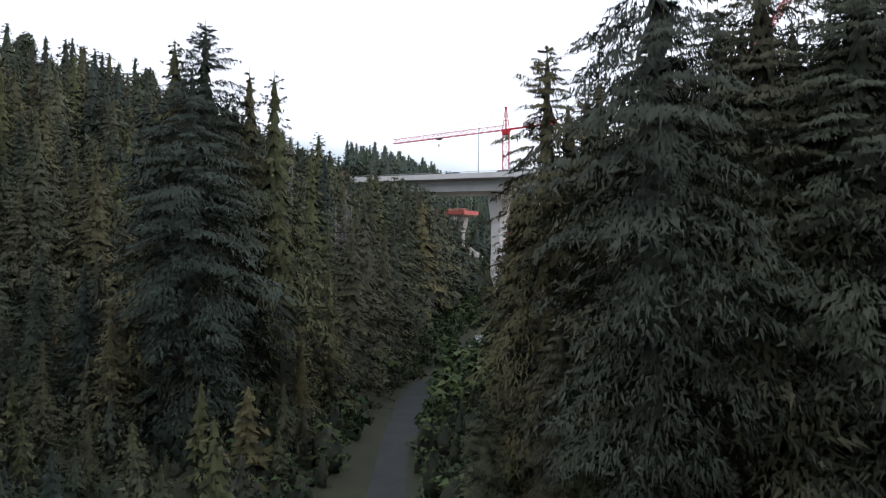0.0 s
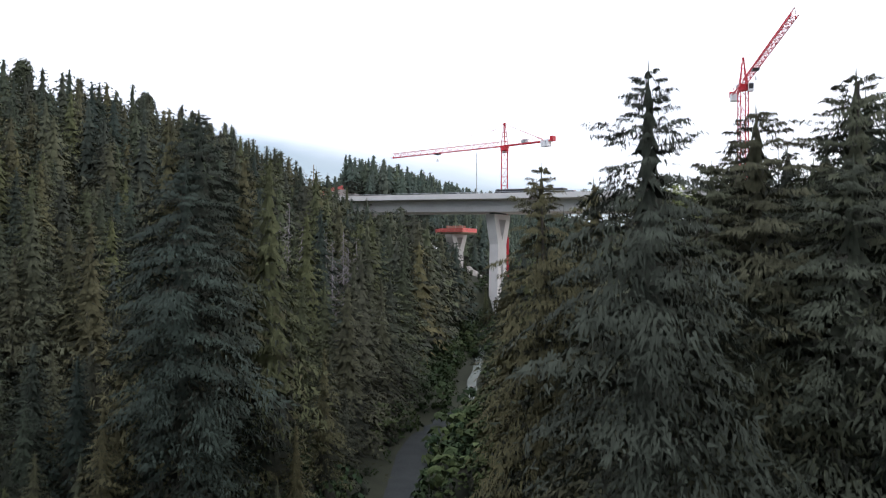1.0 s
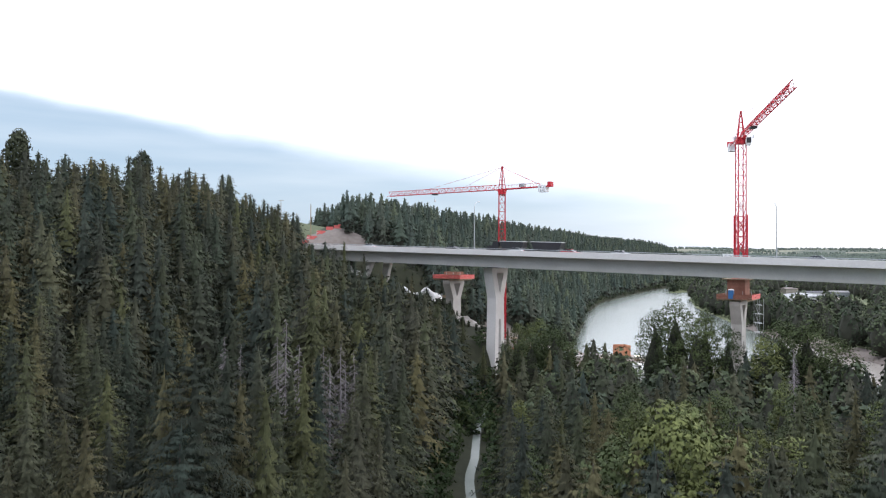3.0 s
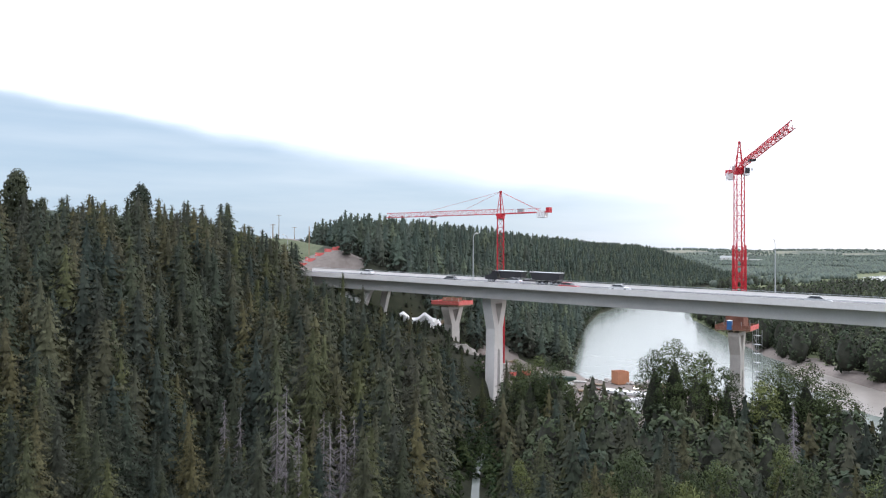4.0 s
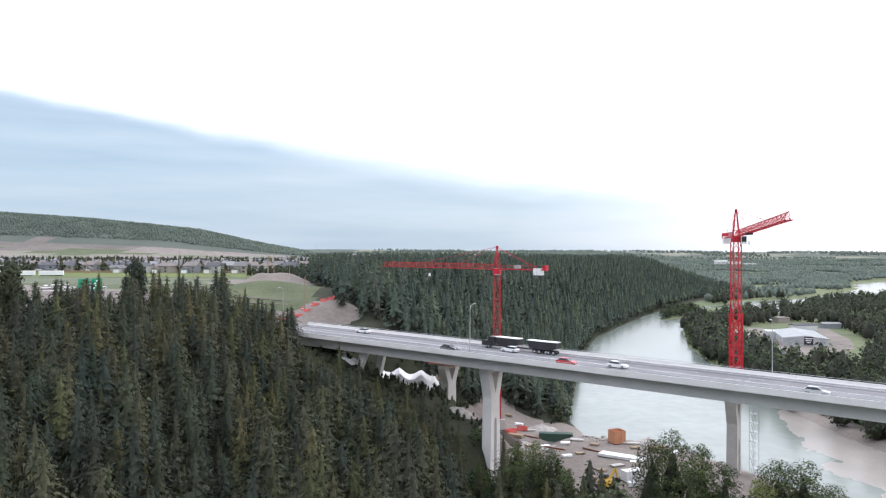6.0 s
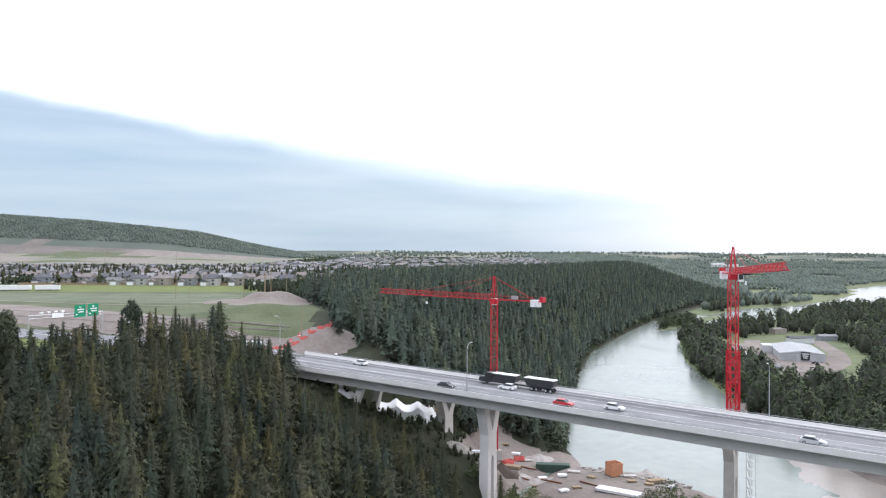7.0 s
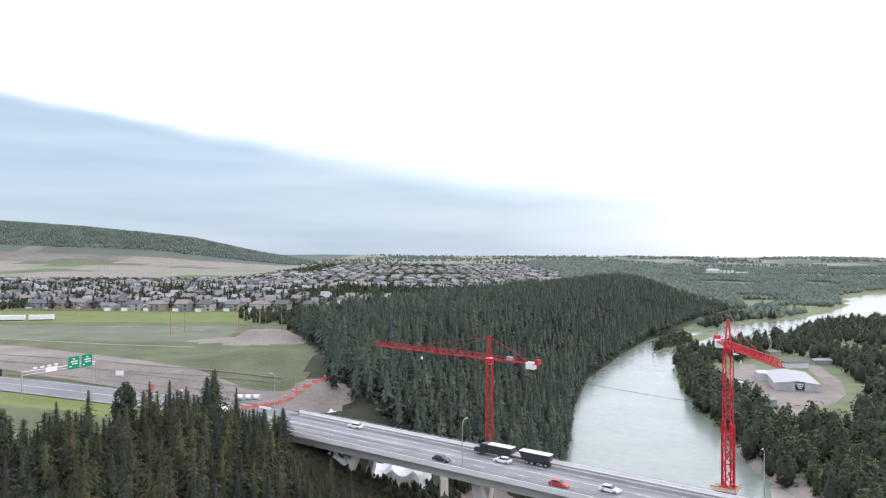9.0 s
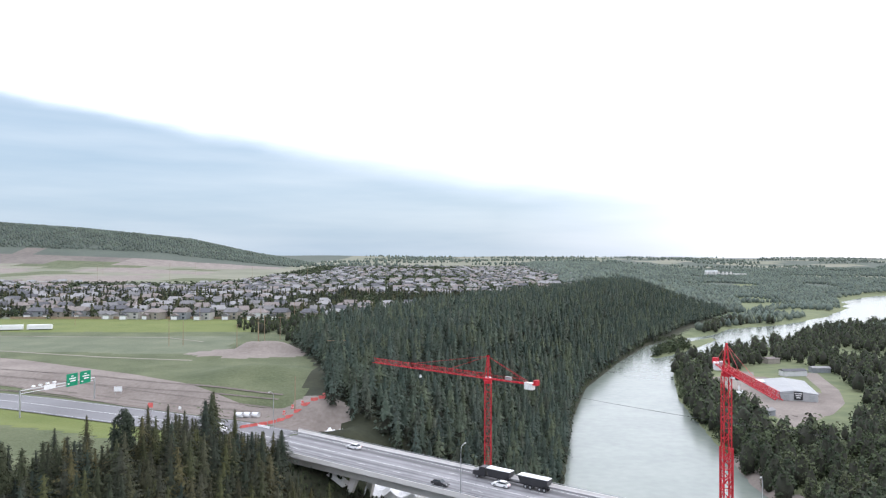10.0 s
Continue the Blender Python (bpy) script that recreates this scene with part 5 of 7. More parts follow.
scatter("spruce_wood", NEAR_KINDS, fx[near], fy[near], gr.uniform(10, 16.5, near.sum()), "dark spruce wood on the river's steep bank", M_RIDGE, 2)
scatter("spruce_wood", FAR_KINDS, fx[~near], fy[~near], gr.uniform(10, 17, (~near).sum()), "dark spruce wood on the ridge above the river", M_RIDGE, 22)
vx, vy = forest_points(3, 150, 40, 215, 4.8, 13, lambda x, y: clear(x, y) & (x > 0.085 * y) & (y < 168) & (x < 78))
k = apart_from(vx, vy, 2.4)
vx, vy = vx[k], vy[k]
order = np.argsort(np.hypot(vx, vy))
for n, i in enumerate(order[:130]):
    leafy = gr.uniform() < (0.34 if vy[i] > 55 else 0.12)
    if leafy:
        plant(BROAD[gr.integers(3)], "poplar", vx[i], vy[i], gr.uniform(11, 15.5) if vy[i] < 80 else gr.uniform(9, 14), gr.uniform(0, 6.28), "light green broadleaf poplar among the spruces", "tree", "valley poplars", gr.uniform(0.6, 0.9))
    else:
        plant(SPRUCE_MID[gr.integers(7)], "spruce", vx[i], vy[i], gr.uniform(13, 18) if vy[i] < 80 else gr.uniform(10, 16), gr.uniform(0, 6.28), "pointed spruce in the valley bottom", "tree", "valley spruces", gr.uniform(0.95, 1.3))
rest = order[130:]
leafy = gr.uniform(0, 1, len(rest)) < 0.38
scatter("valley_wood", NEAR_KINDS, vx[rest[~leafy]], vy[rest[~leafy]], gr.uniform(8, 14, (~leafy).sum()), "spruces in the valley bottom", M_SPRUCE_FAR, 3)
scatter("valley_wood", ROUND_FINE, vx[rest[leafy]], vy[rest[leafy]], gr.uniform(7, 12, leafy.sum()), "leafy poplars and willows in the valley bottom", M_LEAF_FAR, 55)
for i, (x, y, h, w) in enumerate([(44.2, 138, 20.6, 0.62), (49, 136, 19.0, 0.6), (41, 140, 18.4, 0.6), (46.5, 133, 17.5, 0.7), (52, 133, 16.5, 0.7), (60, 130, 17.2, 0.75), (63.5, 128, 17.6, 0.75), (56, 127, 15.0, 0.8), (66, 123, 15.0, 0.8),
                                  (20, 150, 16.0, 0.7), (16.6, 152, 15.0, 0.65), (23.2, 147, 15.0, 0.7), (18.5, 146, 13.5, 0.8), (25, 142, 12.5, 0.8)]):
    plant(BROAD[i % 3], "poplar", x, y, h, i * 1.9, "tall leafy poplar at the edge of the building site", "tree", "site poplars", w * 1.45)
for i, (x, y, tip) in enumerate([(13.8, 43, 22.4), (16.8, 45.5, 21.4), (11.8, 45, 19.6), (9.4, 37.5, 18.6), (19.5, 50, 18.6), (23.4, 75, 16.4), (27, 78, 16.4), (30.5, 80, 16.8), (20.5, 72, 15.0), (42, 90, 16.0), (8.2, 62, 15.2)]):
    by_tip(BROAD[(1, 0, 2)[i % 3]], "poplar", x, y, tip, i * 1.3, "tall yellow-green poplar standing out among the spruces", "valley poplars", 0.95 if y < 48 else 0.78)
for i, (x, y, tip) in enumerate([(16.3, 172.5, 15.5), (10.5, 168, 12.0), (50, 104, 19.5), (52, 108, 18.0), (30, 90, 19)]):
    by_tip(DEAD if i in (2, 3) else SPRUCE_MID[i], "dead_spruce" if i in (2, 3) else "spruce", x, y, tip, i, "bare grey dead spruce in the valley wood" if i in (2, 3) else "single spruce near the bridge pier", "", 1.0)
YARD = [(206, 560), (186, 450), (174, 352), (196, 346), (236, 396), (262, 440), (282, 490), (310, 575), (300, 612), (270, 600), (250, 575)]
rx, ry = forest_points(112, 900, 60, 980, 7.8, 14, lambda x, y: clear(x, y) & (x > np.interp(y, TOE_Y, TOE_X) + 40) & ~inside(YARD, x, y) & ~inside(ISLAND, x, y)
                       & ((waves(x, y, 140, 31) > -0.5) | (away(RIVER, x, y, True) < 30)))
k = (np.hypot(rx, ry) < 480) | (gr.uniform(0, 1, len(rx)) < 0.5)
rx, ry = rx[k], ry[k]
near = np.hypot(rx, ry) < 360
scatter("broadleaf_wood", ROUND_FINE, rx[near], ry[near], gr.uniform(8, 14, near.sum()), "rounded broadleaf trees across the river", M_LEAF_FAR, 4)
scatter("broadleaf_wood", ROUND_PARK, rx[~near], ry[~near], gr.uniform(8, 14, (~near).sum()), "broadleaf trees in the park beyond the river", M_LEAF_FAR, 5)
sx, sy = forest_points(100, 420, 60, 800, 3.0, 33, lambda x, y: ~inside(RIVER, x, y) & (away(RIVER, x, y, True) < 7) & (x > np.interp(y, TOE_Y, TOE_X) + 30) & ~((y > 130) & (y < 300)))
scatter("bank_shrubs", ROUND_FAR, sx, sy, gr.uniform(1.5, 4, len(sx)), "low green shrubs along the far bank", M_LEAF_FAR, 34, 0.4)
lx, ly = forest_points(40, 420, 240, 960, 3.2, 53, lambda x, y: ~inside(RIVER, x, y) & (away(RIVER, x, y, True) < 7) & (x < np.interp(y, TOE_Y, TOE_X) + 30))
scatter("bank_shrubs", ROUND_FAR, lx, ly, gr.uniform(1.2, 4.5, len(lx)), "dark shrubs along the steep bank", M_LEAF_FAR, 54, 0.4)
ix, iy = forest_points(195, 350, 640, 840, 4.5, 15, lambda x, y: inside(ISLAND, x, y) & (away(ISLAND, x, y, True) > 3.5) & (x < 262))
scatter("island_trees", ROUND_FAR, ix, iy, gr.uniform(5, 10, len(ix)), "bushes and small trees on the river island", M_LEAF_FAR, 6)
bx, by = forest_points(-12, 150, 20, 260, 1.9, 16, lambda x, y: (away(TRAIL, x, y) > 1.75) & ((away(CREEK, x, y) > 2.2) | (y > 128) & (y < 190) | (y < 80)) & ~inside(RIVER, x, y) & ~inside(SITE, x, y)
                       & ((away(TRAIL, x, y) < 6.5) | (away(CREEK, x, y) < 7)))
wx0, wy0 = forest_points(-48, 26, 12, 75, 1.9, 35, lambda x, y: (away(TRAIL, x, y) > 2.2) & (away(CREEK, x, y) > 1.2) & (np.abs(x) < 0.7 * y + 3) & (np.hypot(x, y) > 20))
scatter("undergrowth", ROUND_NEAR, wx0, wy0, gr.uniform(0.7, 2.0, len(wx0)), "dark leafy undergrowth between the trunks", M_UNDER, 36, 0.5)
near = by < 48
scatter("shrubs", ROUND_NEAR, bx[near], by[near], gr.uniform(0.8, 2.8, near.sum()), "leafy green shrubs along the trail", M_SHRUB, 7, 0.5)
scatter("shrubs", ROUND_FAR, bx[~near], by[~near], gr.uniform(0.9, 3.6, (~near).sum()), "leafy green shrubs along the creek", M_SHRUB, 56, 0.5)
ux, uy = forest_points(-60, 24, 180, 270, 2.3, 17, lambda x, y: inside([(-48, 232), (-50, 214), (-30, 204), (-6, 196), (6, 204), (9, 224), (15, 234), (20, 250), (10, 264), (-30, 262)], x, y)
                       & (height(x, y) < 29.5) & (((x + 8.5) / 11) ** 2 + ((y - 219.5) / 8.5) ** 2 > 1) & (((x + 23.5) / 4.5) ** 2 + ((y - 209) / 3.5) ** 2 > 1))
ux2, uy2 = forest_points(-60, 20, 175, 262, 1.9, 65, lambda x, y: ((x * 0.8192 - (y - 183.3) * 0.5735) > -55) & ((x * 0.8192 - (y - 183.3) * 0.5735) < 4) & ((x * 0.5735 + (y - 183.3) * 0.8192) > -9) & ((x * 0.5735 + (y - 183.3) * 0.8192) < 26)
                          & (waves(x, y, 14, 66) > -0.35) & (((x + 8.5) / 11) ** 2 + ((y - 219.5) / 8.5) ** 2 > 1))
scatter("slope_shrubs", ROUND_NEAR, ux2, uy2, gr.uniform(0.5, 2.0, len(ux2)), "low green shrubs on the cut slope below the girder", M_SHRUB, 67, 0.5)
scatter("shrubs", ROUND_NEAR, ux, uy, gr.uniform(0.6, 2.8, len(ux)), "green shrubs on the slope under the bridge", M_SHRUB, 8, 0.4)

# ---- the town on the plateau ----
DOMES = [dome_tris(140 + i, (0.42, 0.34, 0.5)[i]) for i in range(3)]
TINY_ROUND = [leaf_tris(115 + i, 1.0, 0.5, 4, 3, 0.48, 0.1) for i in range(2)]
M_WALL = [material("house_siding", a, b, 0.3, 0.8, space="object") for a, b in (((0.36, 0.345, 0.32), (0.46, 0.45, 0.42)), ((0.24, 0.215, 0.185), (0.33, 0.30, 0.26)), ((0.50, 0.50, 0.50), (0.62, 0.62, 0.62)), ((0.19, 0.205, 0.22), (0.27, 0.285, 0.30)))]
M_ROOF = [material("roof_shingle", a, b, 0.5, 0.9, 0.02, 8.0, space="object") for a, b in (((0.13, 0.127, 0.128), (0.20, 0.196, 0.197)), ((0.17, 0.148, 0.137), (0.24, 0.21, 0.195)), ((0.075, 0.075, 0.082), (0.13, 0.13, 0.14)), ((0.22, 0.216, 0.216), (0.29, 0.286, 0.286)))]
M_PANE = material("window_glass", (0.03, 0.035, 0.04), (0.07, 0.08, 0.09), 1.0, 0.15, spec=0.5)


def roof_shape(w, d, h, e, hip):
    """Roof corners: eaves at 0, ridge at h, overhang e; hip is the ridge's setback."""
    x, y = w / 2 + e, d / 2 + e
    v = [(-x, -y, 0), (x, -y, 0), (x, y, 0), (-x, y, 0), (-x + hip, 0, h), (x - hip, 0, h), (-x, -y, -0.2), (x, -y, -0.2), (x, y, -0.2), (-x, y, -0.2)]
    f = [(0, 1, 5, 4), (2, 3, 4, 5), (1, 2, 5), (3, 0, 4), (6, 7, 1, 0), (7, 8, 2, 1), (8, 9, 3, 2), (9, 6, 0, 3), (9, 8, 7, 6)]
    return v, f


HOUSE = []
for i, (w, d, h, rh, hip, wing) in enumerate([(12, 9, 5.6, 2.6, 3.2, 1), (10, 10, 5.4, 3.0, 0.4, -1), (14, 9, 3.4, 2.4, 3.0, 1), (11, 8.5, 5.8, 2.8, 0.4, 1), (13, 10, 5.2, 2.6, 3.6, -1)]):
    wall = Build().box((0, 0, h / 2 - 0.4), (w, d, h + 0.8))
    wall.box((wing * w * 0.26, -d / 2 - 1.6, 1.4), (5.4, 3.3, 3.6))
    v, f = roof_shape(w, d, rh, 0.5, hip)
    roof = Build().add([(a, b, c + h) for a, b, c in v], f)
    v, f = roof_shape(3.3, 5.4, 1.6, 0.35, 0.2)
    roof.add([(b + wing * w * 0.26, a - d / 2 - 1.5, c + 3.2) for a, b, c in v], f)
    HOUSE.append(([wall.mesh("wall", m) for m in M_WALL], [roof.mesh("roof", m) for m in M_ROOF], w, d, h, wing))
PANE_MESH = Build().box((0, 0, 0), (1.6, 0.08, 1.3)).mesh("window", M_PANE)
DOOR_MESH = Build().box((0, 0, 0), (4.4, 0.08, 2.2)).mesh("garage_door", M_WHITE)


def house(x, y, rz, k, mw, mr):
    walls, roofs, w, d, h, wing = HOUSE[k]
    z = float(height(x, y))
    e = tagged(empty("house", (x, y, z), rz), "%s suburban house with a %s shingle roof" % (("cream", "tan", "white", "grey")[mw], ("grey", "brown", "dark", "pale grey")[mr]), "house", "town houses")
    part("wall", walls[mw], None, e)
    part("roof", roofs[mr], None, e)
    for px, pz in ((-w * 0.3, h - 1.5), (w * 0.3, h - 1.5), (-wing * w * 0.3, 1.4)):
        o = part("window", PANE_MESH, None, e)
        o.location = (px, -d / 2 - 0.03, pz)
    o = part("garage_door", DOOR_MESH, None, e)
    o.location = (wing * w * 0.26, -d / 2 - 3.27, 1.2)
    return e


hg = np.random.default_rng(17)
HX, HY, HR = [], [], []
row = 0
yy = 562.0
while yy < 2250:
    x0, x1 = -0.62 * yy - 40, float(np.interp(yy, TOE_Y, CREST_X)) - 26
    xx = x0 + hg.uniform(0, 10)
    step = 18.5 if yy < 1000 else 22
    while xx < min(x1, 900):
        cx_, cy_ = xx + hg.normal(0, 1.2), yy + 9 * math.sin(xx / 90 + row * 0.4) + hg.normal(0, 1.5)
        bare = yy > 1150 and yy < 1600 and xx < -300
        park = math.sin(xx / 130.0 + 1.7) * math.sin(yy / 105.0 + 0.6) > 0.66
        if not bare and not park and not (yy > 1550 and xx < -230) and hg.uniform() > 0.16:
            HX.append(cx_), HY.append(cy_), HR.append(hg.normal(0, 0.15) + (math.pi if row % 2 else 0) + 0.1 * math.cos(xx / 90))
        xx += step
    yy += (24 if row % 2 == 0 else 36) * (1.0 if yy < 1000 else 1.2)
    row += 1
HX, HY, HR = map(np.array, (HX, HY, HR))
order = np.argsort(np.hypot(HX, HY))
for i in order[:170]:
    house(HX[i], HY[i], HR[i], hg.integers(5), hg.integers(4), hg.integers(4))
rest = order[170:]
V, F, MI, n0 = [], [], [], 0
hz = height(HX[rest], HY[rest])
cube = [(3, 2, 1, 0), (0, 1, 5, 4), (1, 2, 6, 5), (2, 3, 7, 6), (3, 0, 4, 7)]
for i, z in zip(rest, hz):
    w, d, h, rh = hg.uniform(10, 14), hg.uniform(8, 10.5), hg.uniform(4.5, 6), hg.uniform(2.2, 3.2)
    ca, sa = math.cos(HR[i]), math.sin(HR[i])
    vv = [(sx * w / 2, sy * d / 2, k) for k in (-0.5, h) for sx, sy in ((-1, -1), (1, -1), (1, 1), (-1, 1))]
    rv_, rf_ = roof_shape(w, d, rh, 0.5, hg.choice([0.4, 3.0]))
    vv += [(a, b, c_ + h) for a, b, c_ in rv_]
    V += [(HX[i] + a * ca - b * sa, HY[i] + a * sa + b * ca, z + c_) for a, b, c_ in vv]
    F += [tuple(q + n0 for q in f) for f in cube] + [tuple(q + n0 + 8 for q in f) for f in rf_]
    MI += [int(hg.integers(0, 4))] * 5
    MI += [4 + int(hg.integers(0, 4))] * len(rf_)
    n0 += len(vv)
me = bpy.data.meshes.new("far_houses")
me.from_pydata(V, [], F)
for m in M_WALL + M_ROOF:
    me.materials.append(m)
me.polygons.foreach_set("material_index", MI)
tagged(new("far_houses", me), "rows of pale suburban houses reaching to the horizon", "houses", kind="stuff")
tx, ty = forest_points(-1000, 900, 556, 2300, 7.6, 18, lambda x, y: (x < np.interp(y, TOE_Y, CREST_X) - 14) & (x > -0.64 * y - 60) & ~((y > 1130) & (x < -310)))
lone = np.ones(len(tx), bool)
for c0 in range(0, len(tx), 400):
    dd = np.hypot(tx[c0:c0 + 400, None] - HX[None], ty[c0:c0 + 400, None] - HY[None])
    lone[c0:c0 + 400] = dd.min(1) > 6.0
tx, ty = tx[lone], ty[lone]
pick = gr.uniform(0, 1, len(tx))
near = ty < 900
for nm, kinds, sel, lo, hi, lab, mat, sd in (("garden_spruces", SMALL_CONE, near & (pick < 0.40), 7, 13, "dark garden spruces between the houses", M_SPRUCE_FAR, 40),
                                             ("garden_trees", SMALL_ROUND, near & (pick >= 0.40), 4.5, 8, "green garden trees between the houses", M_LEAF_FAR, 41),
                                             ("garden_trees", TINY_ROUND, ~near & (pick < 0.8), 4, 8, "green garden trees among the farther houses", M_LEAF_FAR, 47)):
    scatter(nm, kinds, tx[sel], ty[sel], gr.uniform(lo, hi, sel.sum()), lab, mat, sd)
ex, ey = forest_points(-190, -28, 395, 552, 7.0, 19, lambda x, y: inside([(-130, 520), (-118, 470), (-86, 440), (-70, 398), (-40, 392), (-30, 545), (-100, 548)], x, y))
scatter("field_edge_trees", ROUND_NEAR, ex, ey, gr.uniform(3, 7.5, len(ex)), "light green trees along the field's edge", M_SHRUB, 42)
fence = tagged(empty("garden_fence"), "long brown board fence behind the gardens", "fence")
b = Build()
px = None
for k in range(36):
    x = -300 + 8 * k
    y = 553 + 2.0 * math.sin(x / 40)
    p = Vector((x, y, float(height(x, y))))
    if px is not None:
        m = (p + px) / 2
        part("fence_panel", Build().box((m.x, m.y, m.z + 0.8), ((p - px).length - 0.1, 0.08, 1.9), math.atan2(p.y - px.y, p.x - px.x)), M_TIMBER, fence)
    px = p

# ---- the far hills and the valley beyond ----
hx, hy = forest_points(-2300, -430, 2300, 2950, 10.5, 20, lambda x, y: (y > 2400 + 45 * waves(x, y, 700, 21)) & (waves(x, y, 200, 24) > -0.55))
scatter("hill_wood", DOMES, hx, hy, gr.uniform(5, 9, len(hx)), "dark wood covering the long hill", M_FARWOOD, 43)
qx, qy = forest_points(330, 2400, 880, 3000, 11, 25, lambda x, y: (x > np.interp(y, TOE_Y, TOE_X) + 30) & (x < 0.72 * y + 60) & ~inside(RIVER, x, y) & (away(RIVER, x, y, True) > 8) & (waves(x, y, 330, 26) > -0.3) & ~inside(GOLF, x, y))
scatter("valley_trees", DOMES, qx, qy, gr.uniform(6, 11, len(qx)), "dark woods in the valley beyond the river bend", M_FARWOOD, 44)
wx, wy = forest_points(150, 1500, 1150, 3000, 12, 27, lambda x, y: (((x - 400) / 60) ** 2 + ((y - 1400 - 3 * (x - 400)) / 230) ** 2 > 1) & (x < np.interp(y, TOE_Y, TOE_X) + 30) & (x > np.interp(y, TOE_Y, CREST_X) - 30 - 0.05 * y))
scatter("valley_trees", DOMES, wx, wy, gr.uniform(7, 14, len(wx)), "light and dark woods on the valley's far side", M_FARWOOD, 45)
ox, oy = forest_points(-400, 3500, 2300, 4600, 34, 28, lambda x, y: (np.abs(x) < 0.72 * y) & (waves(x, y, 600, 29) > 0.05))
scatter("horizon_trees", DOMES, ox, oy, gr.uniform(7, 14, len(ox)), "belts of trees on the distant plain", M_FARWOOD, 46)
dam = tagged(empty("river_dam", (1060, 2600, float(height(1060, 2600)))), "pale concrete dam with piers far up the valley", "dam")
part("dam_wall", Build().box((0, 0, 4), (150, 6, 12), 0, 0.98), M_CONCRETE, dam)
for k in range(7):
    part("dam_pier", Build().box((-66 + 14 * k, -4, 7), (4, 10, 18)), M_CONCRETE, dam)
part("gate_house", Build().box((-50, 0, 17), (44, 8, 8)), M_WHITE, dam)

# ---- the warehouse across the river ----
M_SIDING = material("metal_siding", (0.40, 0.40, 0.41), (0.50, 0.50, 0.51), 0.2, 0.55)


def warehouse():
    e = tagged(empty("warehouse", (233.5, 473, float(height(233, 460))), -0.32), "low white metal warehouse with a dark signboard", "warehouse")
    w, d, h = 25, 52, 4.6
    part("wall", Build().box((0, 0, h / 2 - 0.5), (w, d, h + 1)), M_SIDING, e)
    v, f = roof_shape(d, w, 1.7, 0.5, 0.3)
    part("roof", Build().add([(-b, a, c + h) for a, b, c in v], f), M_SHED_ROOF, e, "pale ribbed metal roof")
    for k in range(12):
        part("roof_seam", Build().beam((-0.05, -d / 2 + 2 + 4.3 * k, h + 1.68), (w / 2 + 0.4, -d / 2 + 2 + 4.3 * k, h + 0.04), 0.09), M_SIDING, e)
        part("roof_seam", Build().beam((0.05, -d / 2 + 2 + 4.3 * k, h + 1.68), (-w / 2 - 0.4, -d / 2 + 2 + 4.3 * k, h + 0.04), 0.09), M_SIDING, e)
    part("signboard", Build().box((1.5, -d / 2 - 0.4, 3.2), (5, 0.4, 4.8)), M_DARK, e, "dark signboard on the front wall")
    for k in range(3):
        part("sign_bar", Build().box((1.5, -d / 2 - 0.65, 4.5 - 1.2 * k), (4.2 - k, 0.06, 0.55)), M_WHITE, e)
    for k in (-9, -5, 9):
        part("door", Build().box((k, -d / 2 - 0.06, 1.7), (3.0, 0.12, 3.4)), M_STEEL, e)
    part("annex", Build().box((-w / 2 - 3, 17, 2.4), (6, 14, 5.0)), M_SIDING, e)
    return e


M_SHED_ROOF = material("shed_roof", (0.28, 0.285, 0.29), (0.36, 0.365, 0.37), 0.1, 0.5, metal=0.1)
warehouse()
pv, pf = ribbon([(246, 566), (214, 490), (197, 436), (201, 402), (222, 412), (247, 444), (267, 486), (290, 556)], 11, 0.15, 4, 4.0)
tagged(new("parking", big_mesh("parking", pv, pf, M_EARTH)), "pale gravel yard round the warehouse", "yard", kind="structure")
for i, (x, y, w, d, h, rz) in enumerate([(196, 462, 9, 3, 3, 0.5), (190, 474, 8, 3, 3, 0.3), (272, 545, 18, 7, 4, 0.1), (300, 560, 14, 6, 3.5, 0.0), (322, 430, 22, 9, 4, 0.2), (286, 610, 12, 8, 4, 0.3), (238, 389, 12, 6, 3.2, 0.1), (190, 408, 6, 4, 3.0, 0.4)]):
    e = tagged(empty("shed", (x, y, float(height(x, y))), rz), "small pale outbuilding near the warehouse", "shed", "outbuildings")
    part("wall", Build().box((0, 0, h / 2 - 0.3), (w, d, h + 0.6)), M_SIDING if i < 2 else M_WALL[i % 4], e)
    v, f = roof_shape(w, d, 1.2, 0.3, 0.3)
    part("roof", Build().add([(a, b, c + h) for a, b, c in v], f), M_ROOF[i % 4] if i > 1 else M_SIDING, e)

# ---- vehicles on the bridge ----
M_TYRE = material("tyre_rubber", (0.015, 0.015, 0.016), (0.03, 0.03, 0.032), 3.0, 0.85)
PAINT = {n: material("car_paint_" + n, a, b, 0.5, 0.3, spec=0.5) for n, a, b in (("white", (0.7, 0.7, 0.7), (0.78, 0.78, 0.78)), ("silver", (0.4, 0.41, 0.42), (0.48, 0.49, 0.5)),
                                                                             ("red", (0.4, 0.02, 0.025), (0.5, 0.03, 0.035)), ("black", (0.02, 0.02, 0.022), (0.035, 0.035, 0.04)))}
TYRE_MESH = Build().tube((0, -0.11, 0), (0, 0.11, 0), 0.33, 0.33, 16).mesh("tyre", M_TYRE)
RIM_MESH = Build().tube((0, -0.12, 0), (0, 0.12, 0), 0.19, 0.19, 10).mesh("rim", M_STEEL)


def wheel(e, x, y, r=0.33):
    o = part("tyre", TYRE_MESH, None, e)
    o.location, o.scale = (x, y, r), (r / 0.33, 1.0, r / 0.33)
    q = part("rim", RIM_MESH, None, o)
    return o


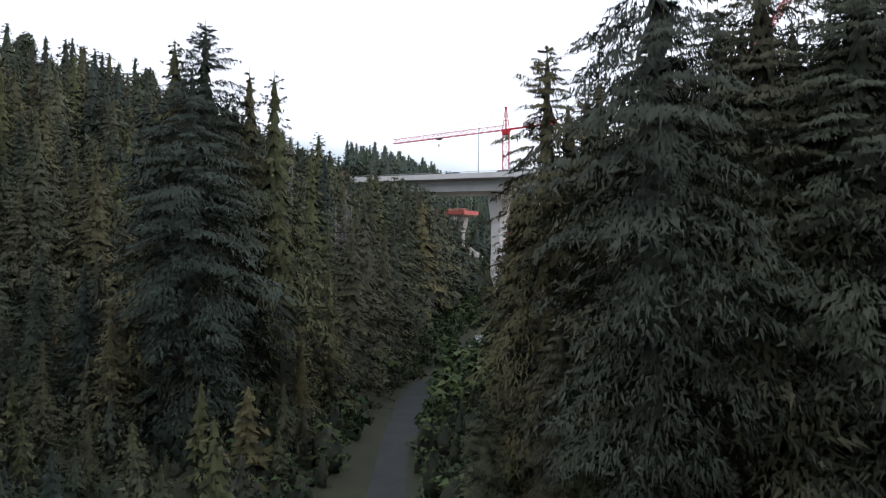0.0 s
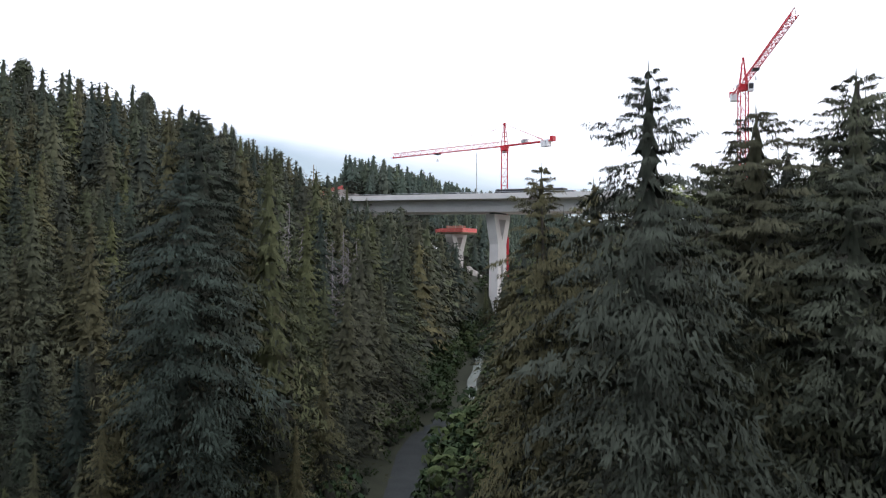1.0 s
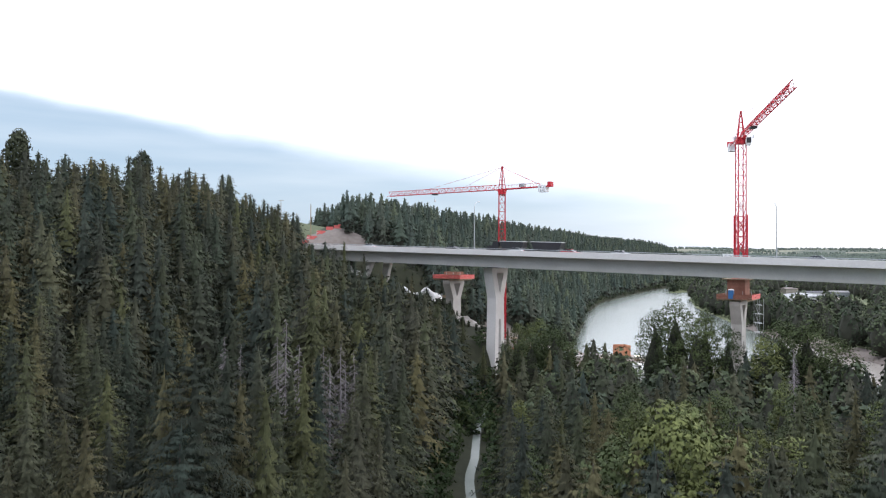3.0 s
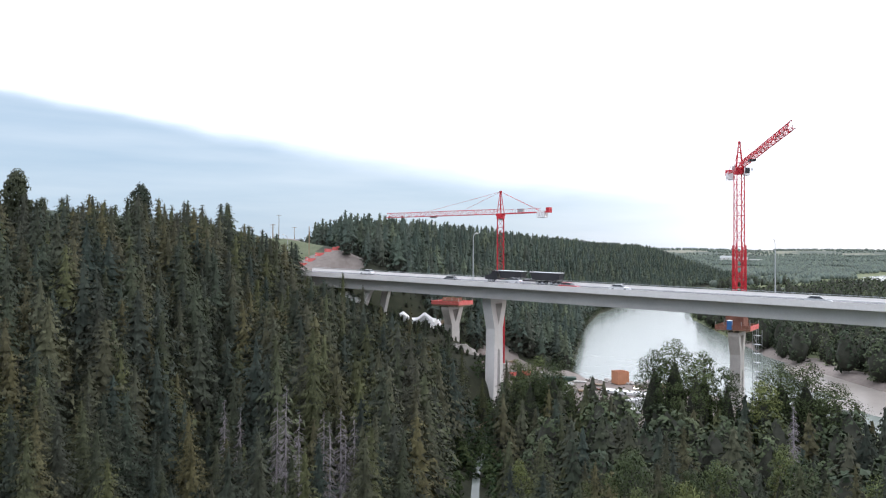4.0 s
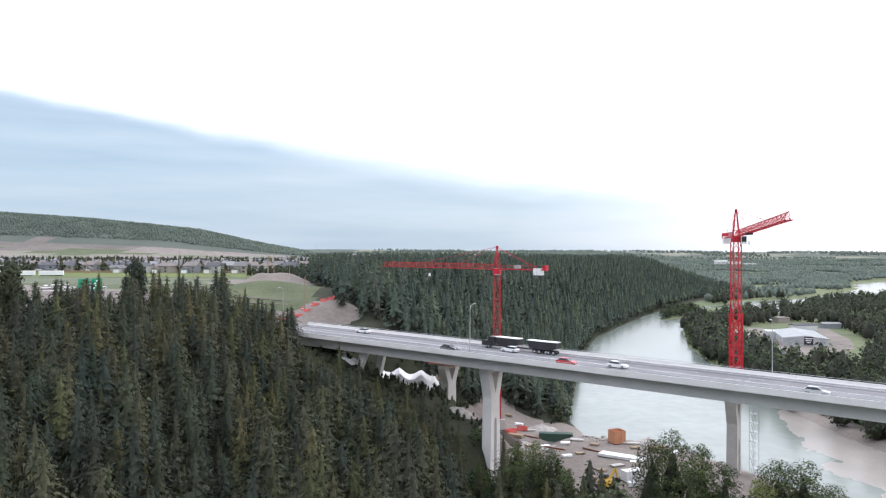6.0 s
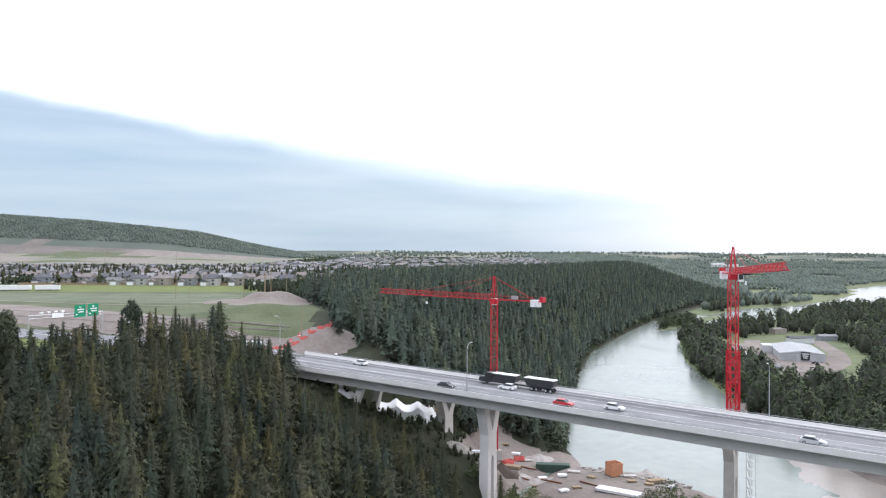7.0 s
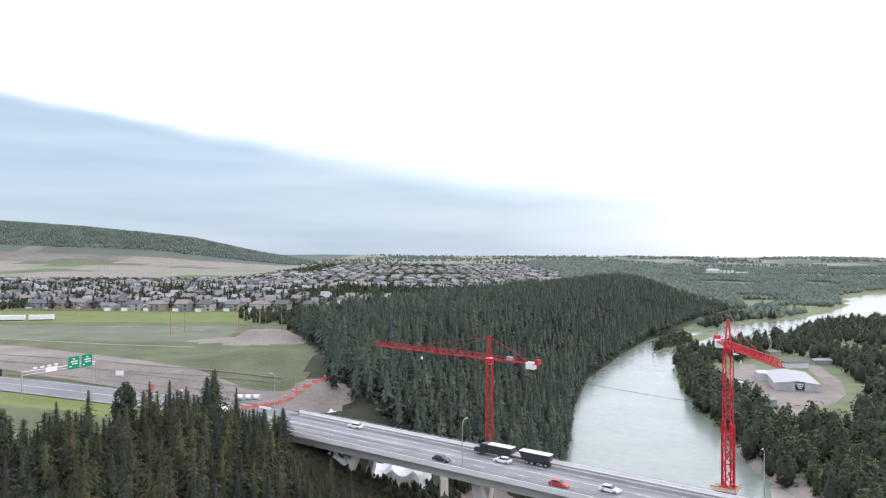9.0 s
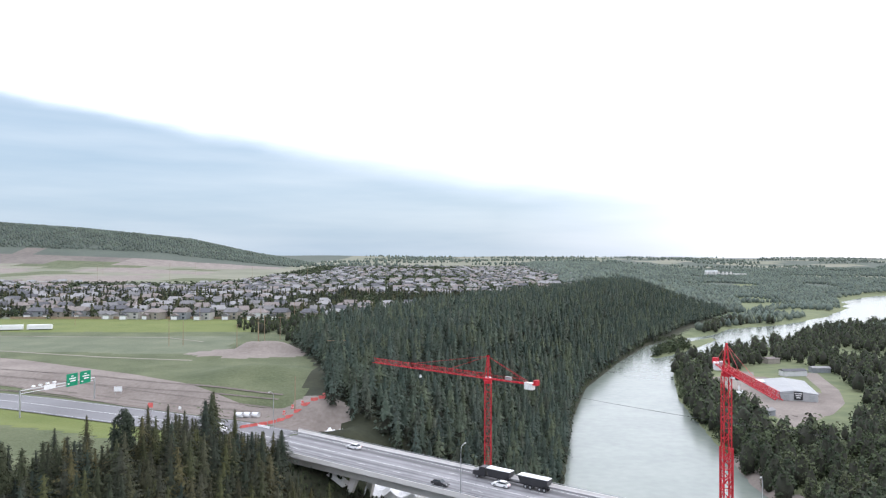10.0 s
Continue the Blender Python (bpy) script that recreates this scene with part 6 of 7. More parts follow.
def place(e, s, across, back=False):
    m = Matrix.Translation(on_deck(s, across, 0.012)) @ Matrix.Rotation(YAW + (math.pi if back else 0), 4, "Z")
    e.matrix_world = m @ Matrix.Rotation(math.atan(0.027) * (-1 if back else 1), 4, "Y")


def car(s, across, colour, back=False, tall=0.0):
    e = tagged(empty("car"), "%s passenger car on the bridge carriageway" % colour, "car", "cars")
    p = [(-2.25, 0.35), (-2.3, 0.75), (-2.1, 0.95), (-1.75, 1.0 + tall), (1.0, 0.95), (2.0, 0.82), (2.28, 0.62), (2.25, 0.35), (1.75, 0.28), (-1.75, 0.28)]
    part("body", Build().prism(p, None, 1.78), PAINT[colour], e)
    c = [(-1.9, 0.98), (-1.35, 1.43 + tall), (0.25, 1.46 + tall), (1.0, 0.96)]
    part("cabin_glass", Build().prism(c, None, 1.5), M_PANE, e)
    part("roof", Build().box((-0.55, 0, 1.47 + tall), (1.7, 1.4, 0.05)), PAINT[colour], e)
    for x in (-1.4, 1.4):
        for y in (-0.82, 0.82):
            wheel(e, x, y)
    for y in (-0.6, 0.6):
        part("headlight", Build().box((2.25, y, 0.66), (0.08, 0.36, 0.14)), M_WHITE, e)
        part("tail_light", Build().box((-2.28, y, 0.78), (0.08, 0.34, 0.14)), M_RED, e)
    place(e, s, across, back)
    return e


car(33.5, 4.3, "red")
car(14.5, 12.6, "white", True)
car(-36, 16.2, "white", True)
car(84, 4.3, "silver")
car(44, 7.9, "white")
car(2, 4.2, "black")
car(101, 7.9, "silver", False, 0.2)


def dump_train(s, across):
    """A dump truck with a pony trailer, two open boxes with white tops."""
    e = tagged(empty("dump_truck"), "dark dump truck with trailer and pale load covers", "truck")
    part("chassis", Build().box((0, 0, 0.85), (20.5, 1.0, 0.3)), M_DARK, e)
    part("cab", Build().prism([(7.2, 0.7), (7.2, 3.0), (8.6, 3.05), (9.1, 2.0), (10.6, 1.8), (10.8, 0.7)], None, 2.3), PAINT["black"], e)
    part("windscreen", Build().box((8.88, 0, 2.5), (0.1, 1.9, 0.8)), M_PANE, e)
    for x0, x1 in ((0.2, 6.6), (-10.2, -2.4)):
        m = (x0 + x1) / 2
        h = part("hopper", Build().prism([(x0, 1.5), (x0 - 0.2, 3.0), (x1 + 0.2, 3.0), (x1 - 0.6, 1.2), (x0 + 1.4, 1.1)], None, 2.4), PAINT["black"], e)
        part("load_cover", Build().box((m, 0, 3.06), (x1 - x0 + 0.4, 2.5, 0.12)), M_WHITE, h, "pale load cover")
        part("side_panel", Build().box((m, -1.22, 2.2), (2.2, 0.04, 0.5)), M_STEEL, h)
    for x in (9.4, 3.2, 1.9, -4.4, -5.7, -8.2, -9.5):
        for y in (-1.0, 1.0):
            wheel(e, x, y, 0.5)
    place(e, s, across, True)
    return e


dump_train(15.5, 16.2)

# ---- the building site between creek and river ----


def heap(name, x, y, rx, ry, h, mat, label, seed, category="heap"):
    """A rough mound of loose material."""
    g = np.random.default_rng(seed)
    n, m = 18, 7
    V, F = [], []
    for i in range(m + 1):
        f = i / m
        for k in range(n):
            a = 6.283 * k / n
            q = f * (1 + g.normal(0, 0.06))
            px, py = x + math.cos(a) * rx * q, y + math.sin(a) * ry * q
            pz = h * (1 - f) ** 1.2 * (1 + g.normal(0, 0.08)) - (0.4 if i == m else 0)
            V.append((px, py, pz))
    for i in range(m):
        for k in range(n):
            F.append((i * n + k, (i + 1) * n + k, (i + 1) * n + (k + 1) % n, i * n + (k + 1) % n))
    V = np.array(V)
    V[:, 2] += height(V[:, 0], V[:, 1])
    b = Build().add(V, F)
    return tagged(part(name, b, mat, None, "", True), label, category)


M_MUD = material("dark_soil", (0.055, 0.042, 0.036), (0.11, 0.088, 0.075), 0.5, 0.95, 0.1, 2.0)
M_ROCK = material("broken_rock", (0.24, 0.22, 0.20), (0.44, 0.41, 0.38), 0.8, 0.95, 0.08, 3.0)
heap("spoil_heap", 18, 232, 6, 5, 2.2, M_EARTH, "heap of brown earth near the crane foot", 3)
heap("spoil_heap", 34, 232, 5, 4, 1.8, M_ROCK, "heap of grey broken stone on the riverside", 4)
heap("spoil_heap", 8, 200, 4, 3, 1.5, M_ROCK, "low heap of rubble beside the pier", 5)
heap("spoil_heap", 62, 214, 4, 3, 1.4, M_ROCK, "low heap of rubble at the water's edge", 6)


def rumpled_sheet(x, y, w, d, h, rz, label, seed):
    """White tarpaulin thrown over frames: ridges and sagging folds."""
    g = np.random.default_rng(seed)
    n = 34
    V, F, E = [], [], []
    ph = g.uniform(0, 6.28, 4)
    for i in range(n):
        for j in range(n):
            u, v = i / (n - 1) - 0.5, j / (n - 1) - 0.5
            ridge = 1 - 0.62 * abs(math.sin(3.1 * math.pi * u + 1.7 * v + 0.6)) - 0.38 * abs(math.sin(2.2 * math.pi * v - 2.0 * u + ph[1]))
            edge = min(1, (0.5 - abs(u)) * 11) * min(1, (0.5 - abs(v)) * 11)
            z = h * (0.35 + 0.65 * ridge) * edge + 0.10 * math.sin(17 * u + 13 * v + ph[2]) * edge + g.normal(0, 0.05) * edge
            px, py = u * w, v * d
            ca, sa = math.cos(rz), math.sin(rz)
            wx_, wy_ = x + px * ca - py * sa, y + px * sa + py * ca
            V.append((wx_, wy_, z))
            E.append(edge)
    for i in range(n - 1):
        for j in range(n - 1):
            F.append((i * n + j, (i + 1) * n + j, (i + 1) * n + j + 1, i * n + j + 1))
    V = np.array(V)
    land = height(V[:, 0], V[:, 1])
    level = float(height(x, y)) if h > 2 else land
    V[:, 2] = land + 0.15 + np.array(E) * np.maximum(level + V[:, 2] - land, 0.1)
    ob = part("tarpaulin", Build().add(V, F), M_WHITE, None, "", False)
    return tagged(ob, label, "tarpaulin")


rumpled_sheet(-8.5, 219.5, 20, 14, 4.6, -0.2, "white tarpaulins draped over frames on the slope under the bridge", 8)
rumpled_sheet(-23.5, 209, 6, 4, 1.0, YAW, "white tarpaulin on the slope beside the abutment", 9)
rumpled_sheet(-29, 243, 6.5, 3.5, 1.2, YAW, "small white tarpaulin at the foot of the earth ramp", 10)


def shoring_wall():
    e = tagged(empty("shoring_wall", (2.6, 224.5, float(height(2.6, 224.5))), YAW + 0.3), "low timber shoring wall on posts below the tarpaulins", "retaining wall")
    for k in range(7):
        part("post", Build().box((-4.2 + 1.4 * k, -0.12, 0.6), (0.25, 0.25, 3.6)), M_STEEL, e)
    for r in range(5):
        part("plank", Build().box((0, 0.08, -0.6 + 0.55 * r), (8.8, 0.12, 0.5)), M_TIMBER, e)


shoring_wall()


def crate(name, x, y, w, d, h, rz, mat, label, category, ribs=0, lid=None, z=None):
    e = tagged(empty(name, (x, y, float(height(x, y)) if z is None else z), rz), label, category)
    if lid == "open":
        b = Build()
        for sx in (-1, 1):
            b.box((sx * (w / 2 - 0.06), 0, h / 2), (0.12, d, h))
            b.box((0, sx * (d / 2 - 0.06), h / 2), (w - 0.24, 0.12, h))
        b.box((0, 0, 0.1), (w - 0.24, d - 0.24, 0.2))
    else:
        b = Build().box((0, 0, h / 2), (w, d, h))
    part("body", b, mat, e)
    if ribs:
        for k in range(ribs):
            part("rib", Build().box((-w / 2 + w * (k + 0.5) / ribs, -d / 2 - 0.04, h / 2), (0.12, 0.08, h - 0.1)), mat, e)
    part("skid", Build().box((0, 0, 0.06), (w + 0.2, d + 0.2, 0.14)), M_DARK, e)
    return e


M_PLY = material("form_ply_orange", (0.45, 0.20, 0.11), (0.58, 0.29, 0.17), 0.6, 0.8)
M_GREEN = material("dark_green_paint", (0.03, 0.06, 0.045), (0.05, 0.085, 0.065), 0.6, 0.6)
crate("formwork_box", 52.8, 214, 3.6, 3.6, 3.7, 0.3, M_PLY, "open-topped orange plywood formwork box by the river", "formwork", 4, "open")
crate("covered_slab", 50, 197.5, 12.0, 3.4, 0.8, -0.6, M_WHITE, "long low slab under white sheeting", "covered slab", 0)
crate("site_container", 37, 224.5, 10.0, 2.6, 2.7, -0.15, M_GREEN, "dark green steel container at the river bank", "container", 10)
crate("site_container", 47.5, 178, 5.0, 2.4, 2.5, 0.4, M_WHITE, "white site container behind the trees", "container", 8)
crate("timber_stack", 62.5, 206, 5.0, 2.0, 0.9, 0.2, M_TIMBER, "stack of timber balks on the bank", "timber stack", 6)
crate("timber_stack", 24, 222, 6.0, 2.2, 0.9, -0.5, M_TIMBER, "stack of timber balks near the crane", "timber stack", 6)
crate("concrete_block", 12.5, 214, 5.5, 1.0, 1.1, -0.3, M_CONCRETE, "low pale concrete block wall on the site", "concrete block", 5)
crate("covered_slab", 9.5, 217.5, 5.0, 3.5, 0.7, -0.4, M_WHITE, "small slab under white sheeting", "covered slab", 0)
crate("generator_cabinet", 21, 226.5, 1.8, 1.2, 3.2, 0.2, M_CONCRETE_NEW, "grey cabinet at the crane's foot", "cabinet", 2)
crate("skip", 23.5, 224.5, 3.4, 1.8, 1.5, 0.6, M_ORANGE, "bright orange skip at the crane's foot", "skip", 4, "open")
crate("skip", 27.5, 229.5, 3.0, 1.6, 1.3, 0.1, M_ORANGE, "bright orange skip near the container", "skip", 4, "open")
wc = tagged(empty("portable_toilet", (52.5, 174, float(height(52.5, 174))), 0.3), "blue portable toilet on the building site", "portable toilet")
part("cabin", Build().box((0, 0, 1.05), (1.15, 1.15, 2.1)), M_BLUE, wc)
part("roof", Build().box((0, 0, 2.2), (1.25, 1.25, 0.2), 0, 0.7), M_WHITE, wc)
part("door", Build().box((0, -0.6, 1.0), (0.8, 0.05, 1.9)), M_WHITE, wc)


def excavator(x, y, rz, label):
    e = tagged(empty("excavator", (x, y, float(height(x, y))), rz), label, "excavator")
    for k in (-1, 1):
        part("track", Build().prism([(-1.9, 0.2), (-1.6, 0), (1.6, 0), (1.9, 0.2), (1.9, 0.6), (1.6, 0.85), (-1.6, 0.85), (-1.9, 0.6)], Matrix.Translation((0, k * 1.1, 0)), 0.55), M_DARK, e)
    part("house", Build().box((-0.4, 0, 1.6), (3.0, 2.4, 1.2)), M_YELLOW, e)
    part("cab", Build().box((0.6, 0.65, 2.3), (1.3, 1.0, 1.6), 0, 0.85), M_PANE, e)
    part("boom", Build().beam((0.9, -0.2, 1.8), (3.4, -0.2, 4.0), 0.4), M_YELLOW, e)
    part("stick", Build().beam((3.4, -0.2, 4.0), (4.6, -0.2, 1.6), 0.3), M_YELLOW, e)
    part("bucket", Build().prism([(4.2, 1.6), (5.0, 1.6), (4.9, 0.6), (4.1, 0.5)], Matrix.Translation((0, -0.2, 0)), 0.9), M_DARK, e)
    return e


M_YELLOW = material("machine_yellow", (0.45, 0.28, 0.03), (0.6, 0.38, 0.05), 0.8, 0.55)
excavator(40, 172, 0.8, "yellow excavator on the trampled ground")


def light_tower(x, y):
    e = tagged(empty("light_tower", (x, y, float(height(x, y)))), "mobile light tower with a lit lamp", "light tower")
    part("trailer", Build().box((0, 0, 0.7), (2.2, 1.3, 0.9)), M_WHITE, e)
    part("mast", Build().tube((0, 0, 1.1), (0, 0, 6.0), 0.08, 0.05, 6), M_STEEL, e)
    lit = bpy.data.materials.new("lit_lamp")
    lit.use_nodes = True
    lit.node_tree.nodes["Principled BSDF"].inputs["Emission Color"].default_value = (1.0, 0.9, 0.75, 1)
    lit.node_tree.nodes["Principled BSDF"].inputs["Emission Strength"].default_value = 6.0
    for k in (-0.4, 0.4):
        h = part("lamp_head", Build().box((k, 0, 6.0), (0.5, 0.3, 0.45)), M_DARK, e)
        part("lamp_glass", Build().box((k, -0.18, 6.0), (0.42, 0.04, 0.36)), lit, h, "glowing lamp glass")


light_tower(46.3, 173)
wall = tagged(empty("retaining_wall", (10.3, 165, 0.4), 1.15), "low timber crib wall along the creek", "retaining wall")
for k in range(4):
    part("timber_balk", Build().box((0, 0.1 * k, 0.25 + 0.36 * k), (7.0, 0.34, 0.33)), M_TIMBER, wall)
fence2 = tagged(empty("site_fence"), "wire mesh fence panels round the building site", "fence")
for k in range(12):
    x, y = 27 + 2.3 * k, 158.5 - 1.15 * k
    z = float(height(x, y))
    bb = Build()
    for q in (0, 2.3):
        bb.tube((x + q, y - q * 0.5, z), (x + q, y - q * 0.5, z + 1.9), 0.03, 0.03, 5)
    for q in range(5):
        bb.tube((x, y, z + 0.2 + 0.42 * q), (x + 2.3, y - 1.15, z + 0.2 + 0.42 * q), 0.015, 0.015, 4)
    part("fence_panel", bb, M_STEEL, fence2)
dg = np.random.default_rng(77)
KINDS = [("pallet", "weathered timber pallet on the trampled ground", M_TIMBER), ("concrete_slab", "grey precast concrete slab lying on the site", M_CONCRETE_NEW), ("steel_beam", "rusty steel beam lying on the site", M_FORM), ("sheet_stack", "small stack of white sheeting on the site", M_WHITE)]
SPOTS = [(24, 238), (27, 234), (30, 230), (22, 218), (26, 214), (30, 211), (34, 209), (38, 214), (42, 218), (46, 212), (44, 206), (56, 207), (60, 204), (65, 201), (40, 203), (36, 200), (33, 218), (47, 190), (42, 186), (38, 180), (50, 186), (57, 212), (20, 222), (14, 226), (11, 221), (29, 222)]
for i, (x, y) in enumerate(SPOTS):
    name, lab, mat = KINDS[dg.integers(4)]
    l, w, hh = {"pallet": (2.4, 1.6, 0.5), "concrete_slab": (3.6, 1.8, 0.45), "steel_beam": (6.5, 0.4, 0.4), "sheet_stack": (2.6, 1.6, 0.7)}[name]
    rz = dg.uniform(-0.9, 0.4)
    e = tagged(empty(name, (x, y, float(height(x, y))), rz), lab, name.replace("_", " "), "site materials")
    if name == "steel_beam":
        part("web", Build().box((0, 0, hh / 2), (l, 0.06, hh)), mat, e)
        for z in (0.03, hh - 0.03):
            part("flange", Build().box((0, 0, z), (l, w, 0.06)), mat, e)
    else:
        for k in range(3):
            part("bearer", Build().box((-l / 2 + 0.2 + (l - 0.4) * k / 2, 0, 0.07), (0.14, w, 0.14)), M_TIMBER, e)
        for k in range(2):
            part("layer", Build().box((dg.normal(0, 0.06), dg.normal(0, 0.04), 0.15 + (hh - 0.15) * (k + 0.5) / 2), (l, w, (hh - 0.18) / 2), dg.normal(0, 0.04)), mat, e)
heap("spoil_heap", 20.5, 215, 6.5, 4.0, 3.2, M_MUD, "long heap of dark brown soil beside the pier", 14)
heap("spoil_heap", 30, 214, 6, 4, 1.8, M_ROCK, "low heap of grey rubble near the container", 15)
rg = np.random.default_rng(50)
rock_mesh = []
for i in range(4):
    bm = bmesh.new()
    bmesh.ops.create_icosphere(bm, subdivisions=1, radius=1.0)
    for v in bm.verts:
        v.co *= rg.uniform(0.7, 1.15)
        v.co.z *= 0.7
    me = bpy.data.meshes.new("boulder")
    bm.to_mesh(me)
    bm.free()
    me.materials.append(M_ROCK)
    rock_mesh.append(me)
for i in range(70):
    f = rg.uniform(0, 1)
    x, y = 42 + 30 * f + rg.normal(0, 1.0), 224 - 22 * f + rg.normal(0, 1.6)
    o = new("boulder", rock_mesh[i % 4])
    s = rg.uniform(0.35, 0.95)
    o.matrix_world = Matrix.Translation((x, y, max(float(height(x, y)), 0.9) + 0.2 * s)) @ Matrix.Rotation(rg.uniform(0, 6), 4, "Z") @ Matrix.Diagonal((s, s, s, 1))
    tagged(o, "grey riprap boulder along the river bank", "boulder", "riprap boulders")

# ---- beside the road on the bluff ----


def gantry():
    a, b_ = Vector((-131, 247, 0)), Vector((-121, 279, 0))
    za, zb = float(height(a.x, a.y)), float(height(b_.x, b_.y))
    e = tagged(empty("sign_gantry"), "grey steel sign gantry over the highway with two green signs", "sign gantry")
    part("post", Build().tube((a.x, a.y, za - 0.3), (a.x, a.y, 45.2), 0.28, 0.22, 10), M_STEEL, e)
    part("post", Build().tube((b_.x, b_.y, zb - 0.3), (b_.x, b_.y, 44.4), 0.28, 0.22, 10), M_STEEL, e)
    bm_ = Build()
    bm_.tube((a.x, a.y, 45.0), (b_.x, b_.y, 44.2), 0.2, 0.2, 8)
    bm_.tube((a.x, a.y, 44.0), (b_.x, b_.y, 43.3), 0.14, 0.14, 8)
    part("beam", bm_, M_STEEL, e)
    d = (b_ - a).normalized()
    yaw = math.atan2(d.y, d.x)
    face = Vector((d.y, -d.x, 0))
    for f0, w in ((0.66, 5.2), (0.85, 5.2)):
        c = a.lerp(b_, f0) + face * 0.35
        pn = part("sign_panel", Build().box((c.x, c.y, 45.2), (w, 0.1, 4.4), yaw), M_SIGN, e, "green road sign panel with white text bars")
        q = c + face * 0.07
        for k, (bw, dx) in enumerate(((1.0, 0.0), (3.2, 0.2), (2.6, 0.4), (0.9, -1.6))):
            o = q + d * dx
            part("text_bar", Build().box((o.x, o.y, 46.5 - 0.85 * k), (bw, 0.03, 0.36), yaw), M_WHITE, pn)
    for f0 in (0.15, 0.24, 0.33, 0.42):
        c = a.lerp(b_, f0) + face * 0.3
        part("floodlight", Build().box((c.x, c.y, 45.7), (1.2, 0.6, 0.5), yaw), M_WHITE, e)
    c = a.lerp(b_, 0.36) + face * 0.3
    part("back_panel", Build().box((c.x, c.y, 44.4), (5.0, 0.1, 1.6), yaw), M_WHITE, e)
    return e


M_SIGN = material("sign_green", (0.0, 0.20, 0.105), (0.01, 0.25, 0.13), 0.5, 0.5)
gantry()


def board(x, y, w, h, up, mat, label, rz=0.0):
    z = float(height(x, y))
    e = tagged(empty("road_sign", (x, y, z), rz), label, "road sign")
    for k in (-0.35, 0.35):
        part("leg", Build().tube((k * w, 0, -0.2), (k * w, 0, up + h), 0.05, 0.05, 6), M_STEEL, e)
    part("panel", Build().box((0, -0.08, up + h / 2), (w, 0.06, h)), mat, e)


board(-114, 283, 3.0, 1.8, 1.2, M_WHITE, "white road board on the graded strip")
board(-158, 280, 4.6, 2.6, 1.4, M_DARK, "dark message board in the median")
board(-159, 276, 3.6, 1.2, 0.3, M_ORANGE, "orange works board in the median")
board(-93, 258, 1.6, 1.6, 2.0, M_ORANGE, "orange diamond works sign beside the road", 0.2)
board(-84, 261, 0.9, 0.9, 1.0, M_WHITE, "small white marker board on the graded strip")


def pole(x, y, h, arms, label, lift=0.0):
    z = float(height(x, y))
    e = tagged(empty("utility_pole", (x, y, z)), label, "utility pole", "utility poles")
    part("shaft", Build().tube((0, 0, -0.5), (0, 0, h), 0.2, 0.13, 7), M_TIMBER, e)
    for k in range(arms):
        part("crossarm", Build().box((0, 0, h - 0.5 - 1.2 * k), (2.6, 0.12, 0.14)), M_TIMBER, e)
    return e


for x, y, h, n in ((-132, 392, 14, 1), (-126, 396, 13, 0), (-96, 388, 12, 1), (-90, 410, 14, 2), (-84, 384, 13, 1), (-79, 374, 13, 1), (-80, 420, 13, 1), (-56, 370, 12, 1), (-52, 362, 11, 1),
                   (-232, 505, 11, 0), (-160, 540, 11, 0), (-118, 546, 12, 0), (-94, 548, 13, 0)):
    pole(x, y, h, n, "tall wooden utility pole by the field")
for x, y, h in ((-190, 1230, 30), (-430, 1280, 34), (-300, 1320, 26), (-560, 1300, 28), (-120, 1420, 26), (-720, 1700, 26), (-520, 1720, 24), (-60, 1800, 26)):
    pole(x, y, h, 0, "tall pale mast beside the distant road works")
pole(-43, 252, 12, 0, "slim grey post beside the earth mound")
for k in range(3):
    part_x, part_y = -62 + 2.6 * k, 254.5 + 0.3 * k
    e = tagged(empty("concrete_pipe", (part_x, part_y, float(height(part_x, part_y)) + 0.9), -0.4), "white concrete drain pipe lying by the road", "pipe", "drain pipes")
    b = Build().tube((-1.1, 0, 0), (1.1, 0, 0), 0.9, 0.9, 16, False)
    b.tube((1.1, 0, 0), (-1.1, 0, 0), 0.72, 0.72, 16, False)
    part("barrel", b, M_WHITE, e)
    part("collar", Build().tube((1.0, 0, 0), (1.3, 0, 0), 1.02, 1.02, 16, False), M_WHITE, e)
safety = tagged(empty("safety_fence"), "orange plastic safety fence round the earth mound", "safety fence")
run = [(-58, 238.5), (-53, 243), (-48, 246.5), (-43, 250), (-38, 253.5), (-33, 255)]
for (x0, y0), (x1, y1) in zip(run, run[1:]):
    for k in range(2):
        fa, fb = k / 2, (k + 0.92) / 2
        ax_, ay_, bx_, by_ = x0 + (x1 - x0) * fa, y0 + (y1 - y0) * fa, x0 + (x1 - x0) * fb, y0 + (y1 - y0) * fb
        z = float(height((ax_ + bx_) / 2, (ay_ + by_) / 2))
        part("fence_panel", Build().box(((ax_ + bx_) / 2, (ay_ + by_) / 2, z + 0.55), (math.hypot(bx_ - ax_, by_ - ay_), 0.06, 1.1), math.atan2(by_ - ay_, bx_ - ax_)), M_ORANGE, safety)
for i, (x, y) in enumerate([(-47, 254), (-44.5, 256), (-41, 255), (-34, 257)]):
    e = tagged(empty("traffic_drum", (x, y, float(height(x, y)))), "orange plastic traffic drum on the earth mound", "traffic drum", "traffic drums")
    part("barrel", Build().tube((0, 0, 0), (0, 0, 1.3), 0.55, 0.42, 12), M_ORANGE, e)
    part("band", Build().tube((0, 0, 0.55), (0, 0, 0.75), 0.51, 0.49, 12, False), M_WHITE, e)
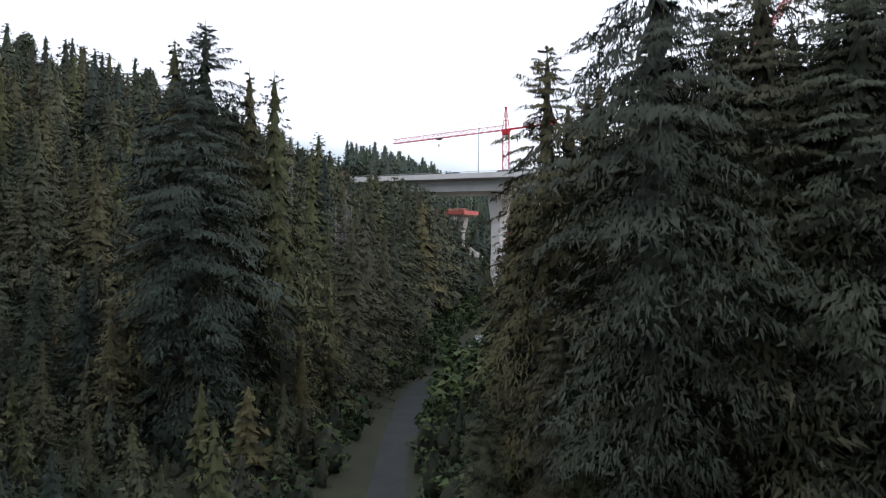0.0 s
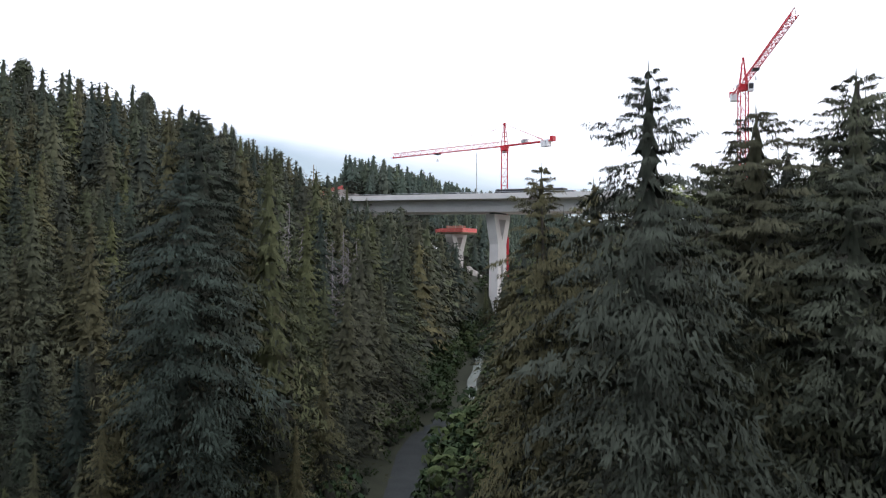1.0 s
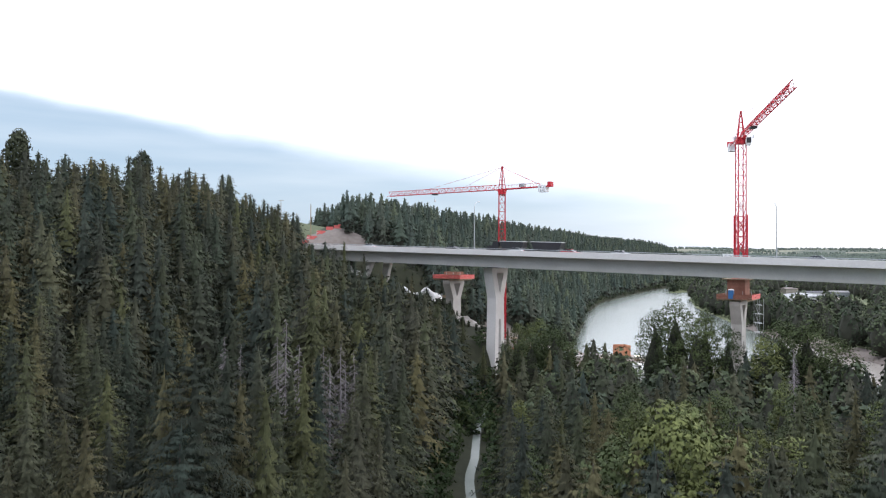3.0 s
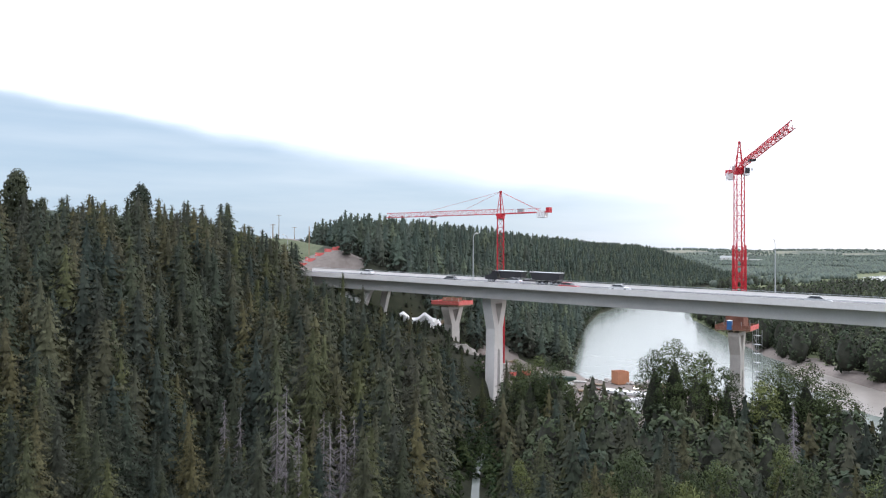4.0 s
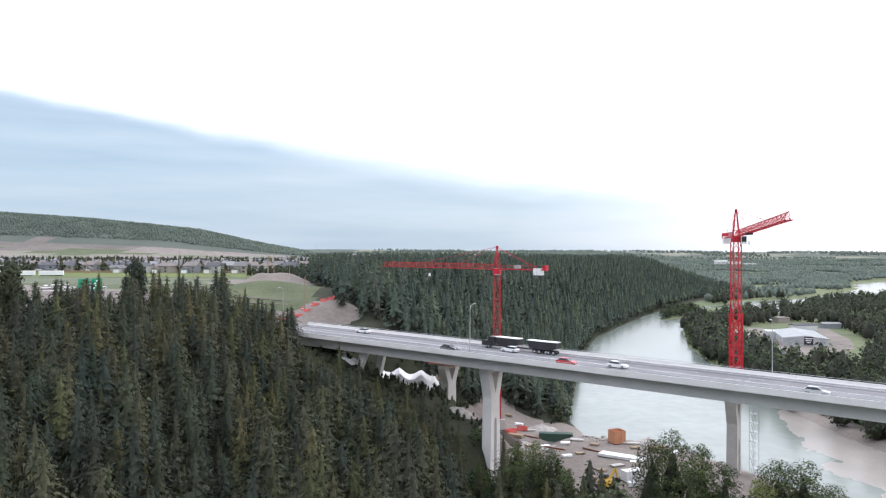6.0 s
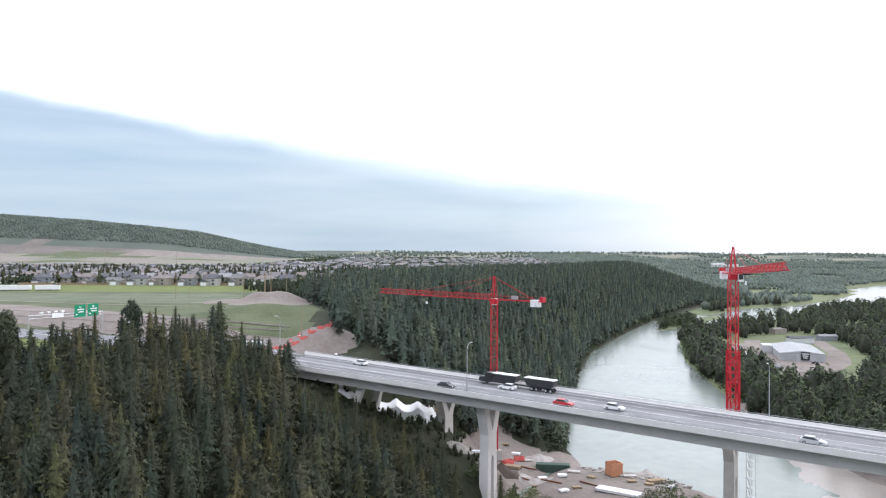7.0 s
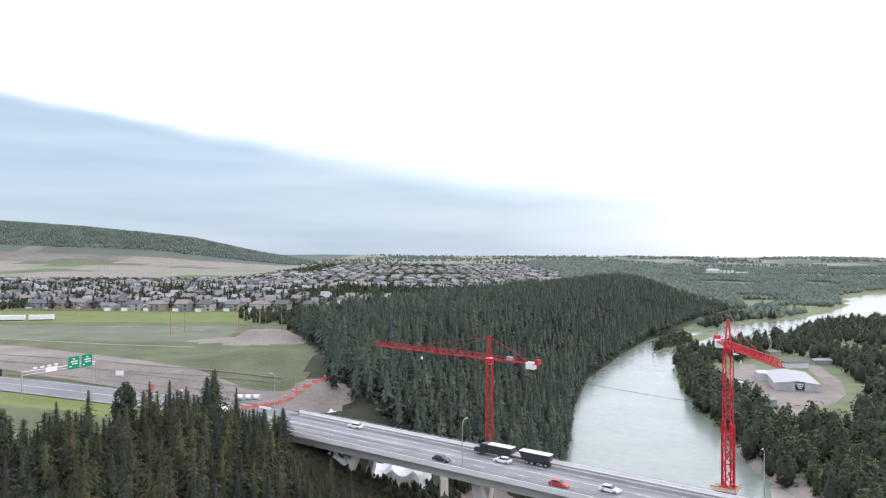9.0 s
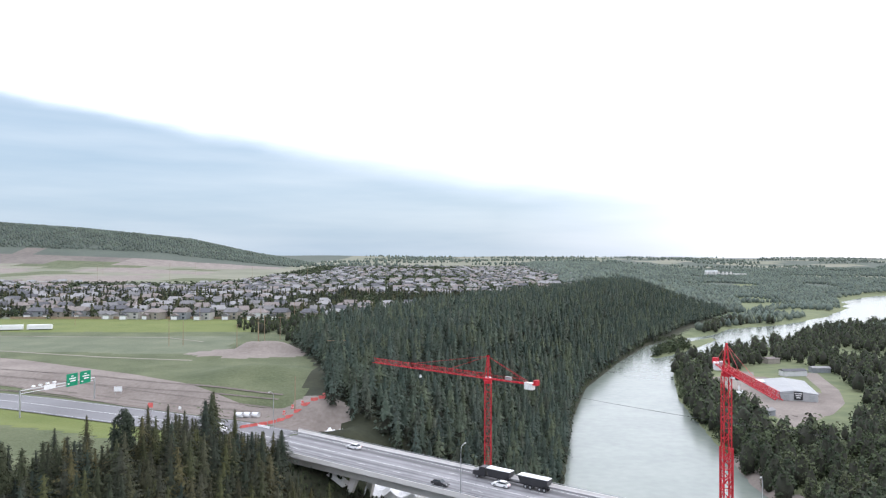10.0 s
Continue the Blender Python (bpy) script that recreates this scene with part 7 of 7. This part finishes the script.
for i, (x, y, w) in enumerate([(-51, 240.5, 5), (-30, 240, 4)]):
    e = tagged(empty("concrete_barrier", (x, y, float(height(x, y))), -0.6), "white concrete roadside barrier at the bridge end", "barrier", "roadside barriers")
    part("body", Build().prism([(-0.3, 0), (0.3, 0), (0.12, 0.35), (0.1, 0.85), (-0.1, 0.85), (-0.12, 0.35)], Matrix.Rotation(math.pi / 2, 4, "Z"), w), M_WHITE, e)
for i, (x, y, w) in enumerate([(-262, 470, 26), (-284, 462, 20), (-240, 475, 14)]):
    e = tagged(empty("site_trailer", (x, y, float(height(x, y))), 0.25), "long white trailer parked at the field's edge", "trailer", "field trailers")
    part("body", Build().box((0, 0, 1.9), (w, 3.0, 2.8)), M_WHITE, e)
    part("chassis", Build().box((0, 0, 0.35), (w * 0.9, 2.2, 0.5)), M_DARK, e)
car_van = tagged(empty("van", (-64, 234.5, road_height(road_run[-1] - 20) + 0.03), YAW + 0.15), "white van on the approach road", "van")
part("body", Build().prism([(-2.6, 0.4), (-2.6, 2.3), (1.6, 2.35), (2.2, 1.5), (2.9, 1.3), (3.0, 0.4)], None, 2.0), PAINT["white"], car_van)
part("windscreen", Build().box((1.95, 0, 1.9), (0.1, 1.7, 0.6)), M_PANE, car_van)
for x in (-1.7, 1.9):
    for y in (-0.9, 0.9):
        wheel(car_van, x, y, 0.36)

# ---- power lines over the river ----
cables = tagged(empty("power_line"), "thin power cables slung across the river", "power line")
for k in range(4):
    pa, pb = Vector((-40 + 2 * k, 330 + 4 * k, 52 - k)), Vector((330, 200 + 8 * k, 26 - k))
    bb = Build()
    last = None
    for i in range(25):
        f = i / 24
        p = pa.lerp(pb, f) - Vector((0, 0, 4 * 14 * f * (1 - f)))
        if last is not None:
            bb.tube(last, p, 0.022, 0.022, 4, False)
        last = p
    part("cable", bb, M_DARK, cables)
for x, y, zt in ((-38, 332, 52.6), (330, 212, 26.6)):
    z = float(height(x, y))
    e = part("pylon", Build().tube((x, y, z - 0.5), (x, y, zt), 0.3, 0.18, 8), M_TIMBER, cables)
    part("crossarm", Build().box((x, y, zt - 0.6), (9, 0.3, 0.3), 0.3), M_TIMBER, e)
